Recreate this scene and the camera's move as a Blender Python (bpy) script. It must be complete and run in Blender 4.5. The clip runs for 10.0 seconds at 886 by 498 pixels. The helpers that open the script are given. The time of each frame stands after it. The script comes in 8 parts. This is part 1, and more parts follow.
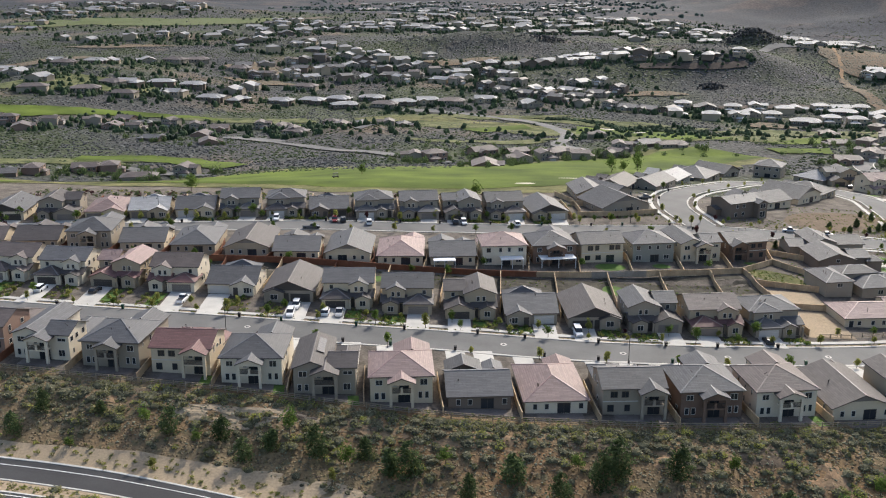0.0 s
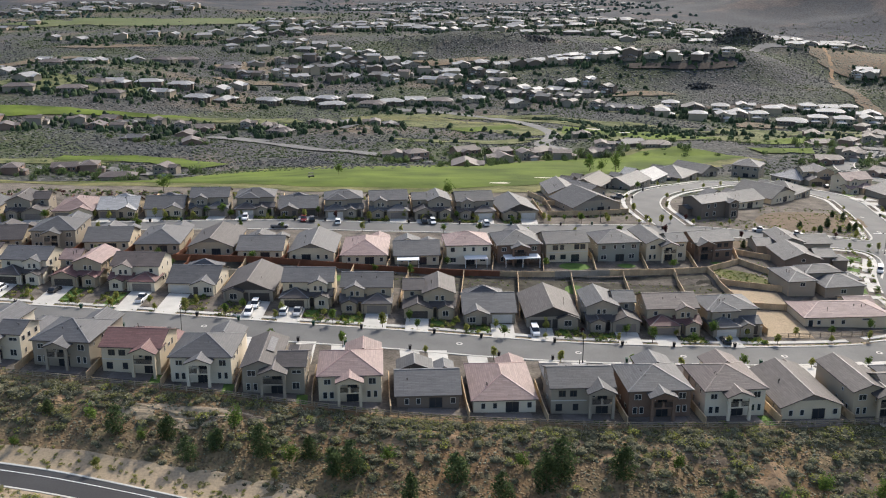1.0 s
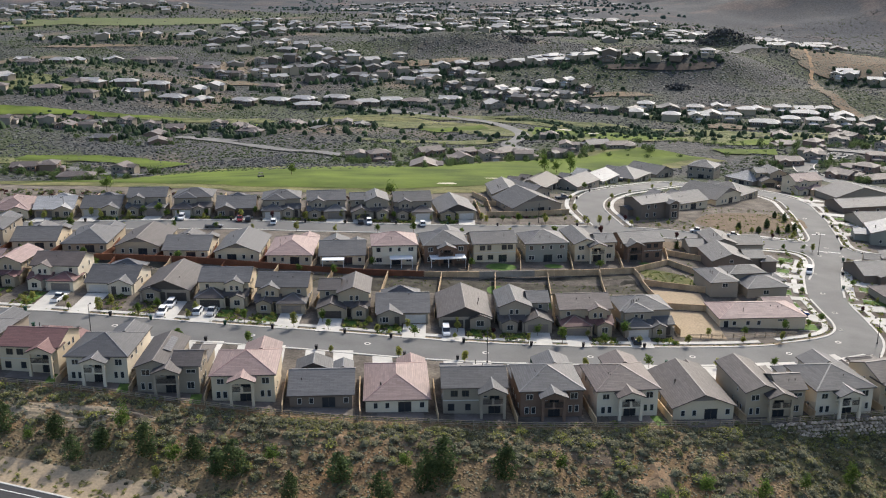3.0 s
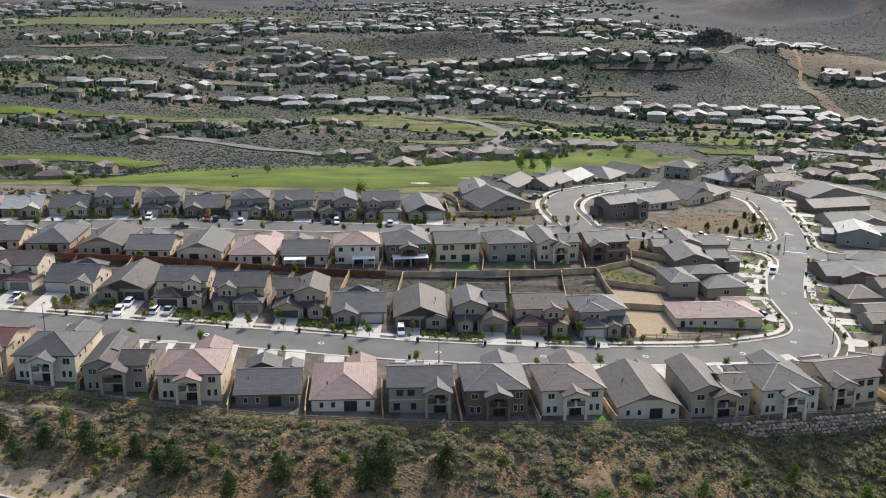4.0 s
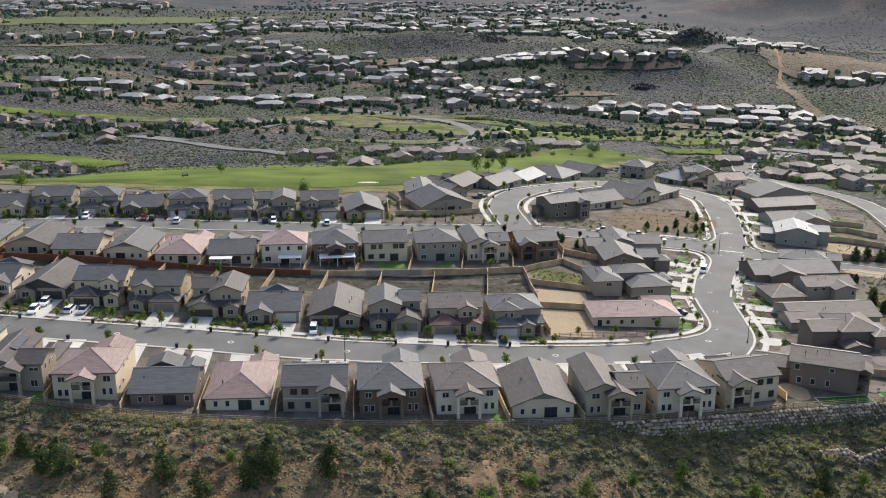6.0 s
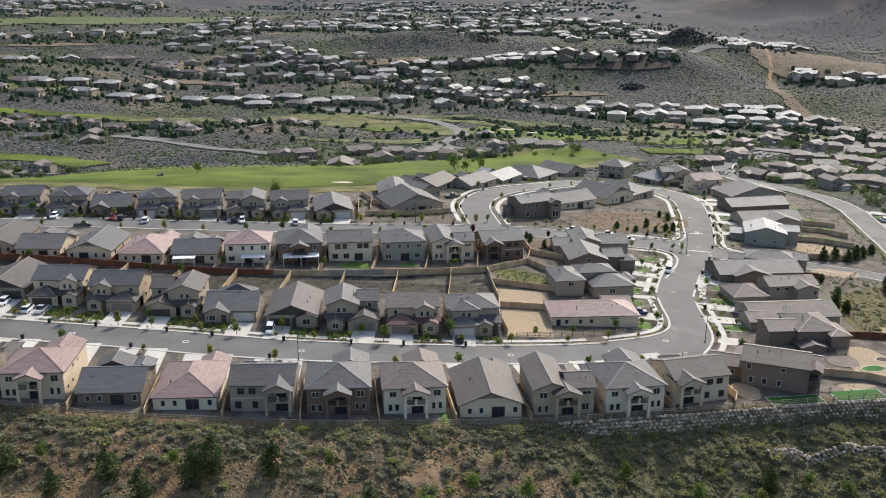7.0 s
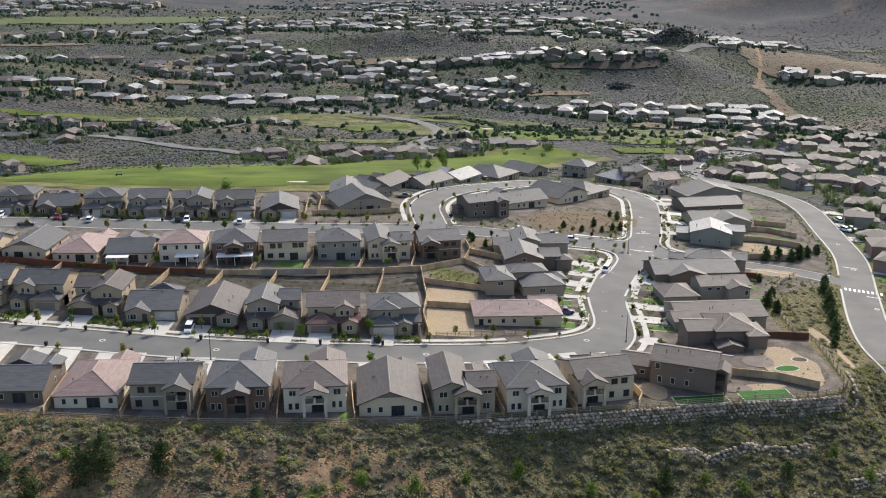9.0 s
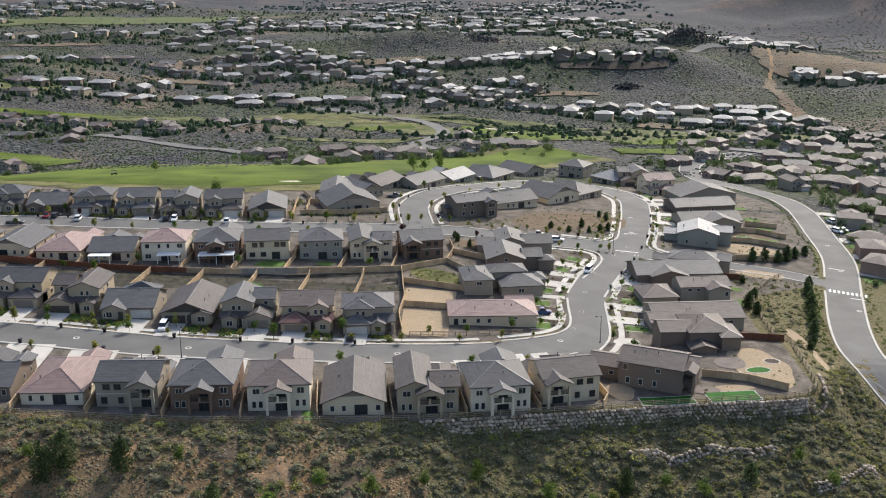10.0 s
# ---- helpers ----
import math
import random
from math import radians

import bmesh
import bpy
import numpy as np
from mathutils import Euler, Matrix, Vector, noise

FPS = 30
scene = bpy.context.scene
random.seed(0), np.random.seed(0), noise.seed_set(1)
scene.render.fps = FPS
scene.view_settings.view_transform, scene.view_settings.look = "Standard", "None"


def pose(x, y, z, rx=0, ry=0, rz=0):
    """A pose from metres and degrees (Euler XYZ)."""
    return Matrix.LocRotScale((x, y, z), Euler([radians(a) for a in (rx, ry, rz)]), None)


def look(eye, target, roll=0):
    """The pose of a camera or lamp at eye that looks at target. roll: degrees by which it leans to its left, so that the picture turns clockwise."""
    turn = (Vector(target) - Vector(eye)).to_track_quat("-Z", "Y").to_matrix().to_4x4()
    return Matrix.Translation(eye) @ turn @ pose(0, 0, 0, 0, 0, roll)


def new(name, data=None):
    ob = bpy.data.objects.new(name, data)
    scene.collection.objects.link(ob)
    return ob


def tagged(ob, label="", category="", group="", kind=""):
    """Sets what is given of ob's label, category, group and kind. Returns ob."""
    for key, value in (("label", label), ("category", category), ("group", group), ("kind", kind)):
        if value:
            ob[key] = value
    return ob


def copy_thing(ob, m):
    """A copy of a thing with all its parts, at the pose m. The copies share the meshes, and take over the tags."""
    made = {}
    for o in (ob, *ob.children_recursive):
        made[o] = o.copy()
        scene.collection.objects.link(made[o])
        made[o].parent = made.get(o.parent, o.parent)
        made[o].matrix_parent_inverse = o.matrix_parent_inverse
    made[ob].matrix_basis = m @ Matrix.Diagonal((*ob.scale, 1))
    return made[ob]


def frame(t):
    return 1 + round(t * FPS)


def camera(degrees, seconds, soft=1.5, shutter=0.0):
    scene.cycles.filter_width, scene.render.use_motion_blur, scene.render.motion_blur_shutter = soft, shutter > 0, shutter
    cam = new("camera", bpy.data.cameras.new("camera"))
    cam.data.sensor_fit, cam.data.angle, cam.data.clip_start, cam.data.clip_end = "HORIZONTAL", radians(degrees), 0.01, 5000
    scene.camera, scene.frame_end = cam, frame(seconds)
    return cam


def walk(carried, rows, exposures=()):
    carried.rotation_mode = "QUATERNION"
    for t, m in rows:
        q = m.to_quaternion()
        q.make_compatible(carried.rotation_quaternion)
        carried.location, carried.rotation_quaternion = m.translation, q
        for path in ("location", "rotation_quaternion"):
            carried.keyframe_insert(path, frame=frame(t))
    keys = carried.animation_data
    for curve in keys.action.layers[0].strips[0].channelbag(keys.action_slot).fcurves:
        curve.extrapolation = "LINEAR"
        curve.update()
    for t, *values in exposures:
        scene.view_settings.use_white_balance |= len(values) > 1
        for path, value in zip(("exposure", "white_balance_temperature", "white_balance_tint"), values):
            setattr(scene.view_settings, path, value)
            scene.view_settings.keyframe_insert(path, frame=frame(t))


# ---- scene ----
cam = camera(48.5, 10.0, soft=1.1)
PATH = [
    (0, (0.943, -0.87, 87.801), (0.926, 1.045, 87.225), -0.0),
    (0.5, (5.99, -0.876, 87.708), (5.974, 1.039, 87.132), 0.0),
    (1, (10.992, -0.751, 87.573), (10.976, 1.165, 86.997), 0.0),
    (1.5, (16.179, -0.848, 87.578), (16.163, 1.068, 87.002), 0.1),
    (2, (21.397, -0.852, 87.61), (21.381, 1.063, 87.034), 0.1),
    (2.5, (26.677, -0.871, 87.611), (26.661, 1.045, 87.036), 0.1),
    (4, (42.388, -1.362, 87.775), (42.375, 0.553, 87.2), 0.2),
    (4.5, (47.55, -1.416, 87.822), (47.537, 0.5, 87.246), 0.2),
    (5, (52.638, -1.477, 87.952), (52.626, 0.438, 87.376), 0.2),
    (5.5, (57.899, -1.403, 87.81), (57.887, 0.512, 87.234), 0.2),
    (7, (73.522, -1.44, 87.766), (73.51, 0.475, 87.19), 0.2),
    (7.5, (78.813, -1.538, 87.794), (78.801, 0.377, 87.217), 0.2),
    (8, (84.144, -1.658, 87.876), (84.129, 0.257, 87.299), 0.2),
    (8.5, (89.612, -1.648, 87.919), (89.591, 0.267, 87.342), 0.2),
    (9, (95.179, -1.715, 87.991), (95.149, 0.199, 87.414), 0.1),
    (9.5, (100.792, -1.847, 88.067), (100.746, 0.067, 87.489), 0.1),
    (10, (106.167, -1.791, 87.998), (106.099, 0.123, 87.421), 0.0),
]
walk(cam, [(t, look(eye, target, roll)) for t, eye, target, roll in PATH])

# ---- light ----
SUN_ELEV, SUN_AZ = 37.0, 27.0  # degrees above the horizon; degrees east of the way the camera looks
world = bpy.data.worlds.new("world")
scene.world = world
world.use_nodes = True
wn = world.node_tree
sky = wn.nodes.new("ShaderNodeTexSky")
sky.sky_type, sky.sun_disc = "NISHITA", False
sky.sun_elevation, sky.sun_rotation = radians(SUN_ELEV), radians(SUN_AZ)
sky.air_density, sky.dust_density, sky.ozone_density = 1.0, 3.0, 0.7
wn.nodes["Background"].inputs["Strength"].default_value = 0.2
wn.links.new(sky.outputs["Color"], wn.nodes["Background"].inputs["Color"])
sun_data = bpy.data.lights.new("sun", "SUN")
sun_data.energy, sun_data.angle, sun_data.color = 4.0, radians(0.6), (1.0, 0.945, 0.85)
sun = new("sun", sun_data)
to_sun = Vector((math.sin(radians(SUN_AZ)) * math.cos(radians(SUN_ELEV)), math.cos(radians(SUN_AZ)) * math.cos(radians(SUN_ELEV)), math.sin(radians(SUN_ELEV))))
sun.matrix_world = look(to_sun * 300, (0, 0, 0))
scene.view_settings.exposure = 0.24


# ---- materials ----
def material(name, colour, rough=0.8, spread=0.15, size=3.0, fine=0.0, fine_size=0.3, bump=0.0, tint=None, metal=0.0, spec=0.12, per_object=0.0):
    """Colour varied by two scales of noise and, if asked, object by object; tint: a second colour in broad patches."""
    m = bpy.data.materials.new(name)
    m.use_nodes = True
    n, l = m.node_tree.nodes, m.node_tree.links
    b = n["Principled BSDF"]
    b.inputs["Roughness"].default_value, b.inputs["Metallic"].default_value = rough, metal
    b.inputs["Specular IOR Level"].default_value = spec
    at = n.new("ShaderNodeNewGeometry")
    big = n.new("ShaderNodeTexNoise")
    big.inputs["Scale"].default_value, big.inputs["Detail"].default_value = 1.0 / size, 5.0
    l.new(at.outputs["Position"], big.inputs["Vector"])
    mix = n.new("ShaderNodeMix")
    mix.data_type = "RGBA"
    low = [c * (1 - spread) for c in colour]
    high = [min(1.0, c * (1 + spread)) for c in (tint or colour)]
    mix.inputs["A"].default_value, mix.inputs["B"].default_value = (*low, 1), (*high, 1)
    wide = n.new("ShaderNodeMapRange")
    wide.inputs["From Min"].default_value, wide.inputs["From Max"].default_value = 0.32, 0.68
    l.new(big.outputs["Fac"], wide.inputs["Value"])
    l.new(wide.outputs["Result"], mix.inputs["Factor"])
    last = mix.outputs["Result"]
    if fine or bump:
        small = n.new("ShaderNodeTexNoise")
        small.inputs["Scale"].default_value, small.inputs["Detail"].default_value = 1.0 / fine_size, 4.0
        l.new(at.outputs["Position"], small.inputs["Vector"])
        if fine:
            hsv = n.new("ShaderNodeHueSaturation")
            val = n.new("ShaderNodeMapRange")
            val.inputs["From Min"].default_value, val.inputs["From Max"].default_value = 0.3, 0.7
            val.inputs["To Min"].default_value, val.inputs["To Max"].default_value = 1 - fine, 1 + fine
            l.new(small.outputs["Fac"], val.inputs["Value"])
            l.new(val.outputs["Result"], hsv.inputs["Value"])
            l.new(last, hsv.inputs["Color"])
            last = hsv.outputs["Color"]
        if bump:
            bp = n.new("ShaderNodeBump")
            bp.inputs["Strength"].default_value, bp.inputs["Distance"].default_value = bump, fine_size * 0.3
            l.new(small.outputs["Fac"], bp.inputs["Height"])
            l.new(bp.outputs["Normal"], b.inputs["Normal"])
    if per_object:
        info = n.new("ShaderNodeObjectInfo")
        hsv = n.new("ShaderNodeHueSaturation")
        val = n.new("ShaderNodeMapRange")
        val.inputs["To Min"].default_value, val.inputs["To Max"].default_value = 1 - per_object, 1 + per_object
        l.new(info.outputs["Random"], val.inputs["Value"])
        l.new(val.outputs["Result"], hsv.inputs["Value"])
        l.new(last, hsv.inputs["Color"])
        last = hsv.outputs["Color"]
    l.new(last, b.inputs["Base Color"])
    return m


def roof_material(name, colour, light, rough=0.62):
    """Concrete roof tiles in courses: joints and tile-to-tile colour from the roof's own metres."""
    m = bpy.data.materials.new(name)
    m.use_nodes = True
    n, l = m.node_tree.nodes, m.node_tree.links
    b = n["Principled BSDF"]
    b.inputs["Roughness"].default_value = rough
    b.inputs["Specular IOR Level"].default_value = 0.18
    uv = n.new("ShaderNodeUVMap")
    brick = n.new("ShaderNodeTexBrick")
    for key, value in (("Scale", 1.0), ("Brick Width", 1.6), ("Row Height", 0.44), ("Mortar Size", 0.05), ("Mortar Smooth", 0.3), ("Bias", 0.0)):
        brick.inputs[key].default_value = value
    brick.inputs["Color1"].default_value = (*[c * 0.86 for c in colour], 1)
    brick.inputs["Color2"].default_value = (*[c * 1.14 for c in colour], 1)
    brick.inputs["Mortar"].default_value = (*[c * 0.74 for c in colour], 1)
    l.new(uv.outputs["UV"], brick.inputs["Vector"])
    # whole courses darker or lighter, and weathering that runs along them
    stretch = n.new("ShaderNodeMapping")
    stretch.inputs["Scale"].default_value = (0.09, 2.9, 1.0)
    l.new(uv.outputs["UV"], stretch.inputs["Vector"])
    streak = n.new("ShaderNodeTexNoise")
    streak.inputs["Scale"].default_value, streak.inputs["Detail"].default_value = 1.0, 2.0
    l.new(stretch.outputs["Vector"], streak.inputs["Vector"])
    lift = n.new("ShaderNodeMapRange")
    lift.inputs["From Min"].default_value, lift.inputs["From Max"].default_value = 0.3, 0.7
    lift.inputs["To Min"].default_value, lift.inputs["To Max"].default_value = 0.92, 1.08
    l.new(streak.outputs["Fac"], lift.inputs["Value"])
    course = n.new("ShaderNodeHueSaturation")
    l.new(lift.outputs["Result"], course.inputs["Value"])
    l.new(brick.outputs["Color"], course.inputs["Color"])
    at = n.new("ShaderNodeNewGeometry")
    big = n.new("ShaderNodeTexNoise")
    big.inputs["Scale"].default_value, big.inputs["Detail"].default_value = 0.5, 6.0
    l.new(at.outputs["Position"], big.inputs["Vector"])
    mix = n.new("ShaderNodeMix")
    mix.data_type = "RGBA"
    mix.inputs["B"].default_value = (*light, 1)
    fac = n.new("ShaderNodeMapRange")
    fac.inputs["From Min"].default_value, fac.inputs["From Max"].default_value, fac.inputs["To Max"].default_value = 0.4, 0.75, 0.3
    l.new(big.outputs["Fac"], fac.inputs["Value"])
    l.new(fac.outputs["Result"], mix.inputs["Factor"])
    l.new(course.outputs["Color"], mix.inputs["A"])
    info = n.new("ShaderNodeObjectInfo")
    hsv = n.new("ShaderNodeHueSaturation")
    val = n.new("ShaderNodeMapRange")
    val.inputs["To Min"].default_value, val.inputs["To Max"].default_value = 0.84, 1.16
    l.new(info.outputs["Random"], val.inputs["Value"])
    l.new(val.outputs["Result"], hsv.inputs["Value"])
    l.new(mix.outputs["Result"], hsv.inputs["Color"])
    l.new(hsv.outputs["Color"], b.inputs["Base Color"])
    bp = n.new("ShaderNodeBump")
    bp.inputs["Strength"].default_value, bp.inputs["Distance"].default_value = 0.3, 0.04
    bp.invert = True
    l.new(brick.outputs["Fac"], bp.inputs["Height"])
    l.new(bp.outputs["Normal"], b.inputs["Normal"])
    return m


ROOFS = {
    "grey": roof_material("grey_roof_tile", (0.108, 0.105, 0.106), (0.142, 0.139, 0.138)),
    "dark": roof_material("dark_roof_tile", (0.078, 0.069, 0.068), (0.105, 0.096, 0.094)),
    "slate": roof_material("slate_roof_tile", (0.09, 0.09, 0.095), (0.122, 0.122, 0.126)),
    "brown": roof_material("brown_roof_tile", (0.112, 0.093, 0.088), (0.147, 0.125, 0.118)),
    "pink": roof_material("pink_roof_tile", (0.238, 0.172, 0.16), (0.3, 0.232, 0.218)),
    "red": roof_material("red_roof_tile", (0.14, 0.075, 0.072), (0.19, 0.115, 0.108)),
    # pale tile that carries the sun's glare on roofs in its colour
    "pale": roof_material("glare_pale_roof_tile", (0.28, 0.277, 0.275), (0.36, 0.355, 0.35)),
}
# k lightens ridge tiles above their roof: sunlight along the ridge, as colour
CAPS = {key: material(f"{key}_sunlit_ridge_tile", [c * k for c in colour], 0.5, 0.15, 1.0, 0.15, 0.35, spec=0.4) for key, k, colour in (("grey", 1.5, (0.1, 0.096, 0.094)), ("dark", 1.5, (0.076, 0.066, 0.063)), ("slate", 1.6, (0.082, 0.082, 0.086)), ("brown", 1.4, (0.11, 0.087, 0.08)), ("pink", 1.1, (0.26, 0.17, 0.158)), ("red", 1.2, (0.16, 0.09, 0.084)), ("pale", 1.1, (0.34, 0.33, 0.32)))}
WALLS = {
    "cream": material("cream_stucco", (0.53, 0.447, 0.33), 0.9, 0.06, 4.0, 0.05, 0.15, 0.2),
    "white": material("white_stucco", (0.59, 0.525, 0.42), 0.9, 0.05, 4.0, 0.05, 0.15, 0.2),
    "tan": material("tan_stucco", (0.36, 0.298, 0.218), 0.9, 0.06, 4.0, 0.05, 0.15, 0.2),
    "taupe": material("taupe_stucco", (0.29, 0.25, 0.2), 0.9, 0.06, 4.0, 0.05, 0.15, 0.2),
    "brown": material("brown_stucco", (0.17, 0.135, 0.11), 0.9, 0.06, 4.0, 0.05, 0.15, 0.2),
    "brick": material("rust_stucco", (0.17, 0.115, 0.088), 0.9, 0.1, 2.0, 0.1, 0.15, 0.2),
    "green": material("grey_green_stucco", (0.24, 0.24, 0.21), 0.9, 0.06, 4.0, 0.05, 0.15, 0.2),
    "rust": material("red_brown_stucco", (0.25, 0.17, 0.135), 0.9, 0.08, 4.0, 0.05, 0.15, 0.2),
}
TRIM = material("pale_trim_paint", (0.5, 0.48, 0.44), 0.7, 0.05, 2.0)
DARK_TRIM = material("dark_trim_paint", (0.07, 0.062, 0.057), 0.6, 0.05, 2.0)
FASCIA = material("dark_fascia_paint", (0.085, 0.075, 0.068), 0.7, 0.08, 2.0)
GLASS = material("window_glass", (0.03, 0.034, 0.04), 0.08, 0.15, 1.5, spec=0.5)
DOOR_DARK = material("dark_door_paint", (0.075, 0.066, 0.06), 0.6, 0.06, 2.0)
DOOR_PALE = material("pale_door_paint", (0.52, 0.5, 0.47), 0.6, 0.05, 2.0)
DOOR_TAUPE = material("taupe_door_paint", (0.2, 0.175, 0.155), 0.6, 0.05, 2.0)
WOOD = material("fence_wood", (0.43, 0.32, 0.205), 0.85, 0.18, 2.0, 0.12, 0.2, per_object=0.15)
RED_WOOD = material("stained_fence_wood", (0.16, 0.07, 0.043), 0.8, 0.15, 2.0, 0.12, 0.2, per_object=0.12)
GREY_WOOD = material("weathered_fence_wood", (0.3, 0.27, 0.23), 0.9, 0.15, 2.0, 0.12, 0.2, per_object=0.12)
RAIL_WOOD = material("rail_wood", (0.27, 0.22, 0.16), 0.9, 0.2, 2.0, 0.12, 0.2, per_object=0.2)
ASPHALT = material("asphalt", (0.102, 0.102, 0.101), 0.85, 0.1, 9.0, 0.06, 0.4, 0.15, tint=(0.12, 0.119, 0.117), spec=0.25)
NEW_ASPHALT = material("fresh_asphalt", (0.05, 0.05, 0.052), 0.8, 0.1, 9.0, 0.06, 0.4, 0.15)
CONCRETE = material("concrete", (0.43, 0.415, 0.385), 0.85, 0.1, 3.0, 0.06, 0.3, 0.1, per_object=0.06)
PAINT = material("road_paint", (0.7, 0.7, 0.68), 0.7, 0.12, 1.0, 0.1, 0.2)
SAND = material("decomposed_granite", (0.33, 0.265, 0.18), 0.95, 0.16, 4.0, 0.15, 0.5, 0.3, tint=(0.27, 0.21, 0.145))
SOIL = material("bare_soil", (0.15, 0.115, 0.078), 0.95, 0.25, 4.0, 0.2, 0.6, 0.4, tint=(0.115, 0.085, 0.06))
TRAIL = material("dirt_track", (0.26, 0.185, 0.115), 0.95, 0.2, 5.0, 0.2, 0.8, 0.4, tint=(0.24, 0.15, 0.085))
BRUSH_GROUND = material("green_brush_ground", (0.062, 0.086, 0.024), 0.95, 0.35, 9.0, 0.25, 1.5, 0.5, tint=(0.11, 0.11, 0.052))
GRAVEL = material("yard_gravel", (0.095, 0.083, 0.071), 0.95, 0.25, 4.0, 0.22, 0.5, 0.4, tint=(0.128, 0.111, 0.094))
MULCH = material("dark_mulch", (0.075, 0.06, 0.05), 0.95, 0.2, 3.0, 0.2, 0.4, 0.4)
# dark mulch, deepened to hold the terrace fence's shadow in its colour
SHADED_MULCH = material("shaded_mulch", (0.036, 0.033, 0.028), 0.95, 0.3, 2.5, 0.25, 0.3, 0.4, tint=(0.058, 0.054, 0.042))
LAWN = material("lawn_grass", (0.062, 0.115, 0.028), 0.9, 0.2, 3.0, 0.15, 0.3, 0.4, tint=(0.085, 0.14, 0.035))
TURF = material("artificial_turf", (0.022, 0.1, 0.014), 0.85, 0.1, 3.0, 0.1, 0.3, 0.3)
FAIRWAY = material("fairway_grass", (0.052, 0.084, 0.008), 0.95, 0.3, 26.0, 0.08, 2.0, 0.2, tint=(0.078, 0.108, 0.014))
ROUGH_GRASS = material("rough_grass", (0.074, 0.086, 0.03), 0.95, 0.3, 12.0, 0.25, 1.2, 0.4, tint=(0.125, 0.118, 0.05))
BUNKER = material("bunker_sand", (0.5, 0.46, 0.38), 0.95, 0.06, 3.0, 0.05, 0.5, 0.2)


def stone_material(name, dark, pale):
    """Boulders that differ one from the next, each with its own stains."""
    m = material(name, dark, 0.9, 0.25, 0.7, 0.2, 0.15, 0.5, tint=pale)
    n, l = m.node_tree.nodes, m.node_tree.links
    geo, info = n.new("ShaderNodeNewGeometry"), n.new("ShaderNodeObjectInfo")
    add, part_of = n.new("ShaderNodeMath"), n.new("ShaderNodeMath")
    part_of.operation = "FRACT"
    l.new(geo.outputs["Random Per Island"], add.inputs[0])
    l.new(info.outputs["Random"], add.inputs[1])
    l.new(add.outputs["Value"], part_of.inputs[0])
    val = n.new("ShaderNodeMapRange")
    val.inputs["To Min"].default_value, val.inputs["To Max"].default_value = 0.55, 1.5
    l.new(part_of.outputs["Value"], val.inputs["Value"])
    hsv = n.new("ShaderNodeHueSaturation")
    l.new(val.outputs["Result"], hsv.inputs["Value"])
    base = n["Principled BSDF"].inputs["Base Color"]
    l.new(base.links[0].from_socket, hsv.inputs["Color"])
    l.new(hsv.outputs["Color"], base)
    return m


STONE = stone_material("wall_boulder", (0.255, 0.205, 0.165), (0.4, 0.33, 0.27))
BARK = material("bark", (0.1, 0.075, 0.055), 0.9, 0.2, 0.5)


def leaf_material(name, colour, second, per_object=0.2):
    """Thin leaves that let light through, varied spray by spray and plant by plant."""
    m = bpy.data.materials.new(name)
    m.use_nodes = True
    n, l = m.node_tree.nodes, m.node_tree.links
    n.remove(n["Principled BSDF"])
    geo, info, mix = n.new("ShaderNodeNewGeometry"), n.new("ShaderNodeObjectInfo"), n.new("ShaderNodeMix")
    mix.data_type = "RGBA"
    mix.inputs["A"].default_value, mix.inputs["B"].default_value = (*colour, 1), (*second, 1)
    l.new(geo.outputs["Random Per Island"], mix.inputs["Factor"])
    patch = n.new("ShaderNodeTexNoise")
    patch.inputs["Scale"].default_value, patch.inputs["Detail"].default_value = 0.22, 3.0
    l.new(geo.outputs["Position"], patch.inputs["Vector"])
    add = n.new("ShaderNodeMath")
    l.new(patch.outputs["Fac"], add.inputs[0])
    l.new(info.outputs["Random"], add.inputs[1])
    val = n.new("ShaderNodeMapRange")
    val.inputs["From Min"].default_value, val.inputs["From Max"].default_value = 0.3, 1.7
    val.inputs["To Min"].default_value, val.inputs["To Max"].default_value = 1 - per_object, 1 + per_object
    l.new(add.outputs["Value"], val.inputs["Value"])
    hsv = n.new("ShaderNodeHueSaturation")
    l.new(val.outputs["Result"], hsv.inputs["Value"])
    l.new(mix.outputs["Result"], hsv.inputs["Color"])
    dif, thin, both = n.new("ShaderNodeBsdfDiffuse"), n.new("ShaderNodeBsdfTranslucent"), n.new("ShaderNodeMixShader")
    l.new(hsv.outputs["Color"], dif.inputs["Color"])
    l.new(hsv.outputs["Color"], thin.inputs["Color"])
    both.inputs["Fac"].default_value = 0.45
    l.new(dif.outputs["BSDF"], both.inputs[1])
    l.new(thin.outputs["BSDF"], both.inputs[2])
    l.new(both.outputs["Shader"], n["Material Output"].inputs["Surface"])
    return m


LEAF = leaf_material("leaf_green", (0.07, 0.12, 0.03), (0.14, 0.19, 0.05), 0.3)
LEAF_LIME = leaf_material("leaf_lime", (0.2, 0.215, 0.06), (0.31, 0.31, 0.1), 0.25)
LEAF_DARK = leaf_material("leaf_dark", (0.055, 0.082, 0.037), (0.105, 0.138, 0.062), 0.3)
LEAF_PLUM = leaf_material("leaf_plum", (0.05, 0.022, 0.024), (0.08, 0.035, 0.035), 0.2)
SAGE = leaf_material("sagebrush", (0.2, 0.195, 0.13), (0.31, 0.3, 0.21), 0.3)
SAGE_GREEN = leaf_material("green_scrub", (0.135, 0.14, 0.06), (0.23, 0.225, 0.1), 0.3)
DRY_GRASS = leaf_material("dry_grass", (0.2, 0.16, 0.085), (0.3, 0.235, 0.13), 0.2)
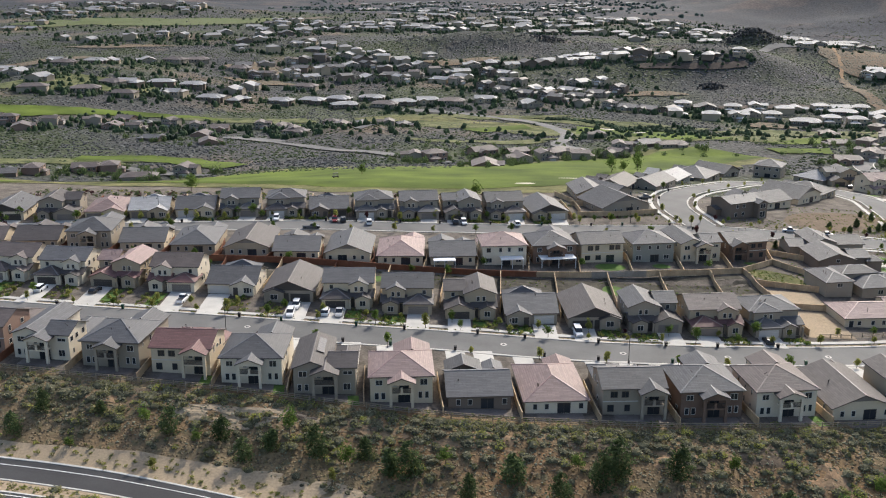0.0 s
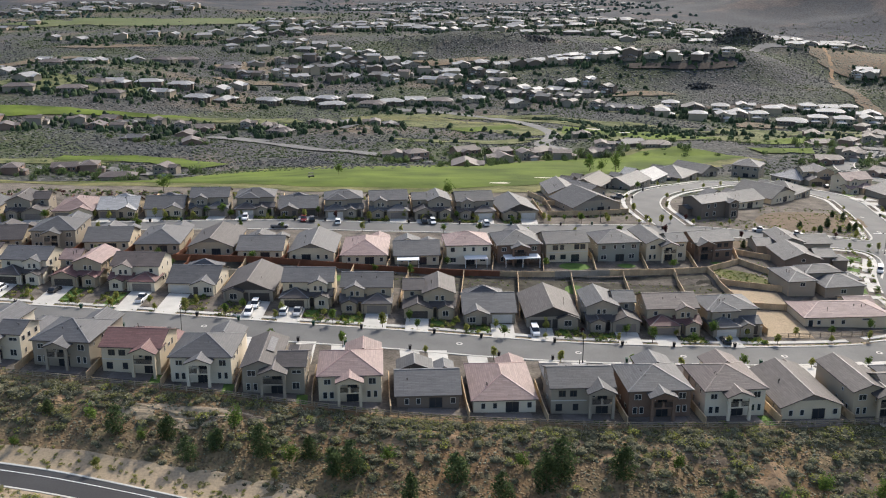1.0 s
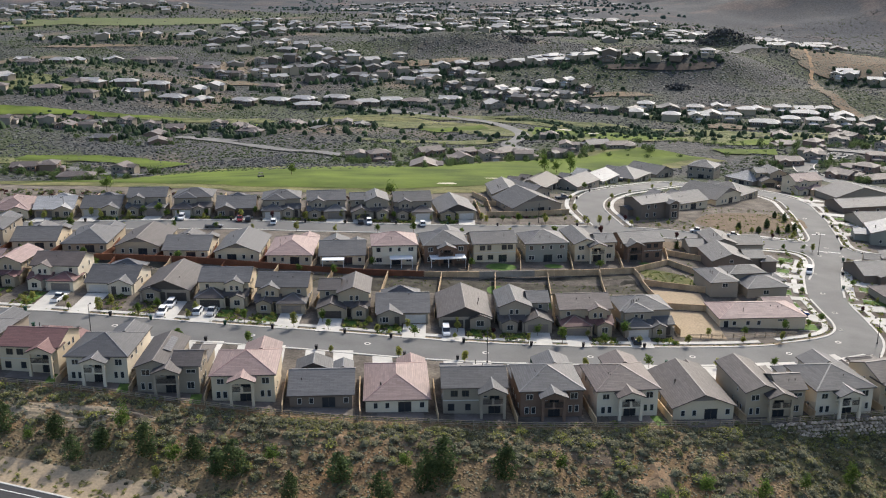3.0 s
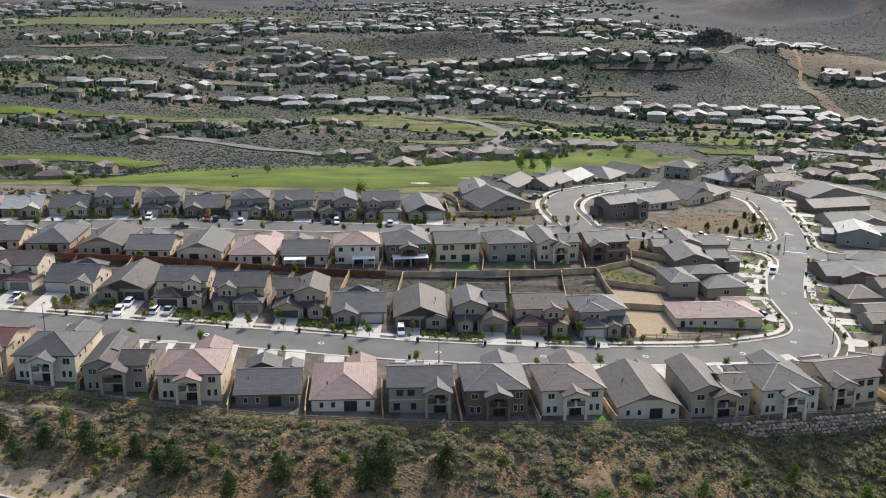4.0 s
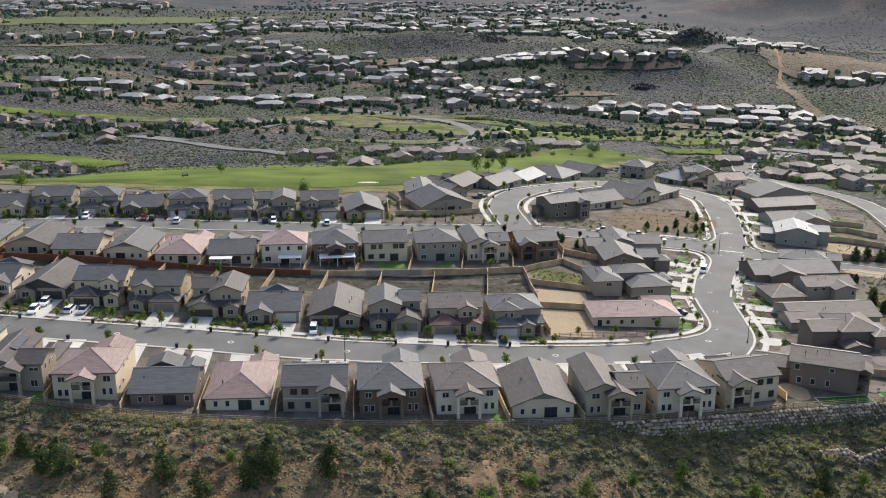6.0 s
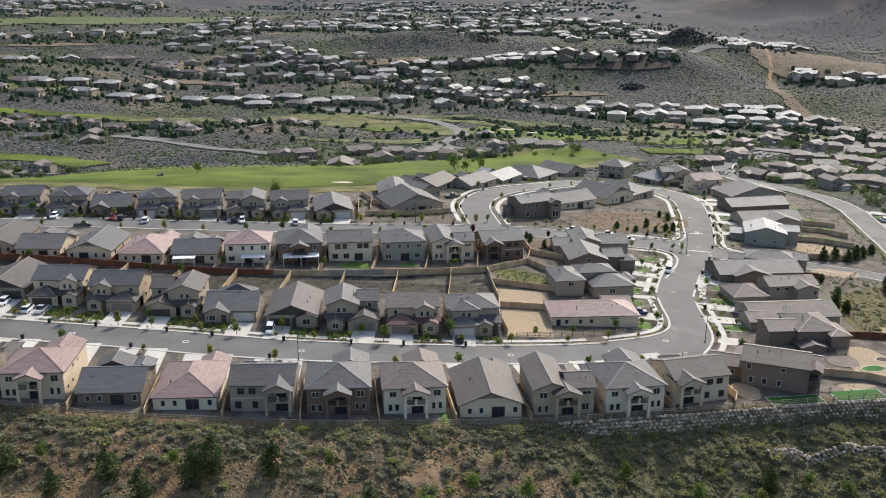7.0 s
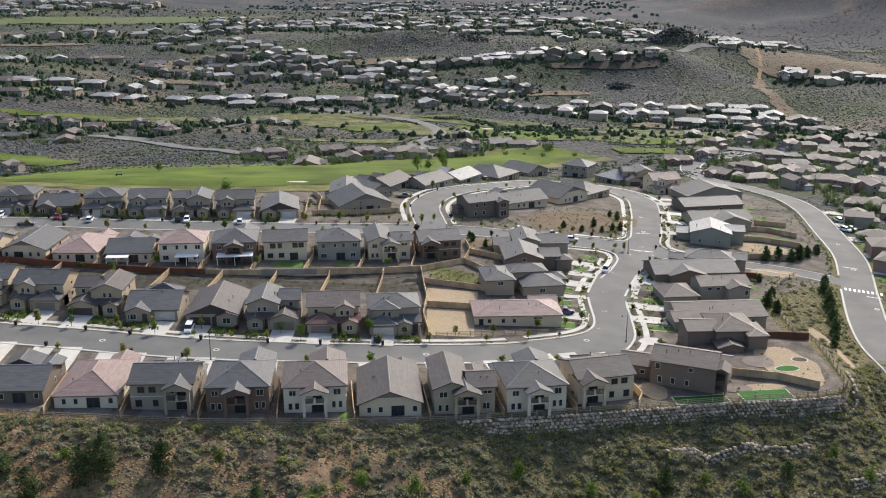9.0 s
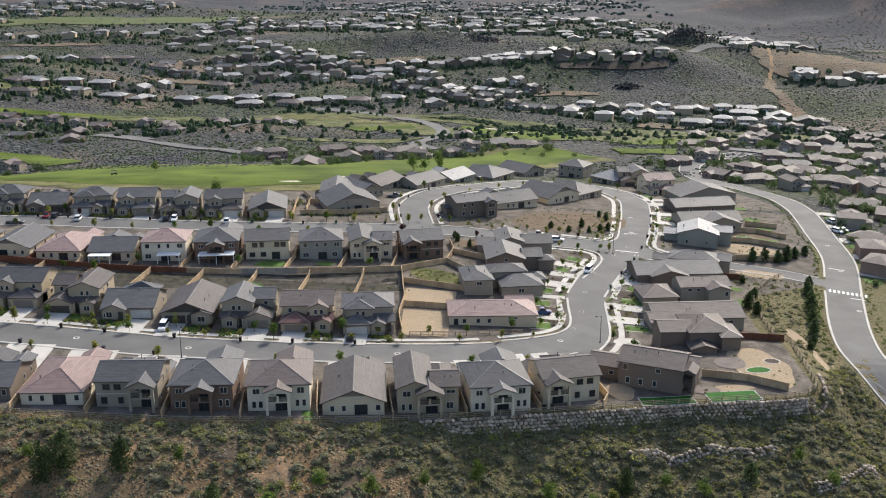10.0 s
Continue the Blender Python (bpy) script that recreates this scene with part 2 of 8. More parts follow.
LOW_SAGE = material("low_sage", (0.13, 0.13, 0.085), 0.95, 0.3, 2.0, 0.2, 0.5, tint=(0.17, 0.17, 0.12))
# dark lump colour that stands in for the shade inside a bush
BUSH_CORE = material("bush_core", (0.075, 0.068, 0.045), 0.95, 0.3, 1.5, 0.3, 0.3, tint=(0.1, 0.098, 0.06))
PAVER = material("brown_pavers", (0.17, 0.145, 0.13), 0.9, 0.15, 2.5, 0.12, 0.4, 0.2)
# far plants carry haze as extra blue in their colour, town trees most
SCRUB = material("hazed_scrub", (0.056, 0.059, 0.058), 0.95, 0.35, 9.0, 0.2, 1.0, tint=(0.09, 0.092, 0.088))
SCRUB_GREEN = material("far_green_scrub", (0.05, 0.066, 0.036), 0.95, 0.35, 9.0, 0.2, 1.0, tint=(0.07, 0.088, 0.044))
FAR_LEAF = material("far_tree_leaf", (0.028, 0.046, 0.027), 0.95, 0.4, 6.0, 0.2, 1.0, tint=(0.05, 0.072, 0.035))
TOWN_LEAF = material("hazed_town_leaf", (0.034, 0.054, 0.048), 0.95, 0.4, 12.0, 0.2, 3.0, tint=(0.05, 0.074, 0.06))
WHITE_PLASTIC = material("white_panel", (0.7, 0.7, 0.7), 0.5, 0.04, 2.0)
RUBBER = material("tyre_rubber", (0.02, 0.02, 0.02), 0.8)
METAL = material("dark_metal", (0.05, 0.05, 0.052), 0.5, metal=0.4)


# ---- the lie of the land ----
def lerp_table(table, v):
    """Smooth interpolation in a short table of (position, value) pairs."""
    if v <= table[0][0]:
        return table[0][1]
    for (a, fa), (b, fb) in zip(table, table[1:]):
        if v <= b:
            s = (v - a) / (b - a)
            return fa + (fb - fa) * s
    return table[-1][1]


def ramp(v, a, b):
    s = min(1.0, max(0.0, (v - a) / (b - a)))
    return s * s * (3 - 2 * s)


# height of the streets and pads from west to east, and of the valley from south to north
STREET_Z = [(-160, 5.6), (-100, 4.6), (-66, 4.0), (-38, 3.4), (0, 2.3), (31, 1.1), (76, -0.9), (128, -3.4), (152, -4.9), (180, -6.5), (215, -8.7), (245, -10.5), (320, -14.0), (500, -16.0)]
YARD_Z = [(-160, 7.0), (-60, 5.0), (-34, 4.0), (16, 1.4), (60, 0.3), (118, -1.6), (150, -2.0), (185, -2.4)]
VALLEY_Z = [(330, 1.2), (380, -0.5), (400, -2.7), (450, -10.0), (550, -25.5), (620, -29.0), (720, -37.0), (820, -40.0), (900, -37.0), (960, -34.0), (1050, -22.0), (1150, -14.0), (1300, -11.0), (1450, -9.0), (1650, -12.0), (1850, -17.0), (2050, -24.0), (2400, -44.0), (2800, -62.0), (3300, -50.0), (4600, 160.0)]
HILLS = [(-330, 850, 130, 210, 30.0), (258, 1022, 105, 60, 23.0), (-300, 1250, 150, 120, 9.0), (195, 575, 110, 70, 5.0), (380, 855, 45, 40, -10.0), (425, 1020, 62, 50, -20.0), (40, 1150, 100, 42, 17.0), (350, 1125, 75, 40, 10.0), (336, 1128, 26, 20, 13.0), (-60, 690, 45, 30, 5.0), (-165, 455, 75, 60, -7.0), (640, 1560, 230, 330, -42.0), (1250, 2300, 430, 480, 420.0), (-620, 1850, 260, 180, 32.0)]
# the crest above the slope to the south, and the toe of that slope
CREST = [(-160, 205.0), (-91, 185.0), (-61, 179.7), (-44, 177.5), (-21, 173.5), (1, 170.5), (23, 169.7), (52, 169.5), (90, 173.5), (117, 179.5), (151, 186.5), (176, 191.0), (183, 199.0), (190, 216.0), (202, 226.0), (230, 228.0), (330, 215.0)]


def pad(x, y):
    z = lerp_table(STREET_Z, x)
    front = lerp_table(YARD_Z, x)
    shift = 26 * ramp(x, 142, 158)
    k = (1 - ramp(y, 196 + shift, 209 + shift)) * (1 - ramp(x, 180, 192))
    z = z * (1 - k) + front * k
    k = ramp(y, 259, 262) * (1 - ramp(y, 284, 300)) * (1 - ramp(x, 84, 100))
    return z + 1.0 * k


def ground(x, y):
    near = pad(x, y)
    far = lerp_table(VALLEY_Z, y) + sum(h * math.exp(-((x - cx) / rx) ** 2 - ((y - cy) / ry) ** 2) for cx, cy, rx, ry, h in HILLS)
    far += (lerp_table(STREET_Z, x) - 1.2) * (1 - ramp(y, 330, 440 + 160 * ramp(x, 30, 140)))
    z = near + (far - near) * ramp(y, 325, 370)
    edge = lerp_table(CREST, x)
    if y < edge:
        drop = edge - y
        z -= 3.4 * ramp(x, 90, 106) * (1 - ramp(x, 178, 186)) * ramp(drop, 0.4, 1.4)
        z -= 7.0 * ramp(drop, 0, 26) + 0.25 * max(0.0, drop - 26) * ramp(x, -20, 60)
    return z


def finish(name, bm, mat, smooth=False):
    mesh = bpy.data.meshes.new(name)
    bm.to_mesh(mesh)
    bm.free()
    for m in mat if isinstance(mat, (list, tuple)) else [mat]:
        mesh.materials.append(m)
    if smooth:
        mesh.polygons.foreach_set("use_smooth", [True] * len(mesh.polygons))
    return mesh


def part(name, bm, mat, parent, label="", smooth=False):
    ob = new(name, finish(name, bm, mat, smooth))
    ob.parent = parent
    return tagged(ob, label)


def piece(name, mesh, parent, m):
    """A part that shares its mesh with its like."""
    ob = new(name, mesh)
    ob.parent = parent
    ob.matrix_basis = m
    return ob


def thing(name, m, label, category, group="", kind=""):
    ob = new(name)
    ob.empty_display_size = 0.5
    ob.matrix_basis = m
    return tagged(ob, label, category, group, kind)


def box(bm, x0, x1, y0, y1, z0, z1, index=0):
    v = [bm.verts.new(p) for p in ((x0, y0, z0), (x1, y0, z0), (x1, y1, z0), (x0, y1, z0), (x0, y0, z1), (x1, y0, z1), (x1, y1, z1), (x0, y1, z1))]
    for q in ((3, 2, 1, 0), (4, 5, 6, 7), (0, 1, 5, 4), (1, 2, 6, 5), (2, 3, 7, 6), (3, 0, 4, 7)):
        bm.faces.new([v[i] for i in q]).material_index = index


def fill_axis(stops):
    """Positions along an axis from (start, step) stops; the last stop only ends it."""
    out = []
    for (a, step), (b, _) in zip(stops, stops[1:]):
        n = max(1, round((b - a) / step))
        out += [a + (b - a) * i / n for i in range(n)]
    return out + [stops[-1][0]]


SOUTH_Y = [(-240, 167.5), (-150, 164.0), (-110, 161.3), (-81, 157.4), (-59, 153.0), (-38, 147.2), (-15, 139.5), (20, 126.5), (120, 88.0)]


def wobble(x, y):
    """Small unevenness of open land: rolling far off, spurs and gullies on the near slope."""
    if y > 440:
        far = ramp(y, 440, 620)
        return far * (2.2 * noise.noise((x / 70, y / 70, 1.0)) + 0.9 * noise.noise((x / 22, y / 22, 5.0)) + ramp(y, 1500, 2000) * (16 * noise.noise((x / 260, y / 260, 6.0)) + ramp(x, 420, 700) * 24 * noise.noise((x / 110, y / 150, 8.0))))
    drop = lerp_table(CREST, x) - y
    near = ramp(drop, 1.5, 7.0) * ramp(y - lerp_table(SOUTH_Y, x), 8.5, 13.5) * (1 - ramp(x, 190, 198))
    if not near:
        return 0.0
    bend = x + 3.0 * noise.noise((x / 14, y / 14, 9.0))
    return near * (1.5 * noise.noise((bend / 7.5, y / 22, 2.0)) + 0.7 * noise.noise((x / 3.6, y / 5.0, 7.0)) + 0.25 * noise.noise((x / 1.5, y / 1.5, 3.0)))


def land(x, y):
    return ground(x, y) + wobble(x, y)


def smooth_line(points, step):
    """Even points along a rounded line through the given ones."""
    pts = [Vector(p) for p in points]
    pts = [pts[0] * 2 - pts[1]] + pts + [pts[-1] * 2 - pts[-2]]
    out = []
    for a, b, c, d in zip(pts, pts[1:], pts[2:], pts[3:]):
        n = max(1, round((c - b).length / step))
        for i in range(n):
            t = i / n
            out.append(0.5 * (2 * b + (c - a) * t + (2 * a - 5 * b + 4 * c - d) * t * t + (3 * b - a - 3 * c + d) * t ** 3))
    return out + [pts[-2]]


def offset_line(line, side):
    """A line moved to its left by side metres."""
    out = []
    for i, p in enumerate(line):
        a, b = line[max(0, i - 1)], line[min(len(line) - 1, i + 1)]
        d = (b - a).normalized()
        out.append(Vector((p.x - d.y * side, p.y + d.x * side)))
    return out


def ribbon(name, line, left, right, lift, mat, across=4, thick=0.0, jitter=0.0):
    """A strip laid on the land along a line; left and right: its edges' distances, or a function of 0..1."""
    bm = bmesh.new()
    rows = []
    for i, p in enumerate(line):
        a, b = line[max(0, i - 1)], line[min(len(line) - 1, i + 1)]
        d = (b - a).normalized()
        s = i / (len(line) - 1)
        lo = right(s) if callable(right) else right
        hi = left(s) if callable(left) else left
        if jitter:
            lo += jitter * noise.noise((p.x / 9, p.y / 9, 3.0))
            hi += jitter * noise.noise((p.x / 9, p.y / 9, 8.0))
        row = []
        for k in range(across + 1):
            o = -lo + (hi + lo) * k / across
            x, y = p.x - d.y * o, p.y + d.x * o
            row.append(bm.verts.new((x, y, land(x, y) + lift)))
        rows.append(row)
    for r, q in zip(rows, rows[1:]):
        for k in range(across):
            bm.faces.new((r[k], q[k], q[k + 1], r[k + 1])).normal_update()
    bmesh.ops.recalc_face_normals(bm, faces=bm.faces)
    if bm.faces and sum(f.normal.z for f in bm.faces) < 0:
        bmesh.ops.reverse_faces(bm, faces=bm.faces)
    if thick:
        edge = bmesh.ops.extrude_face_region(bm, geom=list(bm.faces))
        for v in [g for g in edge["geom"] if isinstance(g, bmesh.types.BMVert)]:
            v.co.z += thick
        bmesh.ops.recalc_face_normals(bm, faces=bm.faces)
    return new(name, finish(name, bm, mat))


def blot(name, x, y, rx, ry, turn, lift, mat, seed=0, uneven=0.12, step=12):
    """A rounded patch on the land."""
    bm = bmesh.new()
    c, s = math.cos(radians(turn)), math.sin(radians(turn))
    rings = []
    for k in range(1, 5):
        ring = []
        for i in range(step * 2):
            a = i * math.pi / step
            r = k / 4 * (1 + uneven * noise.noise((math.cos(a) * 1.3 + seed, math.sin(a) * 1.3, seed * 3.1)) * 2)
            u, v = rx * r * math.cos(a), ry * r * math.sin(a)
            px, py = x + u * c - v * s, y + u * s + v * c
            ring.append(bm.verts.new((px, py, land(px, py) + lift)))
        rings.append(ring)
    mid = bm.verts.new((x, y, land(x, y) + lift))
    n = step * 2
    for i in range(n):
        bm.faces.new((mid, rings[0][i], rings[0][(i + 1) % n]))
        for r, q in zip(rings, rings[1:]):
            bm.faces.new((r[i], q[i], q[(i + 1) % n], r[(i + 1) % n]))
    return new(name, finish(name, bm, mat))


def soil_material(name, earths, scrubs, bare, veil_lo, veil_hi, broad=(), bushes=()):
    """Dry hillside: tan and rust soil under grey-green scrub, in patches of several sizes."""
    m = bpy.data.materials.new(name)
    m.use_nodes = True
    n, l = m.node_tree.nodes, m.node_tree.links
    b = n["Principled BSDF"]
    b.inputs["Roughness"].default_value = 0.95
    b.inputs["Specular IOR Level"].default_value = 0.15
    at = n.new("ShaderNodeNewGeometry")

    def layer(scale, detail, lo, hi, seed):
        move = n.new("ShaderNodeVectorMath")
        move.inputs[1].default_value = (seed, seed * 1.7, 0)
        l.new(at.outputs["Position"], move.inputs[0])
        t = n.new("ShaderNodeTexNoise")
        t.inputs["Scale"].default_value, t.inputs["Detail"].default_value = scale, detail
        l.new(move.outputs["Vector"], t.inputs["Vector"])
        r = n.new("ShaderNodeMapRange")
        r.inputs["From Min"].default_value, r.inputs["From Max"].default_value = lo, hi
        l.new(t.outputs["Fac"], r.inputs["Value"])
        return r.outputs["Result"], t.outputs["Fac"]

    def blend(fac, a, c):
        x = n.new("ShaderNodeMix")
        x.data_type = "RGBA"
        l.new(fac, x.inputs["Factor"])
        for key, v in (("A", a), ("B", c)):
            if isinstance(v, tuple):
                x.inputs[key].default_value = (*v, 1)
            else:
                l.new(v, x.inputs[key])
        return x.outputs["Result"]

    earth = blend(layer(0.05, 6, 0.4, 0.62, 13)[0], earths[0], earths[1])
    earth = blend(layer(0.021, 5, 0.45, 0.65, 71)[0], earth, earths[2])
    earth = blend(layer(1.6, 5, 0.35, 0.75, 33)[0], earth, earths[3])
    scrub = blend(layer(0.035, 5, 0.4, 0.6, 29)[0], scrubs[0], scrubs[1])
    clump, raw = layer(0.55, 7, bare, bare + 0.1, 5)
    cover = blend(clump, earth, scrub)
    veil, _ = layer(0.012, 4, veil_lo, veil_hi, 47)
    cover = blend(veil, cover, scrub)
    if broad:
        cover = blend(layer(0.0075, 5, 0.46, 0.58, 91)[0], cover, broad[0])
        cover = blend(layer(0.0095, 6, 0.55, 0.66, 17)[0], cover, broad[1])
        grain = n.new("ShaderNodeMix")
        grain.data_type, grain.blend_type = "RGBA", "MULTIPLY"
        grain.inputs["Factor"].default_value = 0.75
        l.new(cover, grain.inputs["A"])
        l.new(blend(layer(0.3, 8, 0.38, 0.64, 3)[0], (0.5, 0.5, 0.48), (1.25, 1.22, 1.15)), grain.inputs["B"])
        cover = grain.outputs["Result"]
    bp = n.new("ShaderNodeBump")
    bp.inputs["Strength"].default_value, bp.inputs["Distance"].default_value = 0.7, 0.6
    l.new(raw, bp.inputs["Height"])
    if bushes:
        # single bushes, dark to pale grey-green, with bare soil between
        across, dark, pale, gap = bushes
        cell = n.new("ShaderNodeTexVoronoi")
        cell.inputs["Scale"].default_value = 1.0 / across
        l.new(at.outputs["Position"], cell.inputs["Vector"])
        dome = n.new("ShaderNodeMapRange")
        for key, value in (("From Min", 0.5), ("From Max", 0.24), ("To Min", 0.0), ("To Max", 1.0)):
            dome.inputs[key].default_value = value
        l.new(cell.outputs["Distance"], dome.inputs["Value"])
        tone = n.new("ShaderNodeSeparateColor")
        l.new(cell.outputs["Color"], tone.inputs["Color"])
        kept = n.new("ShaderNodeMapRange")
        kept.inputs["From Min"].default_value, kept.inputs["From Max"].default_value = gap, gap + 0.1
        l.new(tone.outputs["Red"], kept.inputs["Value"])
        grown = n.new("ShaderNodeMath")
        grown.operation = "MULTIPLY"
        l.new(dome.outputs["Result"], grown.inputs[0])
        l.new(kept.outputs["Result"], grown.inputs[1])
        cover = blend(grown.outputs["Value"], cover, blend(tone.outputs["Green"], dark, pale))
        round_ = n.new("ShaderNodeBump")
        round_.inputs["Strength"].default_value, round_.inputs["Distance"].default_value = 0.9, across * 0.35
        l.new(grown.outputs["Value"], round_.inputs["Height"])
        l.new(round_.outputs["Normal"], bp.inputs["Normal"])
    l.new(cover, b.inputs["Base Color"])
    l.new(bp.outputs["Normal"], b.inputs["Normal"])
    return m


# ---- the ground, one sheet to the horizon ----
xs = fill_axis([(-2600, 120), (-900, 30), (-700, 12), (-420, 9), (-175, 2.5), (290, 5), (520, 12), (900, 40), (2600, 0)])
ys = fill_axis([(-500, 40), (60, 8), (126, 1.3), (196, 2.0), (345, 3.5), (480, 6), (760, 8), (1150, 11), (1500, 20), (2700, 50), (4600, 0)])
bm = bmesh.new()
grid = [[bm.verts.new((x, y, land(x, y))) for x in xs] for y in ys]
for r, q in zip(grid, grid[1:]):
    for i in range(len(xs) - 1):
        face = bm.faces.new((r[i], r[i + 1], q[i + 1], q[i]))
        mid = face.calc_center_median()
        if mid.y < lerp_table(CREST, mid.x) + 2:
            face.material_index = 3 if mid.x > 90 + 14 * noise.noise((mid.x / 9, mid.y / 6, 2.0)) + 0.7 * max(0.0, 168 - mid.y) else 1
        elif mid.y < 372 and -230 < mid.x < 181:
            face.material_index = 4
        elif mid.x > 181 and mid.y < 330:
            face.material_index = 3
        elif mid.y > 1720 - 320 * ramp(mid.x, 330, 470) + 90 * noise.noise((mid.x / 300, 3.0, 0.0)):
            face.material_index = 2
# hill colours lean to blue: distance haze put into the base colour
HILLSIDE = soil_material("hillside", ((0.076, 0.071, 0.071), (0.072, 0.066, 0.064), (0.1, 0.089, 0.08), (0.053, 0.052, 0.055)), ((0.05, 0.052, 0.057), (0.049, 0.055, 0.052)), 0.42, 0.4, 0.7, ((0.05, 0.062, 0.032), (0.125, 0.1, 0.076)), (3.3, (0.03, 0.034, 0.033), (0.138, 0.142, 0.138), 0.25))
# mountain and town ground, tinted dark blue-grey to stand for haze
MOUNTAIN = soil_material("hazed_mountain_scrub", ((0.048, 0.051, 0.062), (0.066, 0.06, 0.064), (0.053, 0.057, 0.069), (0.037, 0.041, 0.052)), ((0.04, 0.046, 0.058), (0.047, 0.05, 0.058)), 0.42, 0.4, 0.7, ((0.042, 0.048, 0.06), (0.09, 0.074, 0.074)))
SLOPE = soil_material("slope_earth", ((0.185, 0.13, 0.074), (0.225, 0.128, 0.062), (0.24, 0.186, 0.112), (0.115, 0.08, 0.047)), ((0.125, 0.105, 0.06), (0.115, 0.1, 0.052)), 0.54, 0.55, 0.8, (), (0.62, (0.1, 0.075, 0.044), (0.25, 0.195, 0.122), 0.35))
GRASS_SLOPE = soil_material("dry_grass_slope", ((0.135, 0.112, 0.058), (0.15, 0.12, 0.06), (0.175, 0.14, 0.078), (0.085, 0.07, 0.038)), ((0.09, 0.094, 0.04), (0.11, 0.1, 0.048)), 0.48, 0.5, 0.75, (), (0.8, (0.066, 0.066, 0.03), (0.19, 0.165, 0.088), 0.2))
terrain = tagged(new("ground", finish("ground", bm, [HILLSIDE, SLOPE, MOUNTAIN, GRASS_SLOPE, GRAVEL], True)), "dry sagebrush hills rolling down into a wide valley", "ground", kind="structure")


def setting(ob, label, category):
    return tagged(ob, label, category, kind="structure")


# ---- roads and pavements ----
ROAD_1 = smooth_line([(-240, 240), (-160, 230), (-110, 223), (-80, 219.5), (-54, 216), (-26, 212.5), (0, 210), (35, 206.8), (62, 207.3), (90, 210), (112, 214.5), (128, 222)], 3)
MAIN = smooth_line([(128, 216), (134, 228), (135.5, 242), (136.5, 256), (141.5, 274), (145, 283), (151, 298), (158, 320), (163, 340), (166.5, 362), (168, 383), (162, 406), (149, 423), (130, 424), (112, 403), (97, 385), (87, 369), (83, 350), (85, 330), (87, 319)], 3)
ROAD_2 = smooth_line([(-260, 280), (-190, 286), (-134, 295), (-90, 300), (-43, 306), (-10, 306.5), (35, 310), (73, 316), (96, 318), (116, 315), (134, 312), (152, 311)], 3)
EAST = smooth_line([(262, 170), (236, 185), (216, 201), (205, 214), (202.5, 227), (206, 247), (214.8, 277), (225.5, 312), (230, 343), (234, 370), (236, 395), (235, 417), (226, 445), (214, 472), (222, 520), (262, 566), (320, 600), (338, 640)], 3.5)
LANE = smooth_line([(153, 306), (162, 303.6), (174, 300.6), (186, 297), (201, 292.6), (210, 287.5), (216, 283.5)], 3)
CORNER_POINTS = [
    [(131.4, 256), (131.1, 249), (130.8, 238.3), (129.3, 232.5), (126.0, 228.2), (120.5, 224.8), (112.4, 221.6)],
    [(128, 306.2), (135.1, 305.2), (141.3, 304.4), (145.1, 300.8), (145.4, 294.1), (142.0, 284.0), (137.4, 274.2)],
    [(158.2, 344), (155.0, 326), (153.2, 320), (150.0, 316.4), (144.0, 316.8), (134.5, 318.2)],
    [(179, 303.4), (172.4, 304.6), (168.0, 306.0), (164.0, 310), (163.2, 316), (165.8, 328), (168.4, 342)],
    [(142.0, 258.8), (145.6, 270), (150.6, 283.5), (155.5, 293.0), (159.5, 297.0), (164.0, 298.8), (171, 297.6)],
]
SOUTH = smooth_line(SOUTH_Y, 3)

setting(ribbon("yard_ground", ROAD_1, 62, lambda s: 26 + 4 * s, 0.03, GRAVEL, 30), "brown gravel and earth of the house lots", "ground")
setting(ribbon("yard_ground", ROAD_2, 34, lambda s: 42 - 14 * ramp(s, 0.7, 1), 0.025, GRAVEL, 30), "brown gravel and earth of the house lots", "ground")
setting(ribbon("yard_ground", MAIN[:70], 46, lambda s: 42 + 18 * ramp(s, 0.33, 0.45), 0.02, GRAVEL, 30), "brown gravel and earth of the house lots", "ground")


def open_runs(path, others):
    """The stretches of a line that lie outside other streets and corners, so that the mouths of side streets stay open."""
    runs, now = [], []
    for p in path:
        if any((q - p).length < clear for line, clear in others for q in line):
            if len(now) > 2:
                runs.append(now)
            now = []
        else:
            now.append(p)
    return runs + ([now] if len(now) > 2 else [])


# rounded kerbs where one street meets another, each with its pavement to the right of the line
CORNERS = [smooth_line(pts, 1.2) for pts in CORNER_POINTS]


def street(name, line, half, label, walk_sides=(1, -1), mat=ASPHALT, verge=1.6, others=(), lift=0.07):
    setting(ribbon(name, line, half, half, lift, mat, 6), label, "road")
    around = [(c, 4.5) for c in CORNERS]
    for side in walk_sides:
        for kerb in open_runs(offset_line(line, side * (half + 0.25)), [(o, 5.4) for o in others] + [(c, 1.6) for c in CORNERS]):
            setting(ribbon("kerb", kerb, 0.3, 0.3, 0.05, CONCRETE, 1, 0.15), "pale concrete kerb along the street", "kerb")
        if verge:
            for path in open_runs(offset_line(line, side * (half + verge + 1.3)), [(o, 6.4) for o in others] + around):
                setting(ribbon("pavement", path, 0.75, 0.75, 0.05, CONCRETE, 1, 0.11), "pale concrete pavement behind a planted strip", "pavement")


setting(blot("road", 125.5, 219.0, 9.0, 5.5, 25, 0.05, ASPHALT, 3.0, 0.03), "grey asphalt where two streets meet", "road")
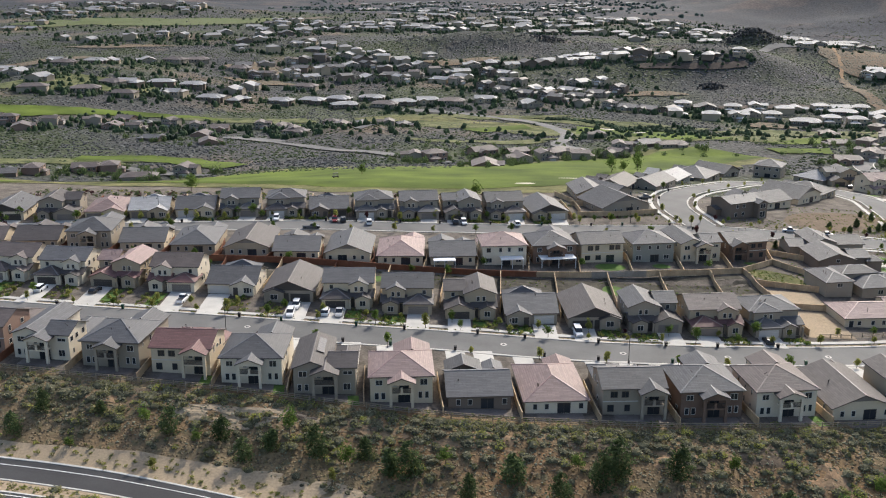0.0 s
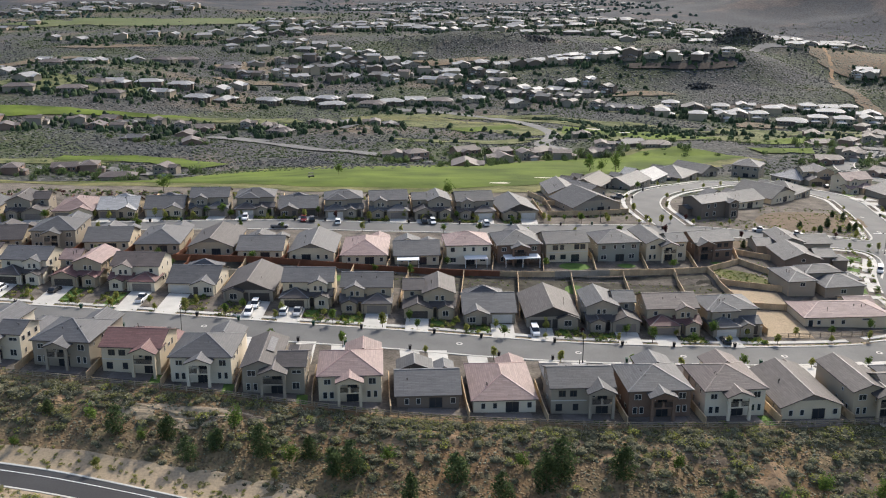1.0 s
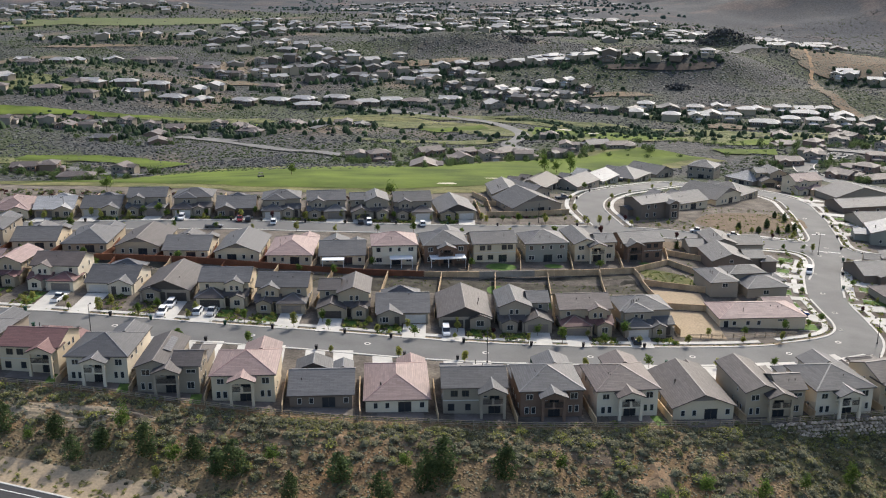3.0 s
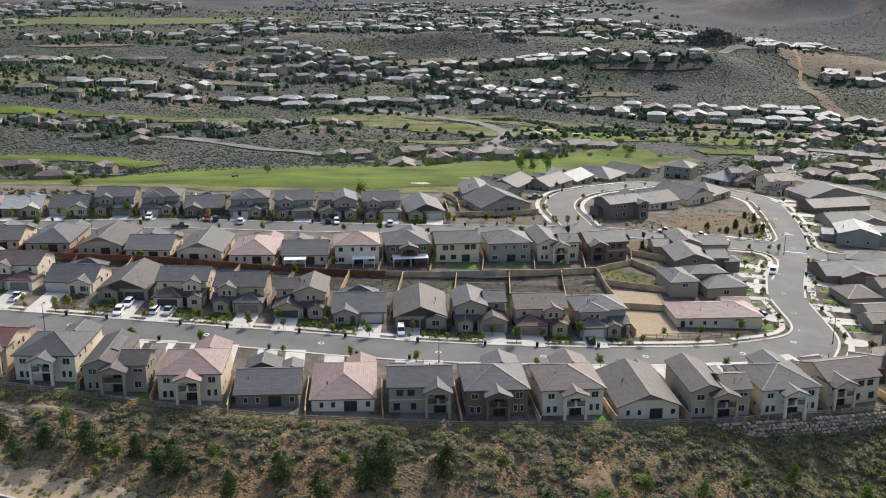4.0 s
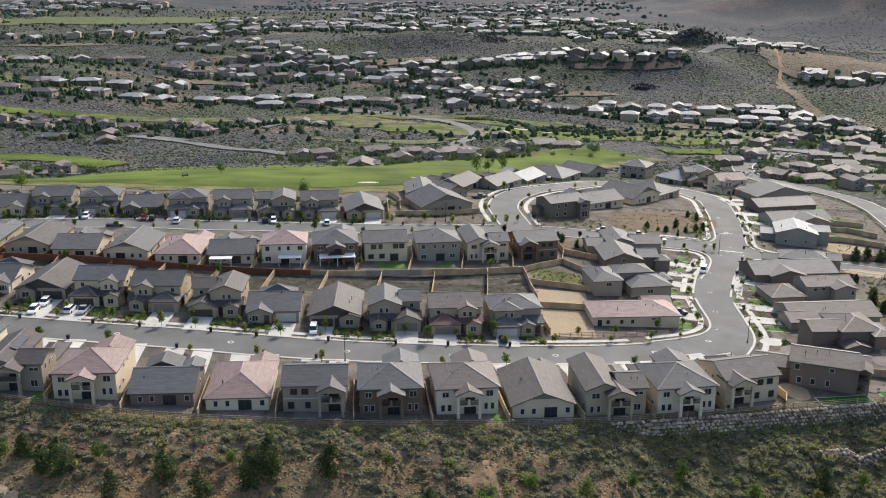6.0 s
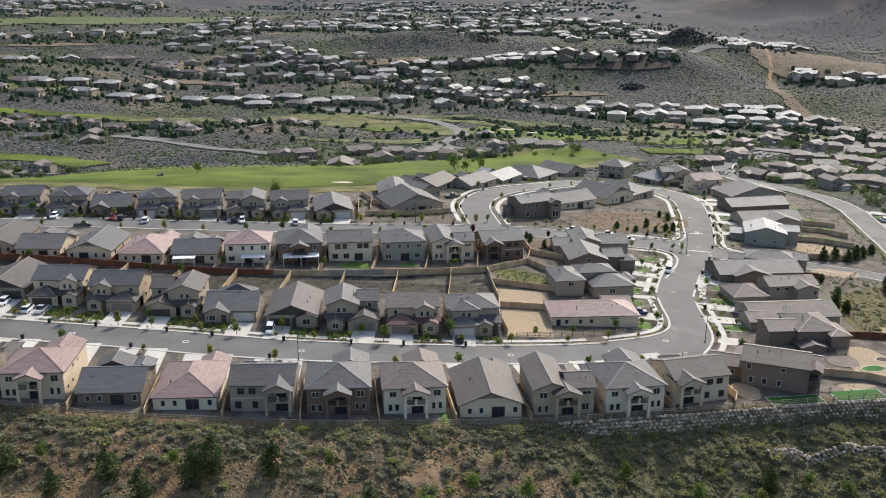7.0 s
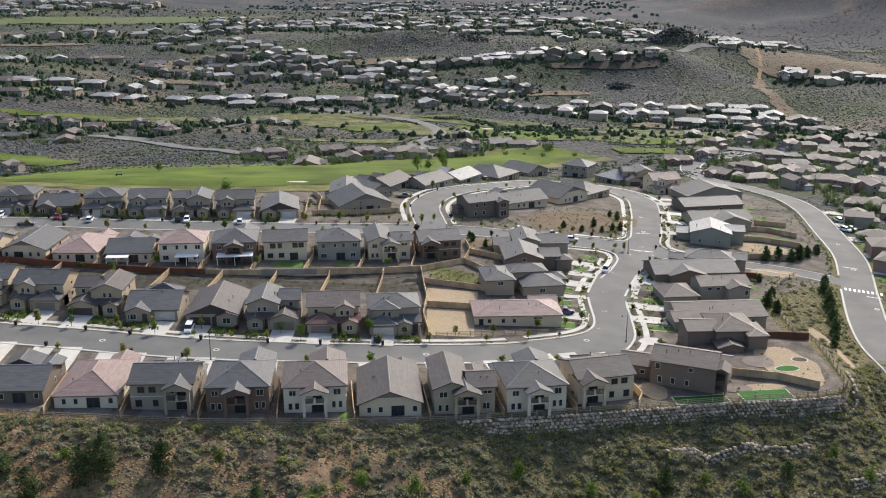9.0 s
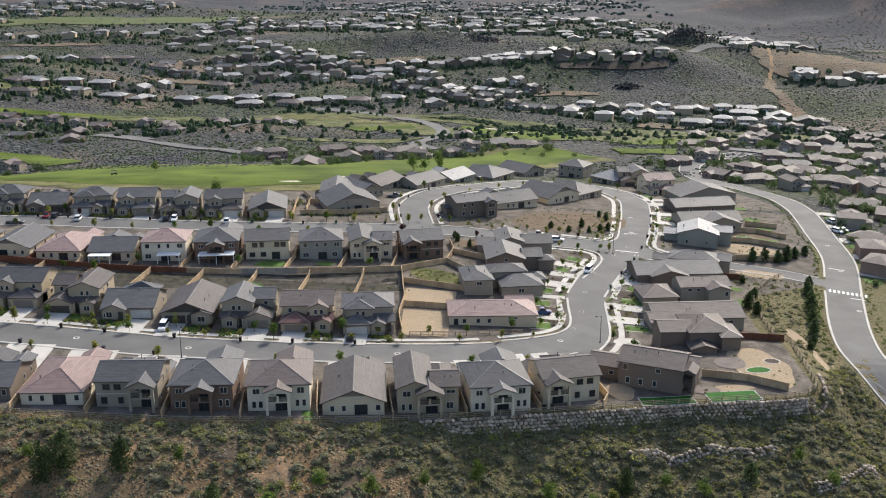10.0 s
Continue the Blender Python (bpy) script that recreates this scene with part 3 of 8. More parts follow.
for corner in CORNERS:
    setting(ribbon("kerb", corner, 0.3, 0.3, 0.05, CONCRETE, 1, 0.15), "pale concrete kerb round a street corner", "kerb")
    setting(ribbon("pavement", offset_line(corner, -2.3), 0.75, 0.75, 0.05, CONCRETE, 1, 0.11), "pale concrete pavement round a street corner", "pavement")
    setting(ribbon("road", offset_line(corner, 2.2), 2.2, 2.2, 0.056, ASPHALT, 2), "grey asphalt widening at a street corner", "road")
street("road", ROAD_1, 5.6, "grey asphalt street between the house rows", (1,), verge=1.5, others=(MAIN,))
setting(ribbon("kerb", offset_line(ROAD_1, -5.85), 0.3, 0.3, 0.05, CONCRETE, 1, 0.15), "pale concrete kerb along the street", "kerb")
street("road", MAIN, 5.2, "grey asphalt street winding past driveways", (1, -1), verge=1.8, others=(ROAD_1, ROAD_2, LANE), lift=0.085)
street("road", ROAD_2, 5.2, "grey asphalt street before the upper house row", (1, -1), verge=0, others=(MAIN,), lift=0.078)
street("road", EAST, 4.9, "grey asphalt road curving down the hillside", (1, -1), verge=0, others=(LANE,))
street("road", LANE, 3.6, "short grey asphalt side lane", (1, -1), verge=0, others=(MAIN, EAST), lift=0.064)
street("road", SOUTH, 3.05, "dark asphalt road with white edge lines", (), mat=NEW_ASPHALT, verge=0)
street("road", offset_line(SOUTH, -10.2), 3.05, "dark asphalt road with white edge lines", (), mat=NEW_ASPHALT, verge=0)
for off in (1.5, -7.8):
    setting(ribbon("edge_line", offset_line(SOUTH, off), 0.09, 0.09, 0.085, PAINT, 1), "white painted edge line on dark asphalt", "road marking")
setting(ribbon("verge", SOUTH, lambda s: 7.4 + 5.0 * ramp(s, 0.42, 0.62), -3.3, 0.06, SAND, 10, jitter=0.7), "pale sandy verge with small shrubs", "verge")
setting(ribbon("verge", offset_line(SOUTH, -5.1), 1.6, 1.6, 0.06, SAND, 4), "pale sandy strip between two roads, with small shrubs", "verge")
for off in (3.3, -3.3, -6.9):
    setting(ribbon("kerb", offset_line(SOUTH, off), 0.2, 0.2, 0.04, CONCRETE, 1, 0.12), "pale concrete kerb along the dark road", "kerb")
for x, y, rx, ry, turn, mat in ((-40.0, 170.0, 15.0, 2.3, -5, SAND), (-66.0, 176.0, 6.0, 2.4, -8, TRAIL), (-14.0, 166.5, 8.0, 1.8, -8, TRAIL), (6.0, 163.5, 7.0, 2.2, 4, TRAIL), (44.0, 161.0, 6.0, 2.6, 10, TRAIL), (70.0, 158.0, 5.0, 3.2, 30, TRAIL), (-56.0, 175.5, 8.0, 1.6, -12, SOIL), (-20.0, 168.0, 9.0, 1.5, -8, SOIL), (30.0, 164.0, 7.0, 2.4, 0, SOIL), (62.0, 163.0, 6.0, 2.6, 10, SOIL), (84.0, 158.0, 5.0, 4.0, 30, SOIL)):
    setting(blot("bare_ground", x, y, rx, ry, turn, 0.07, mat, x, 0.25), "bare dry earth on the slope", "ground")
setting(ribbon("planted_strip", offset_line(ROAD_1, 6.45), 0.5, 0.5, 0.06, SAND, 1), "narrow tan gravel strip between kerb and pavement", "garden")
for k, (x, y) in enumerate(((146, 296), (150, 301), (153.5, 305), (156, 311), (150.5, 313), (157.5, 302), (141.5, 281), (137, 262), (134.5, 246), (131, 233), (127, 224), (112, 215), (88, 210), (64, 207), (40, 206.5), (13, 209), (-14, 211.5), (-47, 215), (-75, 219), (160, 330), (163, 352), (214, 262), (222, 300), (228, 330))):
    setting(blot("manhole_collar", x, y, 0.75, 0.75, 0, 0.085, CONCRETE, k, 0.03), "round pale concrete collar of a manhole in the asphalt", "manhole")
    setting(blot("manhole_cover", x, y, 0.4, 0.4, 0, 0.095, METAL, k, 0.02), "round dark iron manhole cover", "manhole")


# ---- houses ----
def roof_solid(bm, caps, x0, x1, y0, y1, eave, pitch, kind, over=0.45, lip=0.2):
    """A tiled roof over a rectangle. kind: gable_x or gable_y (the way the ridge runs), hip_x, hip_y. Adds ridge tiles to caps.
    Returns the ridge's height."""
    uv = bm.loops.layers.uv.verify()
    along_y = kind.endswith("y")
    half = ((x1 - x0) if along_y else (y1 - y0)) / 2
    top = eave + half * pitch
    ox = oy = over
    a, b, c, d = x0 - ox, x1 + ox, y0 - oy, y1 + oy
    low = eave - over * pitch
    cx, cy = (x0 + x1) / 2, (y0 + y1) / 2
    run = half + over if kind.startswith("hip") else 0.0
    if along_y:
        r0, r1 = (cx, min(c + run, cy), top), (cx, max(d - run, cy), top)
    else:
        r0, r1 = (min(a + run, cx), cy, top), (max(b - run, cx), cy, top)
    pts = [(a, c, low), (b, c, low), (b, d, low), (a, d, low), r0, r1]
    if along_y:
        slopes = [(0, 4, 5, 3), (1, 2, 5, 4)]
        ends = [(0, 1, 4), (2, 3, 5)]
    else:
        slopes = [(0, 1, 5, 4), (2, 3, 4, 5)]
        ends = [(3, 0, 4), (1, 2, 5)]
    hip = kind.startswith("hip")
    faces = slopes + (ends if hip else [])
    up = [bm.verts.new((x, y, z + lip)) for x, y, z in pts]
    dn = [bm.verts.new(p) for p in pts]
    for f in faces:
        face = bm.faces.new([up[i] for i in f])
        face.normal_update()
        if face.normal.z < 0:
            face.normal_flip()
        nrm = face.normal
        level = Vector((-nrm.y, nrm.x, 0))
        level = level.normalized() if level.length > 1e-4 else Vector((1, 0, 0))
        slope = nrm.cross(level)
        for lp in face.loops:
            lp[uv].uv = (lp.vert.co.dot(level), lp.vert.co.dot(slope))
        under = bm.faces.new([dn[i] for i in f])
        under.normal_update()
        if under.normal.z > 0:
            under.normal_flip()
        under.material_index = 1
    rim = [(0, 1), (1, 2), (2, 3), (3, 0)] if hip else ([(1, 2), (3, 0), (0, 4), (4, 1), (2, 5), (5, 3)] if along_y else [(0, 1), (2, 3), (3, 4), (4, 0), (1, 5), (5, 2)])
    for i, j in rim:
        f = bm.faces.new((dn[i], dn[j], up[j], up[i]))
        f.material_index = 1
    if caps is not None:
        lines = [(4, 5)] + ([(0, 4), (3, 5), (1, 4), (2, 5)] if hip and along_y else [(0, 4), (3, 4), (1, 5), (2, 5)] if hip else [])
        for i, j in lines:
            p, q = up[i].co.copy(), up[j].co.copy()
            if (q - p).length > 0.3:
                cap_tile(caps, p, q, 0.15)
    return top


def cap_tile(bm, p, q, r):
    """A low round row of ridge tiles from p to q."""
    d = (q - p).normalized()
    side = d.cross(Vector((0, 0, 1))).normalized()
    up = side.cross(d)
    rows = []
    for s in (p, q):
        rows.append([bm.verts.new(s + side * r * u + up * r * w) for u, w in ((-1.0, -0.15), (-0.6, 0.42), (0.6, 0.42), (1.0, -0.15))])
    for i in range(3):
        bm.faces.new((rows[0][i], rows[0][i + 1], rows[1][i + 1], rows[1][i]))
    for r4 in rows:
        bm.faces.new(r4)


def wall_solid(bm, x0, x1, y0, y1, z0, z1, pitch, kind):
    """Walls up to the eave, with the gable ends closed up to the roof."""
    if kind.startswith("hip"):
        return box(bm, x0, x1, y0, y1, z0, z1)
    if kind.endswith("y"):
        top = z1 + (x1 - x0) / 2 * pitch
        ring = [(x0, z0), (x1, z0), (x1, z1), ((x0 + x1) / 2, top), (x0, z1)]
        near = [bm.verts.new((x, y0, z)) for x, z in ring]
        back = [bm.verts.new((x, y1, z)) for x, z in ring]
    else:
        top = z1 + (y1 - y0) / 2 * pitch
        ring = [(y0, z0), (y1, z0), (y1, z1), ((y0 + y1) / 2, top), (y0, z1)]
        near = [bm.verts.new((x1, y, z)) for y, z in ring]
        back = [bm.verts.new((x0, y, z)) for y, z in ring]
    bm.faces.new(near)
    bm.faces.new(back[::-1])
    for i in range(5):
        j = (i + 1) % 5
        bm.faces.new((near[j], near[i], back[i], back[j]))


def hollow_frame(bm, x0, x1, z0, z1, y, depth, w):
    """A rectangular frame standing in the plane of y, proud by depth."""
    box(bm, x0, x1, y - depth, y + 0.05, z1 - w, z1)
    box(bm, x0, x1, y - depth, y + 0.05, z0, z0 + w)
    box(bm, x0, x0 + w, y - depth, y + 0.05, z0 + w, z1 - w)
    box(bm, x1 - w, x1, y - depth, y + 0.05, z0 + w, z1 - w)


WINDOWS = {}


def window_mesh(w, h, frame_mat):
    key = (round(w, 2), round(h, 2), frame_mat.name)
    if key not in WINDOWS:
        bm = bmesh.new()
        hollow_frame(bm, -w / 2, w / 2, -h / 2, h / 2, 0, 0.07, 0.085)
        if w > 1.3:
            box(bm, -0.04, 0.04, -0.05, 0.05, -h / 2 + 0.11, h / 2 - 0.11)
        fr = finish("window", bm, frame_mat)
        bm = bmesh.new()
        box(bm, -w / 2 + 0.075, w / 2 - 0.075, -0.025, 0.04, -h / 2 + 0.075, h / 2 - 0.075)
        WINDOWS[key] = (fr, finish("pane", bm, GLASS))
    return WINDOWS[key]


def window(owner, x, y, z, w, h, turn=0, frame_mat=None):
    """turn: 0 faces -y, 90 faces +x, -90 faces -x."""
    fr, gl = window_mesh(w, h, frame_mat or TRIM)
    ob = piece("window", fr, owner, pose(x, y, z, 0, 0, turn))
    piece("pane", gl, ob, Matrix.Identity(4))


def side_windows(owner, x0, x1, y0, y1, storeys, rnd):
    """Plain windows on both side walls."""
    for x, turn in ((x1, 90), (x0, -90)):
        for s in range(storeys):
            for k in range(3):
                if rnd.random() < 0.7:
                    window(owner, x, y0 + (y1 - y0) * (0.2 + 0.28 * k) + rnd.uniform(-0.6, 0.6), 1.55 + 2.85 * s, rnd.choice((0.6, 0.9, 1.2)), rnd.choice((0.8, 1.2, 1.4)), turn)


def garage_door(owner, x, y, w, mat, h=2.15):
    bm = bmesh.new()
    for k in range(4):
        z = h * k / 4
        box(bm, x - w / 2, x + w / 2, y - 0.05, y + 0.06, z + 0.015, z + h / 4 - 0.015)
        for i in range(4):
            u = x - w / 2 + w * (i + 0.14) / 4
            box(bm, u, u + w * 0.18, y - 0.075, y, z + 0.12, z + h / 4 - 0.12)
    part("garage_door", bm, mat, owner, "panelled roll-up garage door")


def front_door(owner, x, y, mat=None):
    bm = bmesh.new()
    hollow_frame(bm, x - 0.6, x + 0.6, 0.0, 2.25, y, 0.06, 0.1)
    box(bm, x - 0.5, x + 0.5, y - 0.03, y + 0.03, 0.02, 2.15)
    part("door", bm, mat or DOOR_DARK, owner, "dark front door in a frame")


def column(owner, x, y, z1, mat, w=0.5, z0=0.0):
    bm = bmesh.new()
    box(bm, x - w / 2, x + w / 2, y - w / 2, y + w / 2, z0, z1)
    box(bm, x - w / 2 - 0.06, x + w / 2 + 0.06, y - w / 2 - 0.06, y + w / 2 + 0.06, z0, z0 + 0.5)
    box(bm, x - w / 2 - 0.05, x + w / 2 + 0.05, y - w / 2 - 0.05, y + w / 2 + 0.05, z1 - 0.18, z1 - 0.01)
    part("column", bm, mat, owner)


def patio_door(owner, x, y, z, w=2.4, h=2.2):
    window(owner, x, y, z + h / 2, w, h, 0, DARK_TRIM)


def islands(bm):
    """The unconnected shapes of a mesh, each as a mesh of its own."""
    bm.faces.index_update()
    left, out = set(bm.faces), []
    while left:
        todo, seen = [left.pop()], set()
        while todo:
            f = todo.pop()
            seen.add(f.index)
            for v in f.verts:
                for g in v.link_faces:
                    if g in left:
                        left.discard(g)
                        todo.append(g)
        c = bm.copy()
        c.faces.ensure_lookup_table()
        bmesh.ops.delete(c, geom=[f for f in c.faces if f.index not in seen], context="FACES")
        out.append(c)
    return out


class Build:
    """Collects walls, roof and ridge tiles of one house and makes its parts."""

    def __init__(self, m, label, wall, roof, group):
        self.root = thing("house", m, label, "house", group)
        self.walls, self.roof, self.caps = bmesh.new(), bmesh.new(), bmesh.new()
        self.wall_mat, self.roof_mat, self.cap_mat = WALLS[wall], ROOFS[roof], CAPS[roof]

    def mass(self, x0, x1, y0, y1, eave, kind, pitch=0.4, over=0.45, z0=-1.2):
        wall_solid(self.walls, x0, x1, y0, y1, z0, eave, pitch, kind)
        return roof_solid(self.roof, self.caps, x0, x1, y0, y1, eave, pitch, kind, over)

    def vents(self, rnd, x0, x1, y0, y1, z):
        for _ in range(rnd.randint(2, 4)):
            bm = bmesh.new()
            x, y = rnd.uniform(x0, x1), rnd.uniform(y0, y1)
            bmesh.ops.create_cone(bm, cap_ends=True, segments=8, radius1=0.07, radius2=0.07, depth=0.9, matrix=pose(x, y, z))
            bmesh.ops.create_cone(bm, cap_ends=True, segments=8, radius1=0.13, radius2=0.08, depth=0.12, matrix=pose(x, y, z + 0.46))
            part("roof_vent", bm, DARK_TRIM, self.root)

    def done(self):
        part("wall", self.walls, self.wall_mat, self.root)
        for bm in islands(self.roof):
            part("roof", bm, [self.roof_mat, FASCIA], self.root)
        self.roof.free()
        if self.caps:
            part("ridge_tiles", self.caps, self.cap_mat, self.root)
        return self.root


ROOF_WORDS = {"grey": "grey", "dark": "dark grey", "slate": "slate grey", "brown": "brown", "pink": "pink", "red": "dark red", "pale": "pale grey"}
WALL_WORDS = {"cream": "cream", "white": "off-white", "tan": "tan", "taupe": "taupe", "brown": "brown", "brick": "rust-brown", "green": "grey-green", "rust": "red-brown"}


def balcony_bay(b, x0, x1, y, eave, wall_mat, rnd, out=2.4, pitch=0.4):
    """A roofed two-storey porch on the rear: columns, a balcony with its rail, a patio below."""
    top = wall_solid(b.walls, x0, x1, y - out, y - out + 0.35, eave - 0.45, eave, pitch, "gable_y")
    roof_solid(b.roof, b.caps, x0, x1, y - out, y + 3.2, eave, pitch, "gable_y", 0.4)
    for x in (x0 + 0.28, x1 - 0.28):
        column(b.root, x, y - out + 0.3, eave - 0.4, wall_mat, 0.55, -0.6)
    bm = bmesh.new()
    box(bm, x0 + 0.5, x1 - 0.5, y - out + 0.12, y - 0.02, 2.72, 3.0)
    part("balcony_floor", bm, wall_mat, b.root)
    bm = bmesh.new()
    box(bm, x0 + 0.55, x1 - 0.55, y - out + 0.18, y - out + 0.26, 3.93, 4.02)
    box(bm, x0 + 0.55, x1 - 0.55, y - out + 0.18, y - out + 0.26, 3.06, 3.13)
    n = int((x1 - x0 - 1.1) / 0.14)
    for i in range(n + 1):
        u = x0 + 0.55 + (x1 - x0 - 1.1) * i / n
        box(bm, u - 0.02, u + 0.02, y - out + 0.2, y - out + 0.24, 3.13, 3.93)
    part("balcony_rail", bm, DARK_TRIM, b.root, "dark metal balcony railing")
    mid = (x0 + x1) / 2
    if rnd.random() < 0.6:
        column(b.root, mid, y - out + 0.3, 4.1, wall_mat, 0.4, 2.95)
    patio_door(b.root, mid + 0.5, y - 0.02, 0.05)
    patio_door(b.root, mid + 0.5, y - 0.02, 3.05, 1.9)
    window(b.root, mid - 1.3, y - 0.02, 4.2, 0.9, 1.4)
    return top


def rear_house(kind, x, y, z, turn, wall, roof, w=12.3, flip=1, trim=None, seed=0, group=""):
    """A house seen from its back garden; x, y: the middle of its rear wall."""
    rnd = random.Random(seed * 7 + 3)
    two = kind in ("bay_gable", "bay_hip", "bay_side", "box_hip", "box_side")
    d = 15.5 if two else 17.5
    m = pose(x, y, z, 0, 0, turn)
    b = Build(m, f"{'two' if two else 'single'}-storey {WALL_WORDS[wall]} stucco house with {ROOF_WORDS[roof]} tile roof", wall, roof, group)
    h = w / 2
    wm = b.wall_mat
    fx = lambda u: u * flip  # noqa: E731

    def span(u, v):
        return (u, v) if flip > 0 else (-v, -u)

    if kind == "bay_gable":
        p, q = span(-h, 0.9)
        b.mass(p, q, 0, d, 5.7, "gable_y", 0.38)
        p, q = span(0.9, h)
        b.mass(p, q, 0.3, 8.2, 5.7, "gable_x", 0.38)
        p, q = span(1.5, h - 0.5)
        b.mass(p, q, 8.2, d + 2.5, 2.9, "hip_y", 0.38)
        p, q = span(-2.3, 2.7)
        balcony_bay(b, p, q, 0, 5.25, wm, rnd)
        for u, zz, ww, hh in ((-4.3, 4.4, 1.7, 1.3), (-5.0, 1.5, 0.8, 1.5), (-3.6, 1.5, 0.8, 1.5), (4.4, 1.5, 1.5, 1.5), (4.6, 4.5, 1.9, 0.8)):
            window(b.root, fx(u), 0.0 if u < 0.9 else 0.28, zz, ww, hh)
        side_windows(b.root, -h, h, 0.5, 8, 2, rnd)
        b.vents(rnd, fx(3.0), fx(5.0), 1.5, 6.5, 6.6)
    elif kind == "bay_hip":
        b.mass(-h, h, 0, 12.5, 5.7, "hip_x", 0.4)
        p, q = span(-1.0, h - 0.3)
        b.mass(p, q, 11, d + 1.5, 5.4, "gable_y", 0.4)
        p, q = span(-h + 0.3, -1.4)
        b.mass(p, q, 12.5, d + 3.0, 2.9, "hip_y", 0.38)
        p, q = span(-2.4, 2.4)
        balcony_bay(b, p, q, 0, 5.2, wm, rnd)
        for u, zz, ww, hh in ((-4.4, 4.35, 1.4, 1.2), (4.4, 4.35, 1.5, 1.4), (-4.9, 1.5, 0.9, 1.5), (-3.6, 1.5, 0.9, 1.5), (3.7, 1.6, 0.8, 1.5), (5.0, 1.6, 0.8, 1.5)):
            window(b.root, fx(u), 0.0, zz, ww, hh)
        side_windows(b.root, -h, h, 0.5, 12, 2, rnd)
        b.vents(rnd, -3, 3, 3, 6, 7.0)
    elif kind == "bay_side":
        b.mass(-h, h, 0, 10.5, 5.7, "gable_x", 0.38)
        p, q = span(-h + 0.5, 0.5)
        b.mass(p, q, 10.5, d + 2.5, 2.9, "hip_y", 0.4)
        p, q = span(2.0, h - 0.4)
        b.mass(p, q, 9.5, d, 2.9, "gable_y", 0.4)
        p, q = span(0.9, h - 0.2)
        balcony_bay(b, p, q, 0, 5.4, wm, rnd, 2.4, 0.46)
        for u, zz, ww, hh in ((-4.0, 4.4, 1.4, 1.3), (-1.8, 4.4, 1.4, 1.3), (-4.6, 1.5, 1.3, 1.5), (-1.3, 1.5, 1.1, 1.4)):
            window(b.root, fx(u), 0.0, zz, ww, hh, 0, DARK_TRIM)
        bm = bmesh.new()
        p, q = span(-h, 0.85)
        box(bm, p, q, -0.06, 0.02, 2.85, 3.02)
        part("band", bm, TRIM, b.root)
        side_windows(b.root, -h, h, 0.5, 10, 2, rnd)
        b.vents(rnd, -4, 4, 6, 9, 7.2)
    elif kind == "box_hip":
        b.mass(-h, h, 0, 11.5, 5.8, "hip_x", 0.4)
        p, q = span(-h + 0.4, 0.8)
        b.mass(p, q, 11.5, d + 2, 2.9, "hip_y", 0.4)
        for u, zz, ww, hh in ((-4.6, 4.5, 1.3, 1.4), (-1.2, 4.5, 0.9, 1.3), (1.3, 4.5, 0.9, 1.3), (4.6, 4.5, 1.5, 1.3), (-4.5, 1.5, 1.7, 1.4)):
            window(b.root, fx(u), 0.0, zz, ww, hh)
        patio_door(b.root, fx(0.4), 0.0, 0.05, 2.6)
        window(b.root, fx(4.0), 0.0, 1.5, 1.6, 1.4)
        side_windows(b.root, -h, h, 0.5, 11, 2, rnd)
        b.vents(rnd, -3, 3, 2, 5, 7.0)
    elif kind == "box_side":
        b.mass(-h, h, 0, 10.5, 5.8, "gable_x", 0.4)
        p, q = span(-h + 0.4, 1.0)
        b.mass(p, q, 10.5, d + 2, 2.9, "hip_y", 0.4)
        for u, zz, ww, hh in ((-3.6, 4.5, 1.6, 1.5), (-1.6, 4.5, 1.2, 1.5), (2.8, 4.5, 1.5, 1.5), (4.6, 4.5, 1.5, 1.5), (-4.4, 1.6, 1.6, 1.4), (-1.2, 1.6, 1.6, 1.4)):
            window(b.root, fx(u), 0.0, zz, ww, hh, 0, DARK_TRIM)
        patio_door(b.root, fx(2.4), 0.0, 0.05, 2.4)
        bm = bmesh.new()
        box(bm, -h, h, -0.06, 0.02, 2.95, 3.12)
        part("band", bm, TRIM, b.root)
        side_windows(b.root, -h, h, 0.5, 10, 2, rnd)
        b.vents(rnd, -4, 4, 1.5, 4, 7.0)
    else:
        roofs = {"low_hip": "hip_y", "low_gable": "gable_y", "low_side": "gable_x"}
        rear = 0.0
        if kind == "low_side":
            b.mass(-h, h, rear, 12.5, 2.85, "gable_x", 0.4, 0.5)
            p, q = span(-h + 0.5, 1.2)
            b.mass(p, q, 12.5, d, 2.8, "gable_y", 0.4)
            p, q = span(2.2, h - 0.5)
            b.mass(p, q, 12.0, d - 1.5, 2.8, "gable_y", 0.4)
        else:
            b.mass(-h, h, rear, d, 2.85, roofs[kind], 0.4, 0.5)
            p, q = span(0.6, h - 0.2)
            b.mass(p, q, d - 3, d + 2.5, 2.8, "gable_y", 0.4)
        for u, ww, hh in ((-4.2, 0.9, 1.3), (-1.9, 0.9, 1.3), (4.9, 1.0, 1.3)):
            window(b.root, fx(u), rear, 1.5, ww, hh)
        patio_door(b.root, fx(1.5), rear, 0.05, 2.6)
        if kind == "low_gable":
            bm = bmesh.new()
            peak = 2.85 + h * 0.4
            ring = [(-h * 0.52, 2.85 + h * 0.48 * 0.4 + 0.02), (h * 0.52, 2.85 + h * 0.48 * 0.4 + 0.02), (0, peak + 0.02)]
            near = [bm.verts.new((u, -0.05, v)) for u, v in ring]
            back = [bm.verts.new((u, 0.03, v)) for u, v in ring]
            bm.faces.new(near)
            bm.faces.new(back[::-1])
            for i in range(3):
                bm.faces.new((near[(i + 1) % 3], near[i], back[i], back[(i + 1) % 3]))
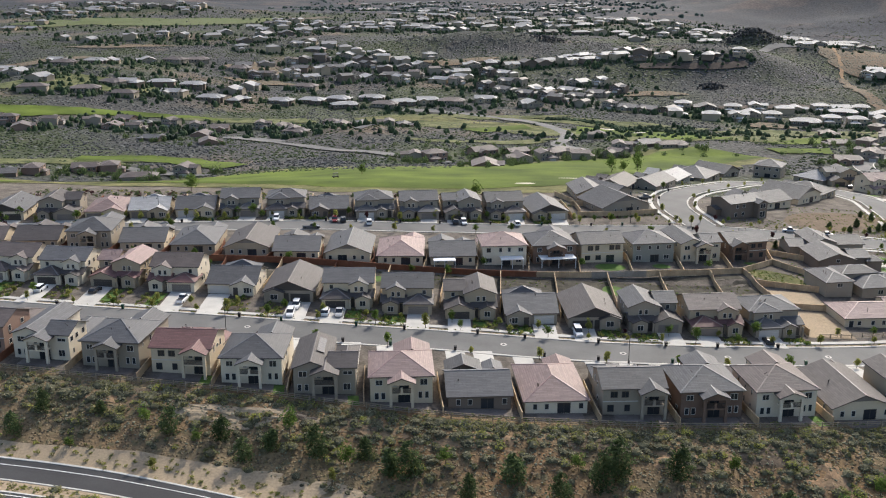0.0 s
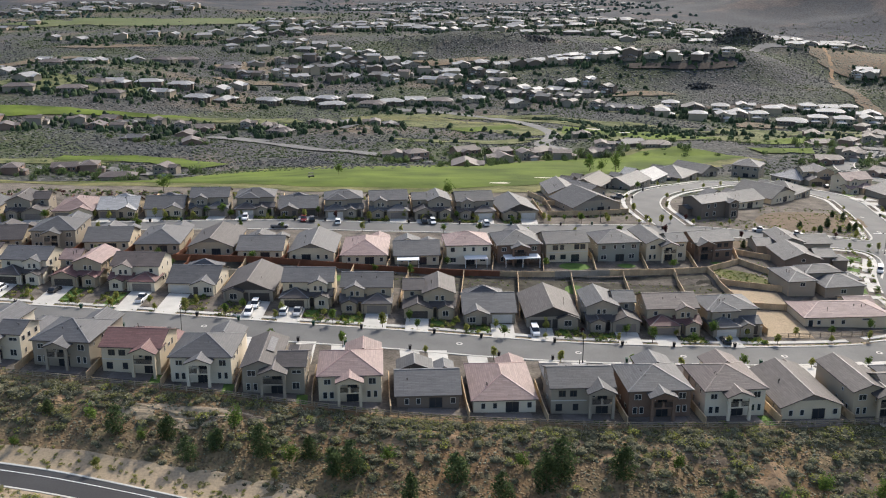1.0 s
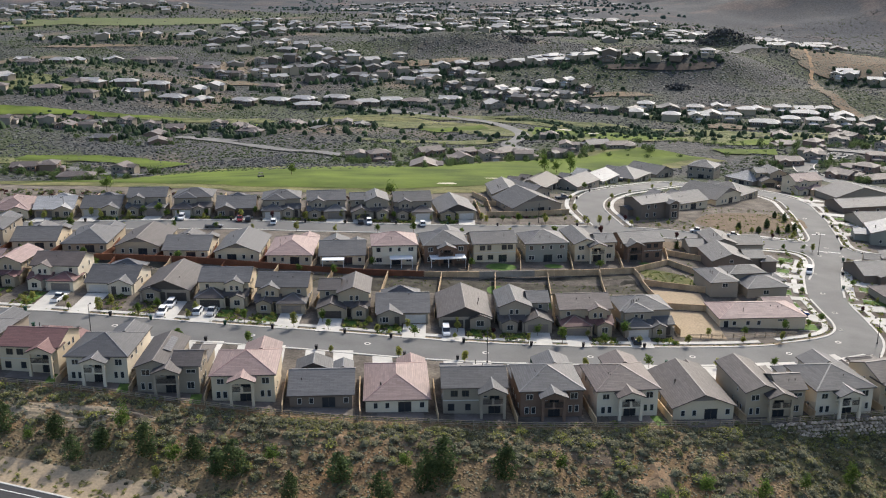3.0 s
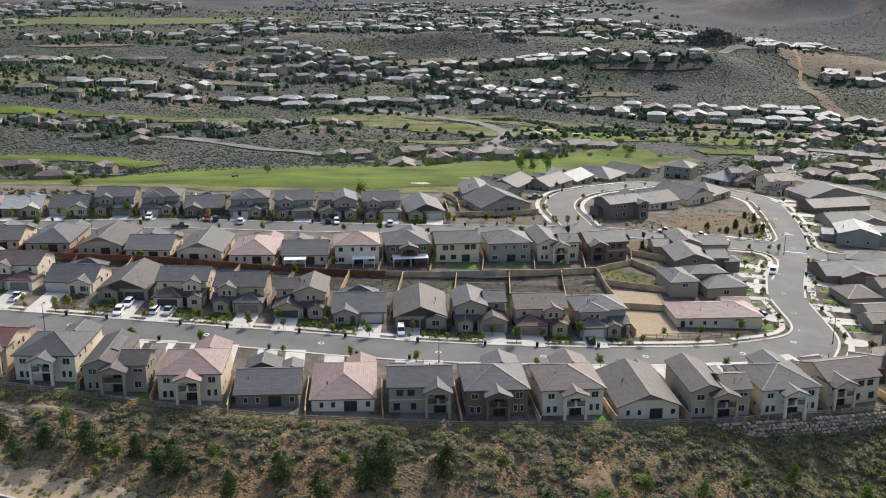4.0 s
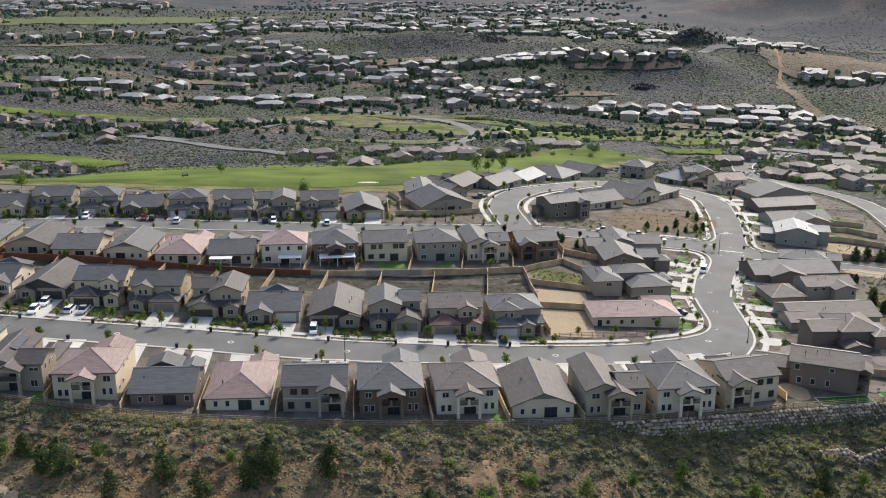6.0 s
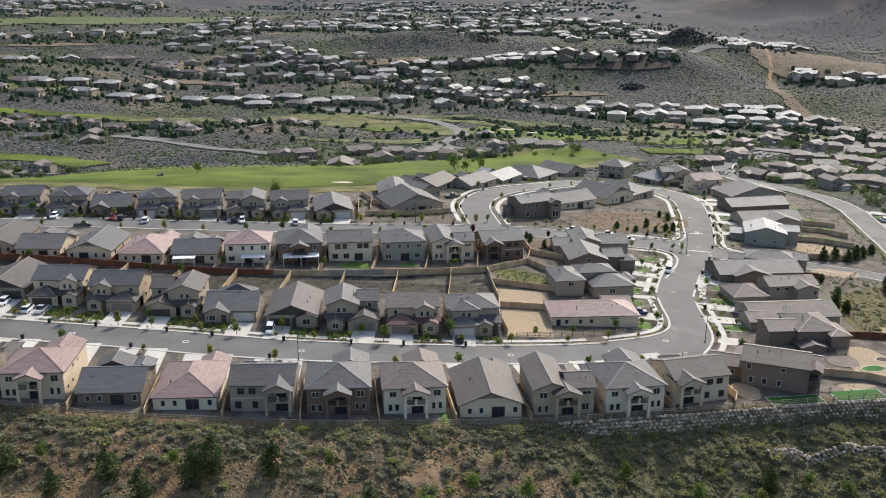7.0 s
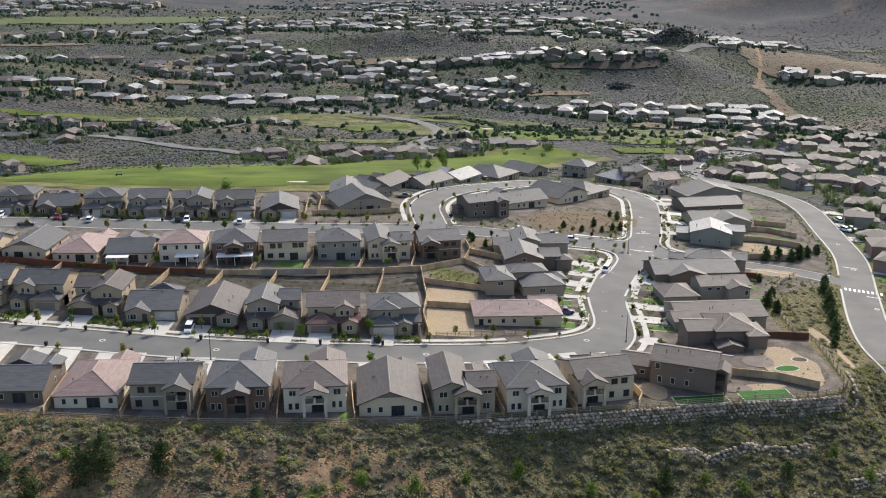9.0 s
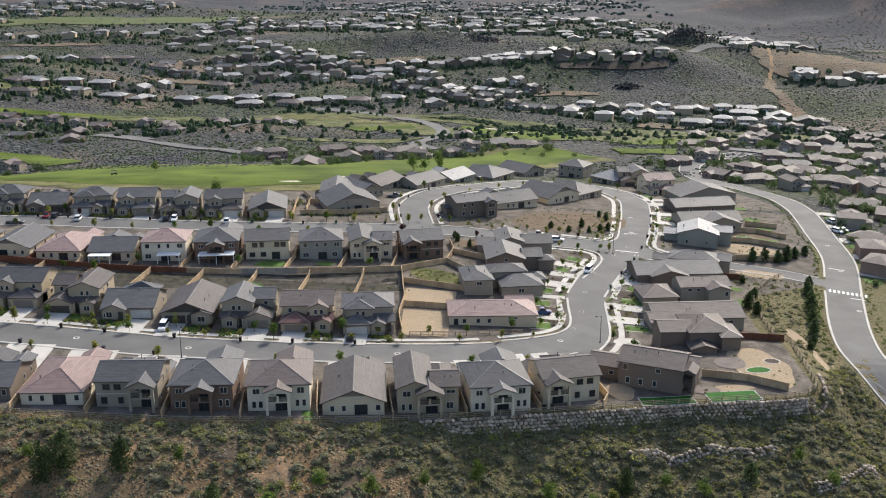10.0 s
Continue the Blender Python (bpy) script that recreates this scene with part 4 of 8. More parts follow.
            part("gable_panel", bm, DOOR_TAUPE, b.root, "taupe painted gable end")
        side_windows(b.root, -h, h, 1, d - 3, 1, rnd)
        b.vents(rnd, -4, -1.5, 3, 11, 4.4)
    return b.done()


def front_house(kind, x, y, z, turn, wall, roof, w=12.3, flip=1, door=None, seed=0, group="", roof_low=None):
    """A house seen from the street; x, y: the middle of its front wall."""
    rnd = random.Random(seed * 5 + 1)
    two = kind.startswith("two")
    m = pose(x, y, z, 0, 0, turn)
    b = Build(m, f"{'two' if two else 'single'}-storey {WALL_WORDS[wall]} stucco house with garage and {ROOF_WORDS[roof]} tile roof", wall, roof, group)
    h = w / 2
    wm = b.wall_mat
    fx = lambda u: u * flip  # noqa: E731
    door = door or DOOR_TAUPE

    def span(u, v):
        return (u, v) if flip > 0 else (-v, -u)

    if kind == "low_gable":
        b.mass(-h, h, 0.9, 18.5, 2.85, "gable_y", 0.41, 0.5)
        p, q = span(-h + 0.1, -h + 5.0)
        b.mass(p, q, 0.0, 4.0, 2.7, "gable_y", 0.36, 0.35)
        bm = bmesh.new()
        peak = 2.85 + h * 0.41
        ring = [(-h + 0.4, 2.98), (h - 0.4, 2.98), (0, peak)]
        near = [bm.verts.new((u, 0.82, v)) for u, v in ring]
        back = [bm.verts.new((u, 0.92, v)) for u, v in ring]
        bm.faces.new(near)
        bm.faces.new(back[::-1])
        for i in range(3):
            bm.faces.new((near[(i + 1) % 3], near[i], back[i], back[(i + 1) % 3]))
        part("gable_panel", bm, DARK_TRIM, b.root, "dark painted gable end")
        garage_door(b.root, fx(2.9), 0.87, 4.9, door)
        window(b.root, fx(-h + 2.6), 0.0, 1.5, 1.9, 1.5)
        front_door(b.root, fx(-0.6), 0.9)
        column(b.root, fx(-h + 0.5), -0.3, 2.5, wm, 0.4)
        side_windows(b.root, -h, h, 2, 16, 1, rnd)
        b.vents(rnd, 1.5, 4, 4, 13, 4.4)
    elif kind == "low_side":
        b.mass(-h, h, 1.4, 14.5, 2.85, "gable_x", 0.4, 0.5)
        b.mass(-h + 1, h - 2, 14.5, 18.0, 2.8, "hip_y", 0.38)
        p, q = span(-h + 0.2, -0.3)
        b.mass(p, q, 0.0, 6.5, 2.8, "gable_y", 0.42, 0.4)
        garage_door(b.root, fx(3.1), 1.38, 4.9, door)
        window(b.root, fx(-4.2), 0.0, 1.5, 1.5, 1.5)
        front_door(b.root, fx(-1.4), 0.0)
        window(b.root, fx(-h + 0.9), 0.0, 1.5, 0.5, 1.2)
        side_windows(b.root, -h, h, 2, 14, 1, rnd)
        b.vents(rnd, -4, 4, 7, 9, 5.3)
    elif kind == "low_hip":
        b.mass(-h, h, 1.0, 17.5, 2.85, "hip_y", 0.41, 0.5)
        p, q = span(-0.6, h)
        b.mass(p, q, 0.0, 5.0, 2.8, "gable_y", 0.36, 0.4)
        garage_door(b.root, fx(-3.2), 0.97, 4.9, door)
        for u in (1.1, 3.0):
            window(b.root, fx(u + 0.6), 0.0, 1.4, 1.3, 1.9, 0, DARK_TRIM)
        side_windows(b.root, -h, h, 2, 15, 1, rnd)
        b.vents(rnd, -3, 3, 6, 11, 4.8)
    else:
        low = roof_low or roof
        # upper storey set back; the garage and porch roofs stand before it
        if kind == "two_side":
            b.mass(-h, h, 4.2, 14.5, 5.7, "gable_x", 0.4)
            p, q = span(-h + 1.2, -h + 5.6)
            b.mass(p, q, 3.0, 8.0, 5.5, "gable_y", 0.44, 0.35)
            uy, ux = 3.0, -h + 3.4
        elif kind == "two_hip":
            b.mass(-h, h, 4.6, 14.5, 5.7, "hip_x", 0.38)
            p, q = span(-1.2, h - 0.8)
            b.mass(p, q, 3.6, 9.0, 5.6, "hip_y", 0.38, 0.4)
            uy, ux = 3.6, 1.9
        else:  # two_gable
            p, q = span(-h, 1.4)
            b.mass(p, q, 3.4, 15.0, 5.7, "gable_y", 0.4)
            p, q = span(1.4, h)
            b.mass(p, q, 6.4, 14.0, 5.6, "gable_x", 0.4)
            uy, ux = 3.4, -h + 3.6
        window(b.root, fx(ux - 0.7), uy, 4.35, 0.85, 1.3)
        window(b.root, fx(ux + 0.7), uy, 4.35, 0.85, 1.3)
        window(b.root, fx(4.2), (6.4 if kind == "two_gable" else 4.2 if kind == "two_side" else 4.6), 4.5, 1.0, 1.2)
        # ground floor
        roofs = bmesh.new()
        caps = b.caps
        p, q = span(-0.4, h)
        lk = "hip_y" if kind != "two_gable" else "gable_y"
        wall_solid(b.walls, p, q, 0.3, 7.0, -1.2, 2.8, 0.4, lk)
        roof_solid(roofs, caps, p, q, 0.3, 7.0, 2.8, 0.4, lk, 0.45)
        p, q = span(-h, -0.4)
        wall_solid(b.walls, p, q, 1.9, 6.0, -1.2, 2.8, 0.36, "hip_x")
        roof_solid(roofs, caps, p, q, 1.9, 7.0, 2.8, 0.38, "gable_x", 0.45)
        p, q = span(-h + 0.5, -h + 4.0) if kind != "two_hip" else span(-3.9, -0.6)
        wall_solid(b.walls, p, q, 0.2, 3.4, -1.2, 2.75, 0.44, "gable_y")
        roof_solid(roofs, caps, p, q, 0.2, 3.6, 2.75, 0.44, "gable_y", 0.35)
        part("porch_roof", roofs, [ROOFS[low], FASCIA], b.root)
        garage_door(b.root, fx(2.85), 0.28, 4.9, door)
        window(b.root, (p + q) / 2, 0.2, 1.5, 1.5, 1.4)
        front_door(b.root, fx(-1.2) if kind != "two_hip" else fx(-h + 1.2), 1.88)
        column(b.root, fx(-0.75) if kind != "two_hip" else fx(-h + 0.4), 0.5, 2.6, wm, 0.4)
        side_windows(b.root, -h, h, 5.5, 13.5, 2, rnd)
        b.vents(rnd, -3, 3, 7, 8.5, 7.0)
    return b.done()


def patio_cover(root, x0, x1, out, z):
    """A flat white shade roof on posts against the rear wall."""
    bm = bmesh.new()
    box(bm, x0, x1, -out, -0.05, z, z + 0.12)
    box(bm, x0 - 0.06, x1 + 0.06, -out - 0.06, -out + 0.02, z - 0.1, z + 0.14)
    part("patio_cover", bm, WHITE_PLASTIC, root, "white flat patio cover")
    for x in (x0 + 0.2, (x0 + x1) / 2, x1 - 0.2):
        bm = bmesh.new()
        box(bm, x - 0.08, x + 0.08, -out + 0.05, -out + 0.21, -0.5, z)
        part("patio_post", bm, WHITE_PLASTIC, root)


def solar_array(root, x0, y0, z0, rows, cols, slope):
    """Framed dark panels lying on a roof slope that falls towards +x."""
    m = pose(x0, y0, z0, 0, slope, 0)
    for r in range(rows):
        for c in range(cols):
            bm = bmesh.new()
            box(bm, r * 1.72, r * 1.72 + 1.66, c * 1.05, c * 1.05 + 1.0, 0.1, 0.14)
            box(bm, r * 1.72 + 0.06, r * 1.72 + 1.6, c * 1.05 + 0.06, c * 1.05 + 0.94, 0.135, 0.147, 1)
            ob = part("solar_panel", bm, [METAL, GLASS], root, "dark framed solar panel")
            ob.matrix_basis = m


ROW_SOUTH = "houses along the south row"
for i, (kind, x, y, turn, wall, roof, flip) in enumerate([
    ("bay_side", -101.0, 195.5, -8, "rust", "brown", -1),
    ("bay_gable", -85.5, 191.0, -7, "white", "slate", 1),
    ("bay_hip", -69.8, 187.8, -6, "taupe", "slate", 1),
    ("bay_side", -54.6, 185.5, -4, "cream", "red", 1),
    ("bay_hip", -39.4, 182.0, 0, "white", "slate", 1),
    ("bay_gable", -24.2, 178.6, 2, "taupe", "dark", 1),
    ("bay_hip", -8.8, 176.6, 4, "cream", "pink", 1),
    ("low_side", 6.6, 175.6, 4, "brown", "slate", 1),
    ("low_hip", 21.6, 175.0, 4, "white", "pink", 1),
    ("bay_side", 36.8, 175.3, 3, "taupe", "slate", 1),
    ("bay_hip", 51.9, 175.0, 5, "brick", "slate", 1),
    ("bay_hip", 67.0, 176.4, 7, "white", "brown", 1),
    ("low_gable", 82.0, 176.0, 6, "cream", "dark", 1),
    ("bay_gable", 96.8, 178.3, 7, "tan", "dark", 1),
    ("bay_hip", 111.4, 180.6, 10, "white", "slate", 1),
    ("bay_side", 126.2, 186.2, 15, "cream", "dark", -1),
]):
    root = rear_house(kind, x, y, pad(x, y + 1), turn, wall, roof, 12.3, flip, seed=i, group=ROW_SOUTH)
    if i == 5:
        solar_array(root, -2.0, 5.5, 7.1, 1, 7, 20.8)

ROW_2 = "houses along the north side of the lower street"
for i, (kind, x, y, turn, wall, roof, low, flip, door) in enumerate([
    ("two_gable", -132.0, 249.0, -8, "tan", "brown", "brown", 1, DOOR_DARK),
    ("two_side", -117.2, 244.5, -7, "white", "brown", "brown", -1, DOOR_TAUPE),
    ("two_side", -102.1, 241.6, -5, "white", "slate", "dark", -1, DOOR_DARK),
    ("two_gable", -87.0, 240.6, -5, "tan", "pink", "red", -1, DOOR_DARK),
    ("two_side", -71.4, 238.0, -3, "white", "brown", "red", 1, DOOR_TAUPE),
    ("low_side", -55.6, 236.4, -2, "white", "slate", "slate", -1, DOOR_PALE),
    ("low_gable", -40.1, 232.2, -1, "taupe", "dark", "dark", 1, DOOR_DARK),
    ("two_side", -25.0, 228.6, 0, "cream", "slate", "dark", -1, DOOR_DARK),
    ("two_side", -10.0, 226.0, 0, "tan", "slate", "dark", 1, DOOR_TAUPE),
    ("two_gable", 5.8, 223.8, 2, "tan", "dark", "dark", -1, DOOR_DARK),
    ("low_side", 20.5, 221.6, 3, "taupe", "slate", "slate", 1, DOOR_PALE),
    ("low_gable", 35.6, 220.6, 3, "taupe", "dark", "dark", -1, DOOR_DARK),
    ("two_gable", 50.3, 219.9, 4, "taupe", "slate", "dark", 1, DOOR_TAUPE),
    ("two_side", 65.2, 219.5, 5, "tan", "brown", "red", -1, DOOR_TAUPE),
    ("two_hip", 80.2, 220.4, 7, "taupe", "slate", "slate", -1, DOOR_PALE),
]):
    front_house(kind, x, y, pad(x, y + 2), turn, wall, roof, 12.4, flip, door, seed=i, group=ROW_2, roof_low=low)

ROW_3 = "houses along the south side of the upper street"
for i, (kind, x, y, turn, wall, roof, flip) in enumerate([
    ("low_side", -134.0, 268.0, 4, "cream", "brown", 1),
    ("low_side", -119.0, 270.0, 4, "tan", "dark", 1),
    ("bay_hip", -103.5, 270.5, 4, "taupe", "slate", 1),
    ("low_side", -88.2, 270.1, 3, "cream", "grey", 1),
    ("low_hip", -73.2, 268.8, 2, "tan", "slate", 1),
    ("low_gable", -57.4, 267.0, 0, "tan", "dark", 1),
    ("low_side", -43.0, 264.5, 0, "cream", "grey", 1),
    ("low_gable", -28.3, 263.9, 0, "cream", "slate", -1),
    ("low_hip", -13.4, 262.9, 1, "cream", "pink", 1),
    ("low_side", 1.4, 264.2, 4, "cream", "slate", 1),
    ("box_hip", 16.1, 266.4, 6, "white", "pink", 1),
    ("bay_hip", 30.6, 269.4, 8, "brick", "slate", 1),
    ("box_side", 44.8, 272.8, 9, "cream", "grey", 1),
    ("box_hip", 60.2, 275.6, 9, "green", "slate", 1),
    ("bay_gable", 74.8, 278.4, 10, "cream", "slate", 1),
    ("bay_side", 90.0, 283.0, 14, "brick", "grey", -1),
]):
    root = rear_house(kind, x, y, pad(x, y + 1), turn, wall, roof, 12.5, flip, seed=40 + i, group=ROW_3)
    if i in (9, 10, 11):
        patio_cover(root, *((-5.6, 0.6, 3.2, 2.35), (-1.5, 5.0, 3.4, 2.6), (-4.8, 5.4, 4.2, 2.7))[i - 9])

ROW_4 = "houses along the north side of the upper street"
for i, (kind, x, y, turn, wall, roof, low, flip, door) in enumerate([
    ("low_side", -158.0, 301.0, 4, "cream", "brown", "brown", 1, DOOR_TAUPE),
    ("low_gable", -143.0, 303.0, 4, "cream", "slate", "slate", 1, DOOR_DARK),
    ("two_gable", -126.6, 304.4, 4, "taupe", "dark", "dark", 1, DOOR_TAUPE),
    ("low_hip", -111.7, 306.5, 6, "cream", "pink", "pink", 1, DOOR_TAUPE),
    ("low_side", -98.0, 308.7, 6, "tan", "pale", "grey", -1, DOOR_TAUPE),
    ("low_side", -83.5, 311.3, 5, "cream", "slate", "slate", -1, DOOR_PALE),
    ("two_side", -69.2, 313.2, 5, "taupe", "slate", "slate", 1, DOOR_TAUPE),
    ("two_hip", -54.2, 314.6, 5, "taupe", "slate", "dark", -1, DOOR_PALE),
    ("low_side", -39.7, 315.3, 6, "brown", "slate", "slate", 1, DOOR_DARK),
    ("two_hip", -24.5, 315.6, 7, "taupe", "slate", "slate", -1, DOOR_PALE),
    ("two_side", -9.4, 316.0, 7, "taupe", "slate", "slate", 1, DOOR_TAUPE),
    ("two_gable", 5.2, 317.2, 8, "taupe", "slate", "dark", -1, DOOR_DARK),
    ("two_side", 19.8, 319.4, 9, "taupe", "slate", "dark", 1, DOOR_PALE),
    ("low_gable", 34.6, 321.6, 10, "tan", "slate", "slate", 1, DOOR_PALE),
]):
    front_house(kind, x, y, ground(x, y + 2), turn, wall, roof, 12.4, flip, door, seed=80 + i, group=ROW_4, roof_low=low)


# ---- houses round the loop and along the winding street ----
def mixed_house(x, y, turn, wall, roof, masses, wins, label, group, z=None, doors=(), seed=0):
    """A house of several roofed masses; the origin is the middle of the wall towards the south."""
    rnd = random.Random(seed)
    b = Build(pose(x, y, ground(x, y + 2) if z is None else z, 0, 0, turn), label, wall, roof, group)
    for x0, x1, y0, y1, eave, kind, pitch in masses:
        b.mass(x0, x1, y0, y1, eave, kind, pitch, z0=-2.5)
    for u, v, zz, ww, hh, face in wins:
        window(b.root, u, v, zz, ww, hh, face)
    for u, v, ww, mat in doors:
        garage_door(b.root, u, v, ww, mat)
    x0, x1, y0, y1, eave, kind, pitch = masses[0]
    b.vents(rnd, x0 + 1.5, x1 - 1.5, y0 + 2, (y0 + y1) / 2, eave + 1.4)
    return b.done()


LOOP = "houses round the loop street"
for i, (kind, x, y, turn, wall, roof, w, flip) in enumerate([
    ("low_gable", 62.5, 336.2, 22, "taupe", "slate", 19.0, 1),
    ("low_gable", 53.5, 355.5, 6, "tan", "grey", 12.0, 1),
    ("low_gable", 66.0, 362.5, 40, "taupe", "grey", 10.5, -1),
    ("low_side", 72.5, 381.0, 62, "taupe", "dark", 17.0, 1),
    ("low_side", 87.5, 388.0, 52, "taupe", "grey", 17.5, 1),
    ("low_side", 100.5, 413.0, 56, "green", "pale", 16.0, -1),
    ("low_hip", 118.0, 432.0, 54, "taupe", "slate", 17.0, 1),
    ("low_gable", 133.0, 455.0, 45, "taupe", "slate", 14.0, 1),
    ("box_hip", 150.5, 458.0, -30, "taupe", "slate", 12.5, 1),
    ("low_hip", 163.0, 438.0, -50, "taupe", "pale", 14.5, 1),
]):
    rear_house(kind, x, y, ground(x, y + 4), turn, wall, roof, w, flip, seed=120 + i, group=LOOP)
front_house("two_gable", 177.5, 430.5, ground(177, 432), 8, "tan", "slate", 13.0, -1, DOOR_DARK, seed=131, group=LOOP, roof_low="dark")
front_house("two_side", 185.0, 404.5, ground(185, 406), 14, "cream", "pink", 12.5, 1, DOOR_TAUPE, seed=132, group=LOOP, roof_low="pink")
mixed_house(105.5, 338.5, 26, "brown", "slate", [(-7, 7, 0, 10.5, 5.7, "gable_x", 0.3), (-9, -5, 5, 10, 2.9, "gable_x", 0.3), (3.5, 7.6, -2.4, 4, 5.4, "gable_y", 0.4)], [(-4, 0, 4.5, 1.1, 1.4, 0), (-1, 0, 4.5, 1.1, 1.4, 0), (-4.5, 0, 1.6, 1.1, 1.5, 0), (-1.2, 0, 1.6, 1.1, 1.5, 0), (5.5, -2.4, 4.3, 2.4, 1.6, 0), (5.5, -2.4, 1.3, 2.4, 2.2, 0), (7.6, 0.5, 4.3, 1.4, 1.4, 90)], "two-storey dark brown house with slate tile roof above planted slope", LOOP, seed=5)
rear_house("low_side", 121.5, 356.5, ground(121, 360), 29, "cream", "slate", 17.0, 1, seed=141, group=LOOP)
rear_house("low_gable", 140.0, 372.0, ground(140, 376), 42, "cream", "slate", 17.0, 1, seed=142, group=LOOP)
rear_house("low_hip", 151.5, 384.0, ground(151, 388), 46, "tan", "grey", 15.0, 1, seed=143, group=LOOP)

WEST = "houses on the west side of the winding street"
mixed_house(110.8, 231.4, 4, "cream", "pink", [(-11.2, 10.8, 0, 11.5, 2.9, "hip_x", 0.33), (4.0, 11.0, 9.0, 15.0, 2.8, "gable_x", 0.33)], [(-7.5, 0, 1.5, 1.0, 1.2, 0), (-4.0, 0, 1.5, 1.0, 1.2, 0), (-1.2, 0, 1.5, 1.0, 1.2, 0), (4.8, 0, 2.1, 2.4, 0.6, 0), (-9.6, 0, 1.2, 1.3, 2.1, 0)], "single-storey cream stucco house with long pink tile roof", WEST, seed=6)
mixed_house(112.5, 255.6, 9, "taupe", "slate", [(-9.6, -1.8, -0.5, 11.5, 4.7, "hip_y", 0.36), (-1.8, 8.6, 5.2, 12.0, 4.9, "hip_x", 0.36), (0.6, 12.0, -1.6, 8.0, 2.9, "hip_x", 0.38), (10.0, 14.0, 4.0, 10.0, 2.7, "hip_x", 0.36)], [(-5.6, -0.5, 3.7, 1.6, 1.2, 0), (6.0, -1.6, 1.5, 1.6, 1.3, 0)], "two-storey taupe stucco house with slate hipped tile roof", WEST, seed=7)
mixed_house(117.0, 277.0, 4, "brown", "grey", [(-7.6, 3.5, 0, 14.0, 3.9, "gable_y", 0.36), (3.5, 9.0, 3.0, 11.0, 3.7, "gable_x", 0.34), (8.0, 12.5, 2.0, 7.0, 2.9, "hip_x", 0.36)], [(-2.0, 0, 3.7, 1.2, 1.0, 0), (1.2, 0, 1.5, 1.3, 1.4, 0)], "two-storey brown stucco house with grey gabled tile roof", WEST, seed=8)
mixed_house(117.5, 293.5, 4, "taupe", "grey", [(-4.6, 3.4, 0, 13.0, 4.4, "gable_y", 0.34), (-10.6, -4.6, 2.0, 10.0, 2.9, "gable_x", 0.34), (3.4, 12.4, 1.0, 10.5, 3.6, "gable_x", 0.34)], [(7.5, 1.0, 1.6, 1.4, 1.4, 0), (-0.5, 0, 3.6, 1.2, 1.2, 0)], "taupe stucco house with three stepped grey tile roofs", WEST, seed=9)

EAST_SIDE = "houses on the east side of the winding street"
mixed_house(180.2, 317.5, -12, "green", "pale", [(-6.5, 6.5, 0, 13.0, 4.4, "gable_y", 0.3), (-11.0, -6.5, 4.0, 11.0, 2.9, "gable_x", 0.3), (5.0, 11.0, 5.0, 12.5, 4.2, "gable_x", 0.3)], [(-3.5, 0, 1.6, 0.9, 1.2, 0), (3.0, 0, 1.6, 0.8, 1.0, 0)], "two-storey grey-green house, tile roof coloured pale for sun glare", EAST_SIDE, seed=10)
mixed_house(192.0, 343.5, 8, "taupe", "grey", [(-12, 10, 0, 12.5, 2.9, "gable_x", 0.33), (-5, 8, -4.0, 4.0, 3.0, "gable_y", 0.33)], [(5.5, -4, 1.5, 1.2, 1.2, 0)], "single-storey taupe house with pale tile roof", EAST_SIDE, seed=11)
mixed_house(194.0, 368.0, 12, "brown", "grey", [(-12, 12, 0, 12.5, 3.0, "gable_x", 0.3)], [(-6, 0, 1.5, 1.2, 1.2, 0), (3, 0, 1.5, 1.2, 1.2, 0)], "single-storey brown house with wide grey tile roof", EAST_SIDE, seed=12)
mixed_house(200.5, 392.0, 16, "taupe", "slate", [(-12.5, 12.5, 0, 14.0, 3.0, "gable_y", 0.27)], [(-6, 0, 1.5, 1.2, 1.2, 0)], "single-storey house with wide slate gable end", EAST_SIDE, seed=13)
mixed_house(171.6, 289.0, -14, "taupe", "grey", [(-6, 8.5, 0, 8.6, 3.8, "hip_x", 0.38), (-11.0, -6, 1.0, 6.6, 2.9, "gable_x", 0.36), (8.5, 12.0, 2.0, 8.5, 3.6, "gable_x", 0.36)], [(-1, 0, 2.6, 1.4, 1.0, 0), (4, 0, 2.6, 1.4, 1.0, 0)], "taupe stucco house with grey hipped tile roof", EAST_SIDE, seed=14)
mixed_house(166.5, 275.5, 6, "brown", "grey", [(-13, 12, 0, 13.0, 3.2, "gable_x", 0.34), (-9.0, 1.5, -2.0, 8.0, 3.2, "gable_y", 0.3)], [(6, 0, 1.6, 1.4, 1.2, 0)], "single-storey brown house with broad grey tile roof", EAST_SIDE, seed=15)
mixed_house(164.5, 257.5, 7, "taupe", "brown", [(-1.0, 13.0, 2.0, 10.5, 4.5, "gable_x", 0.34), (6.0, 12.0, -1.0, 5.0, 4.4, "gable_y", 0.34), (-12.5, -3.0, -1.5, 9.0, 3.0, "hip_x", 0.36)], [(1.5, 2.0, 3.6, 1.2, 0.9, 0), (4.0, 2.0, 3.6, 1.2, 0.9, 0), (11.0, -1.0, 3.2, 1.0, 1.4, 0)], "two-storey taupe house with brown stepped tile roofs", EAST_SIDE, seed=16)
mixed_house(163.5, 239.0, 6, "taupe", "brown", [(-11, 12.5, 0, 12.5, 2.9, "gable_x", 0.33), (-12.5, -8.0, -2.0, 6.0, 2.8, "gable_x", 0.33)], [(-7, 0, 1.4, 2.6, 1.6, 0), (9, 0, 1.5, 1.2, 1.4, 0)], "single-storey taupe house with long brown tile roof", EAST_SIDE, seed=17)
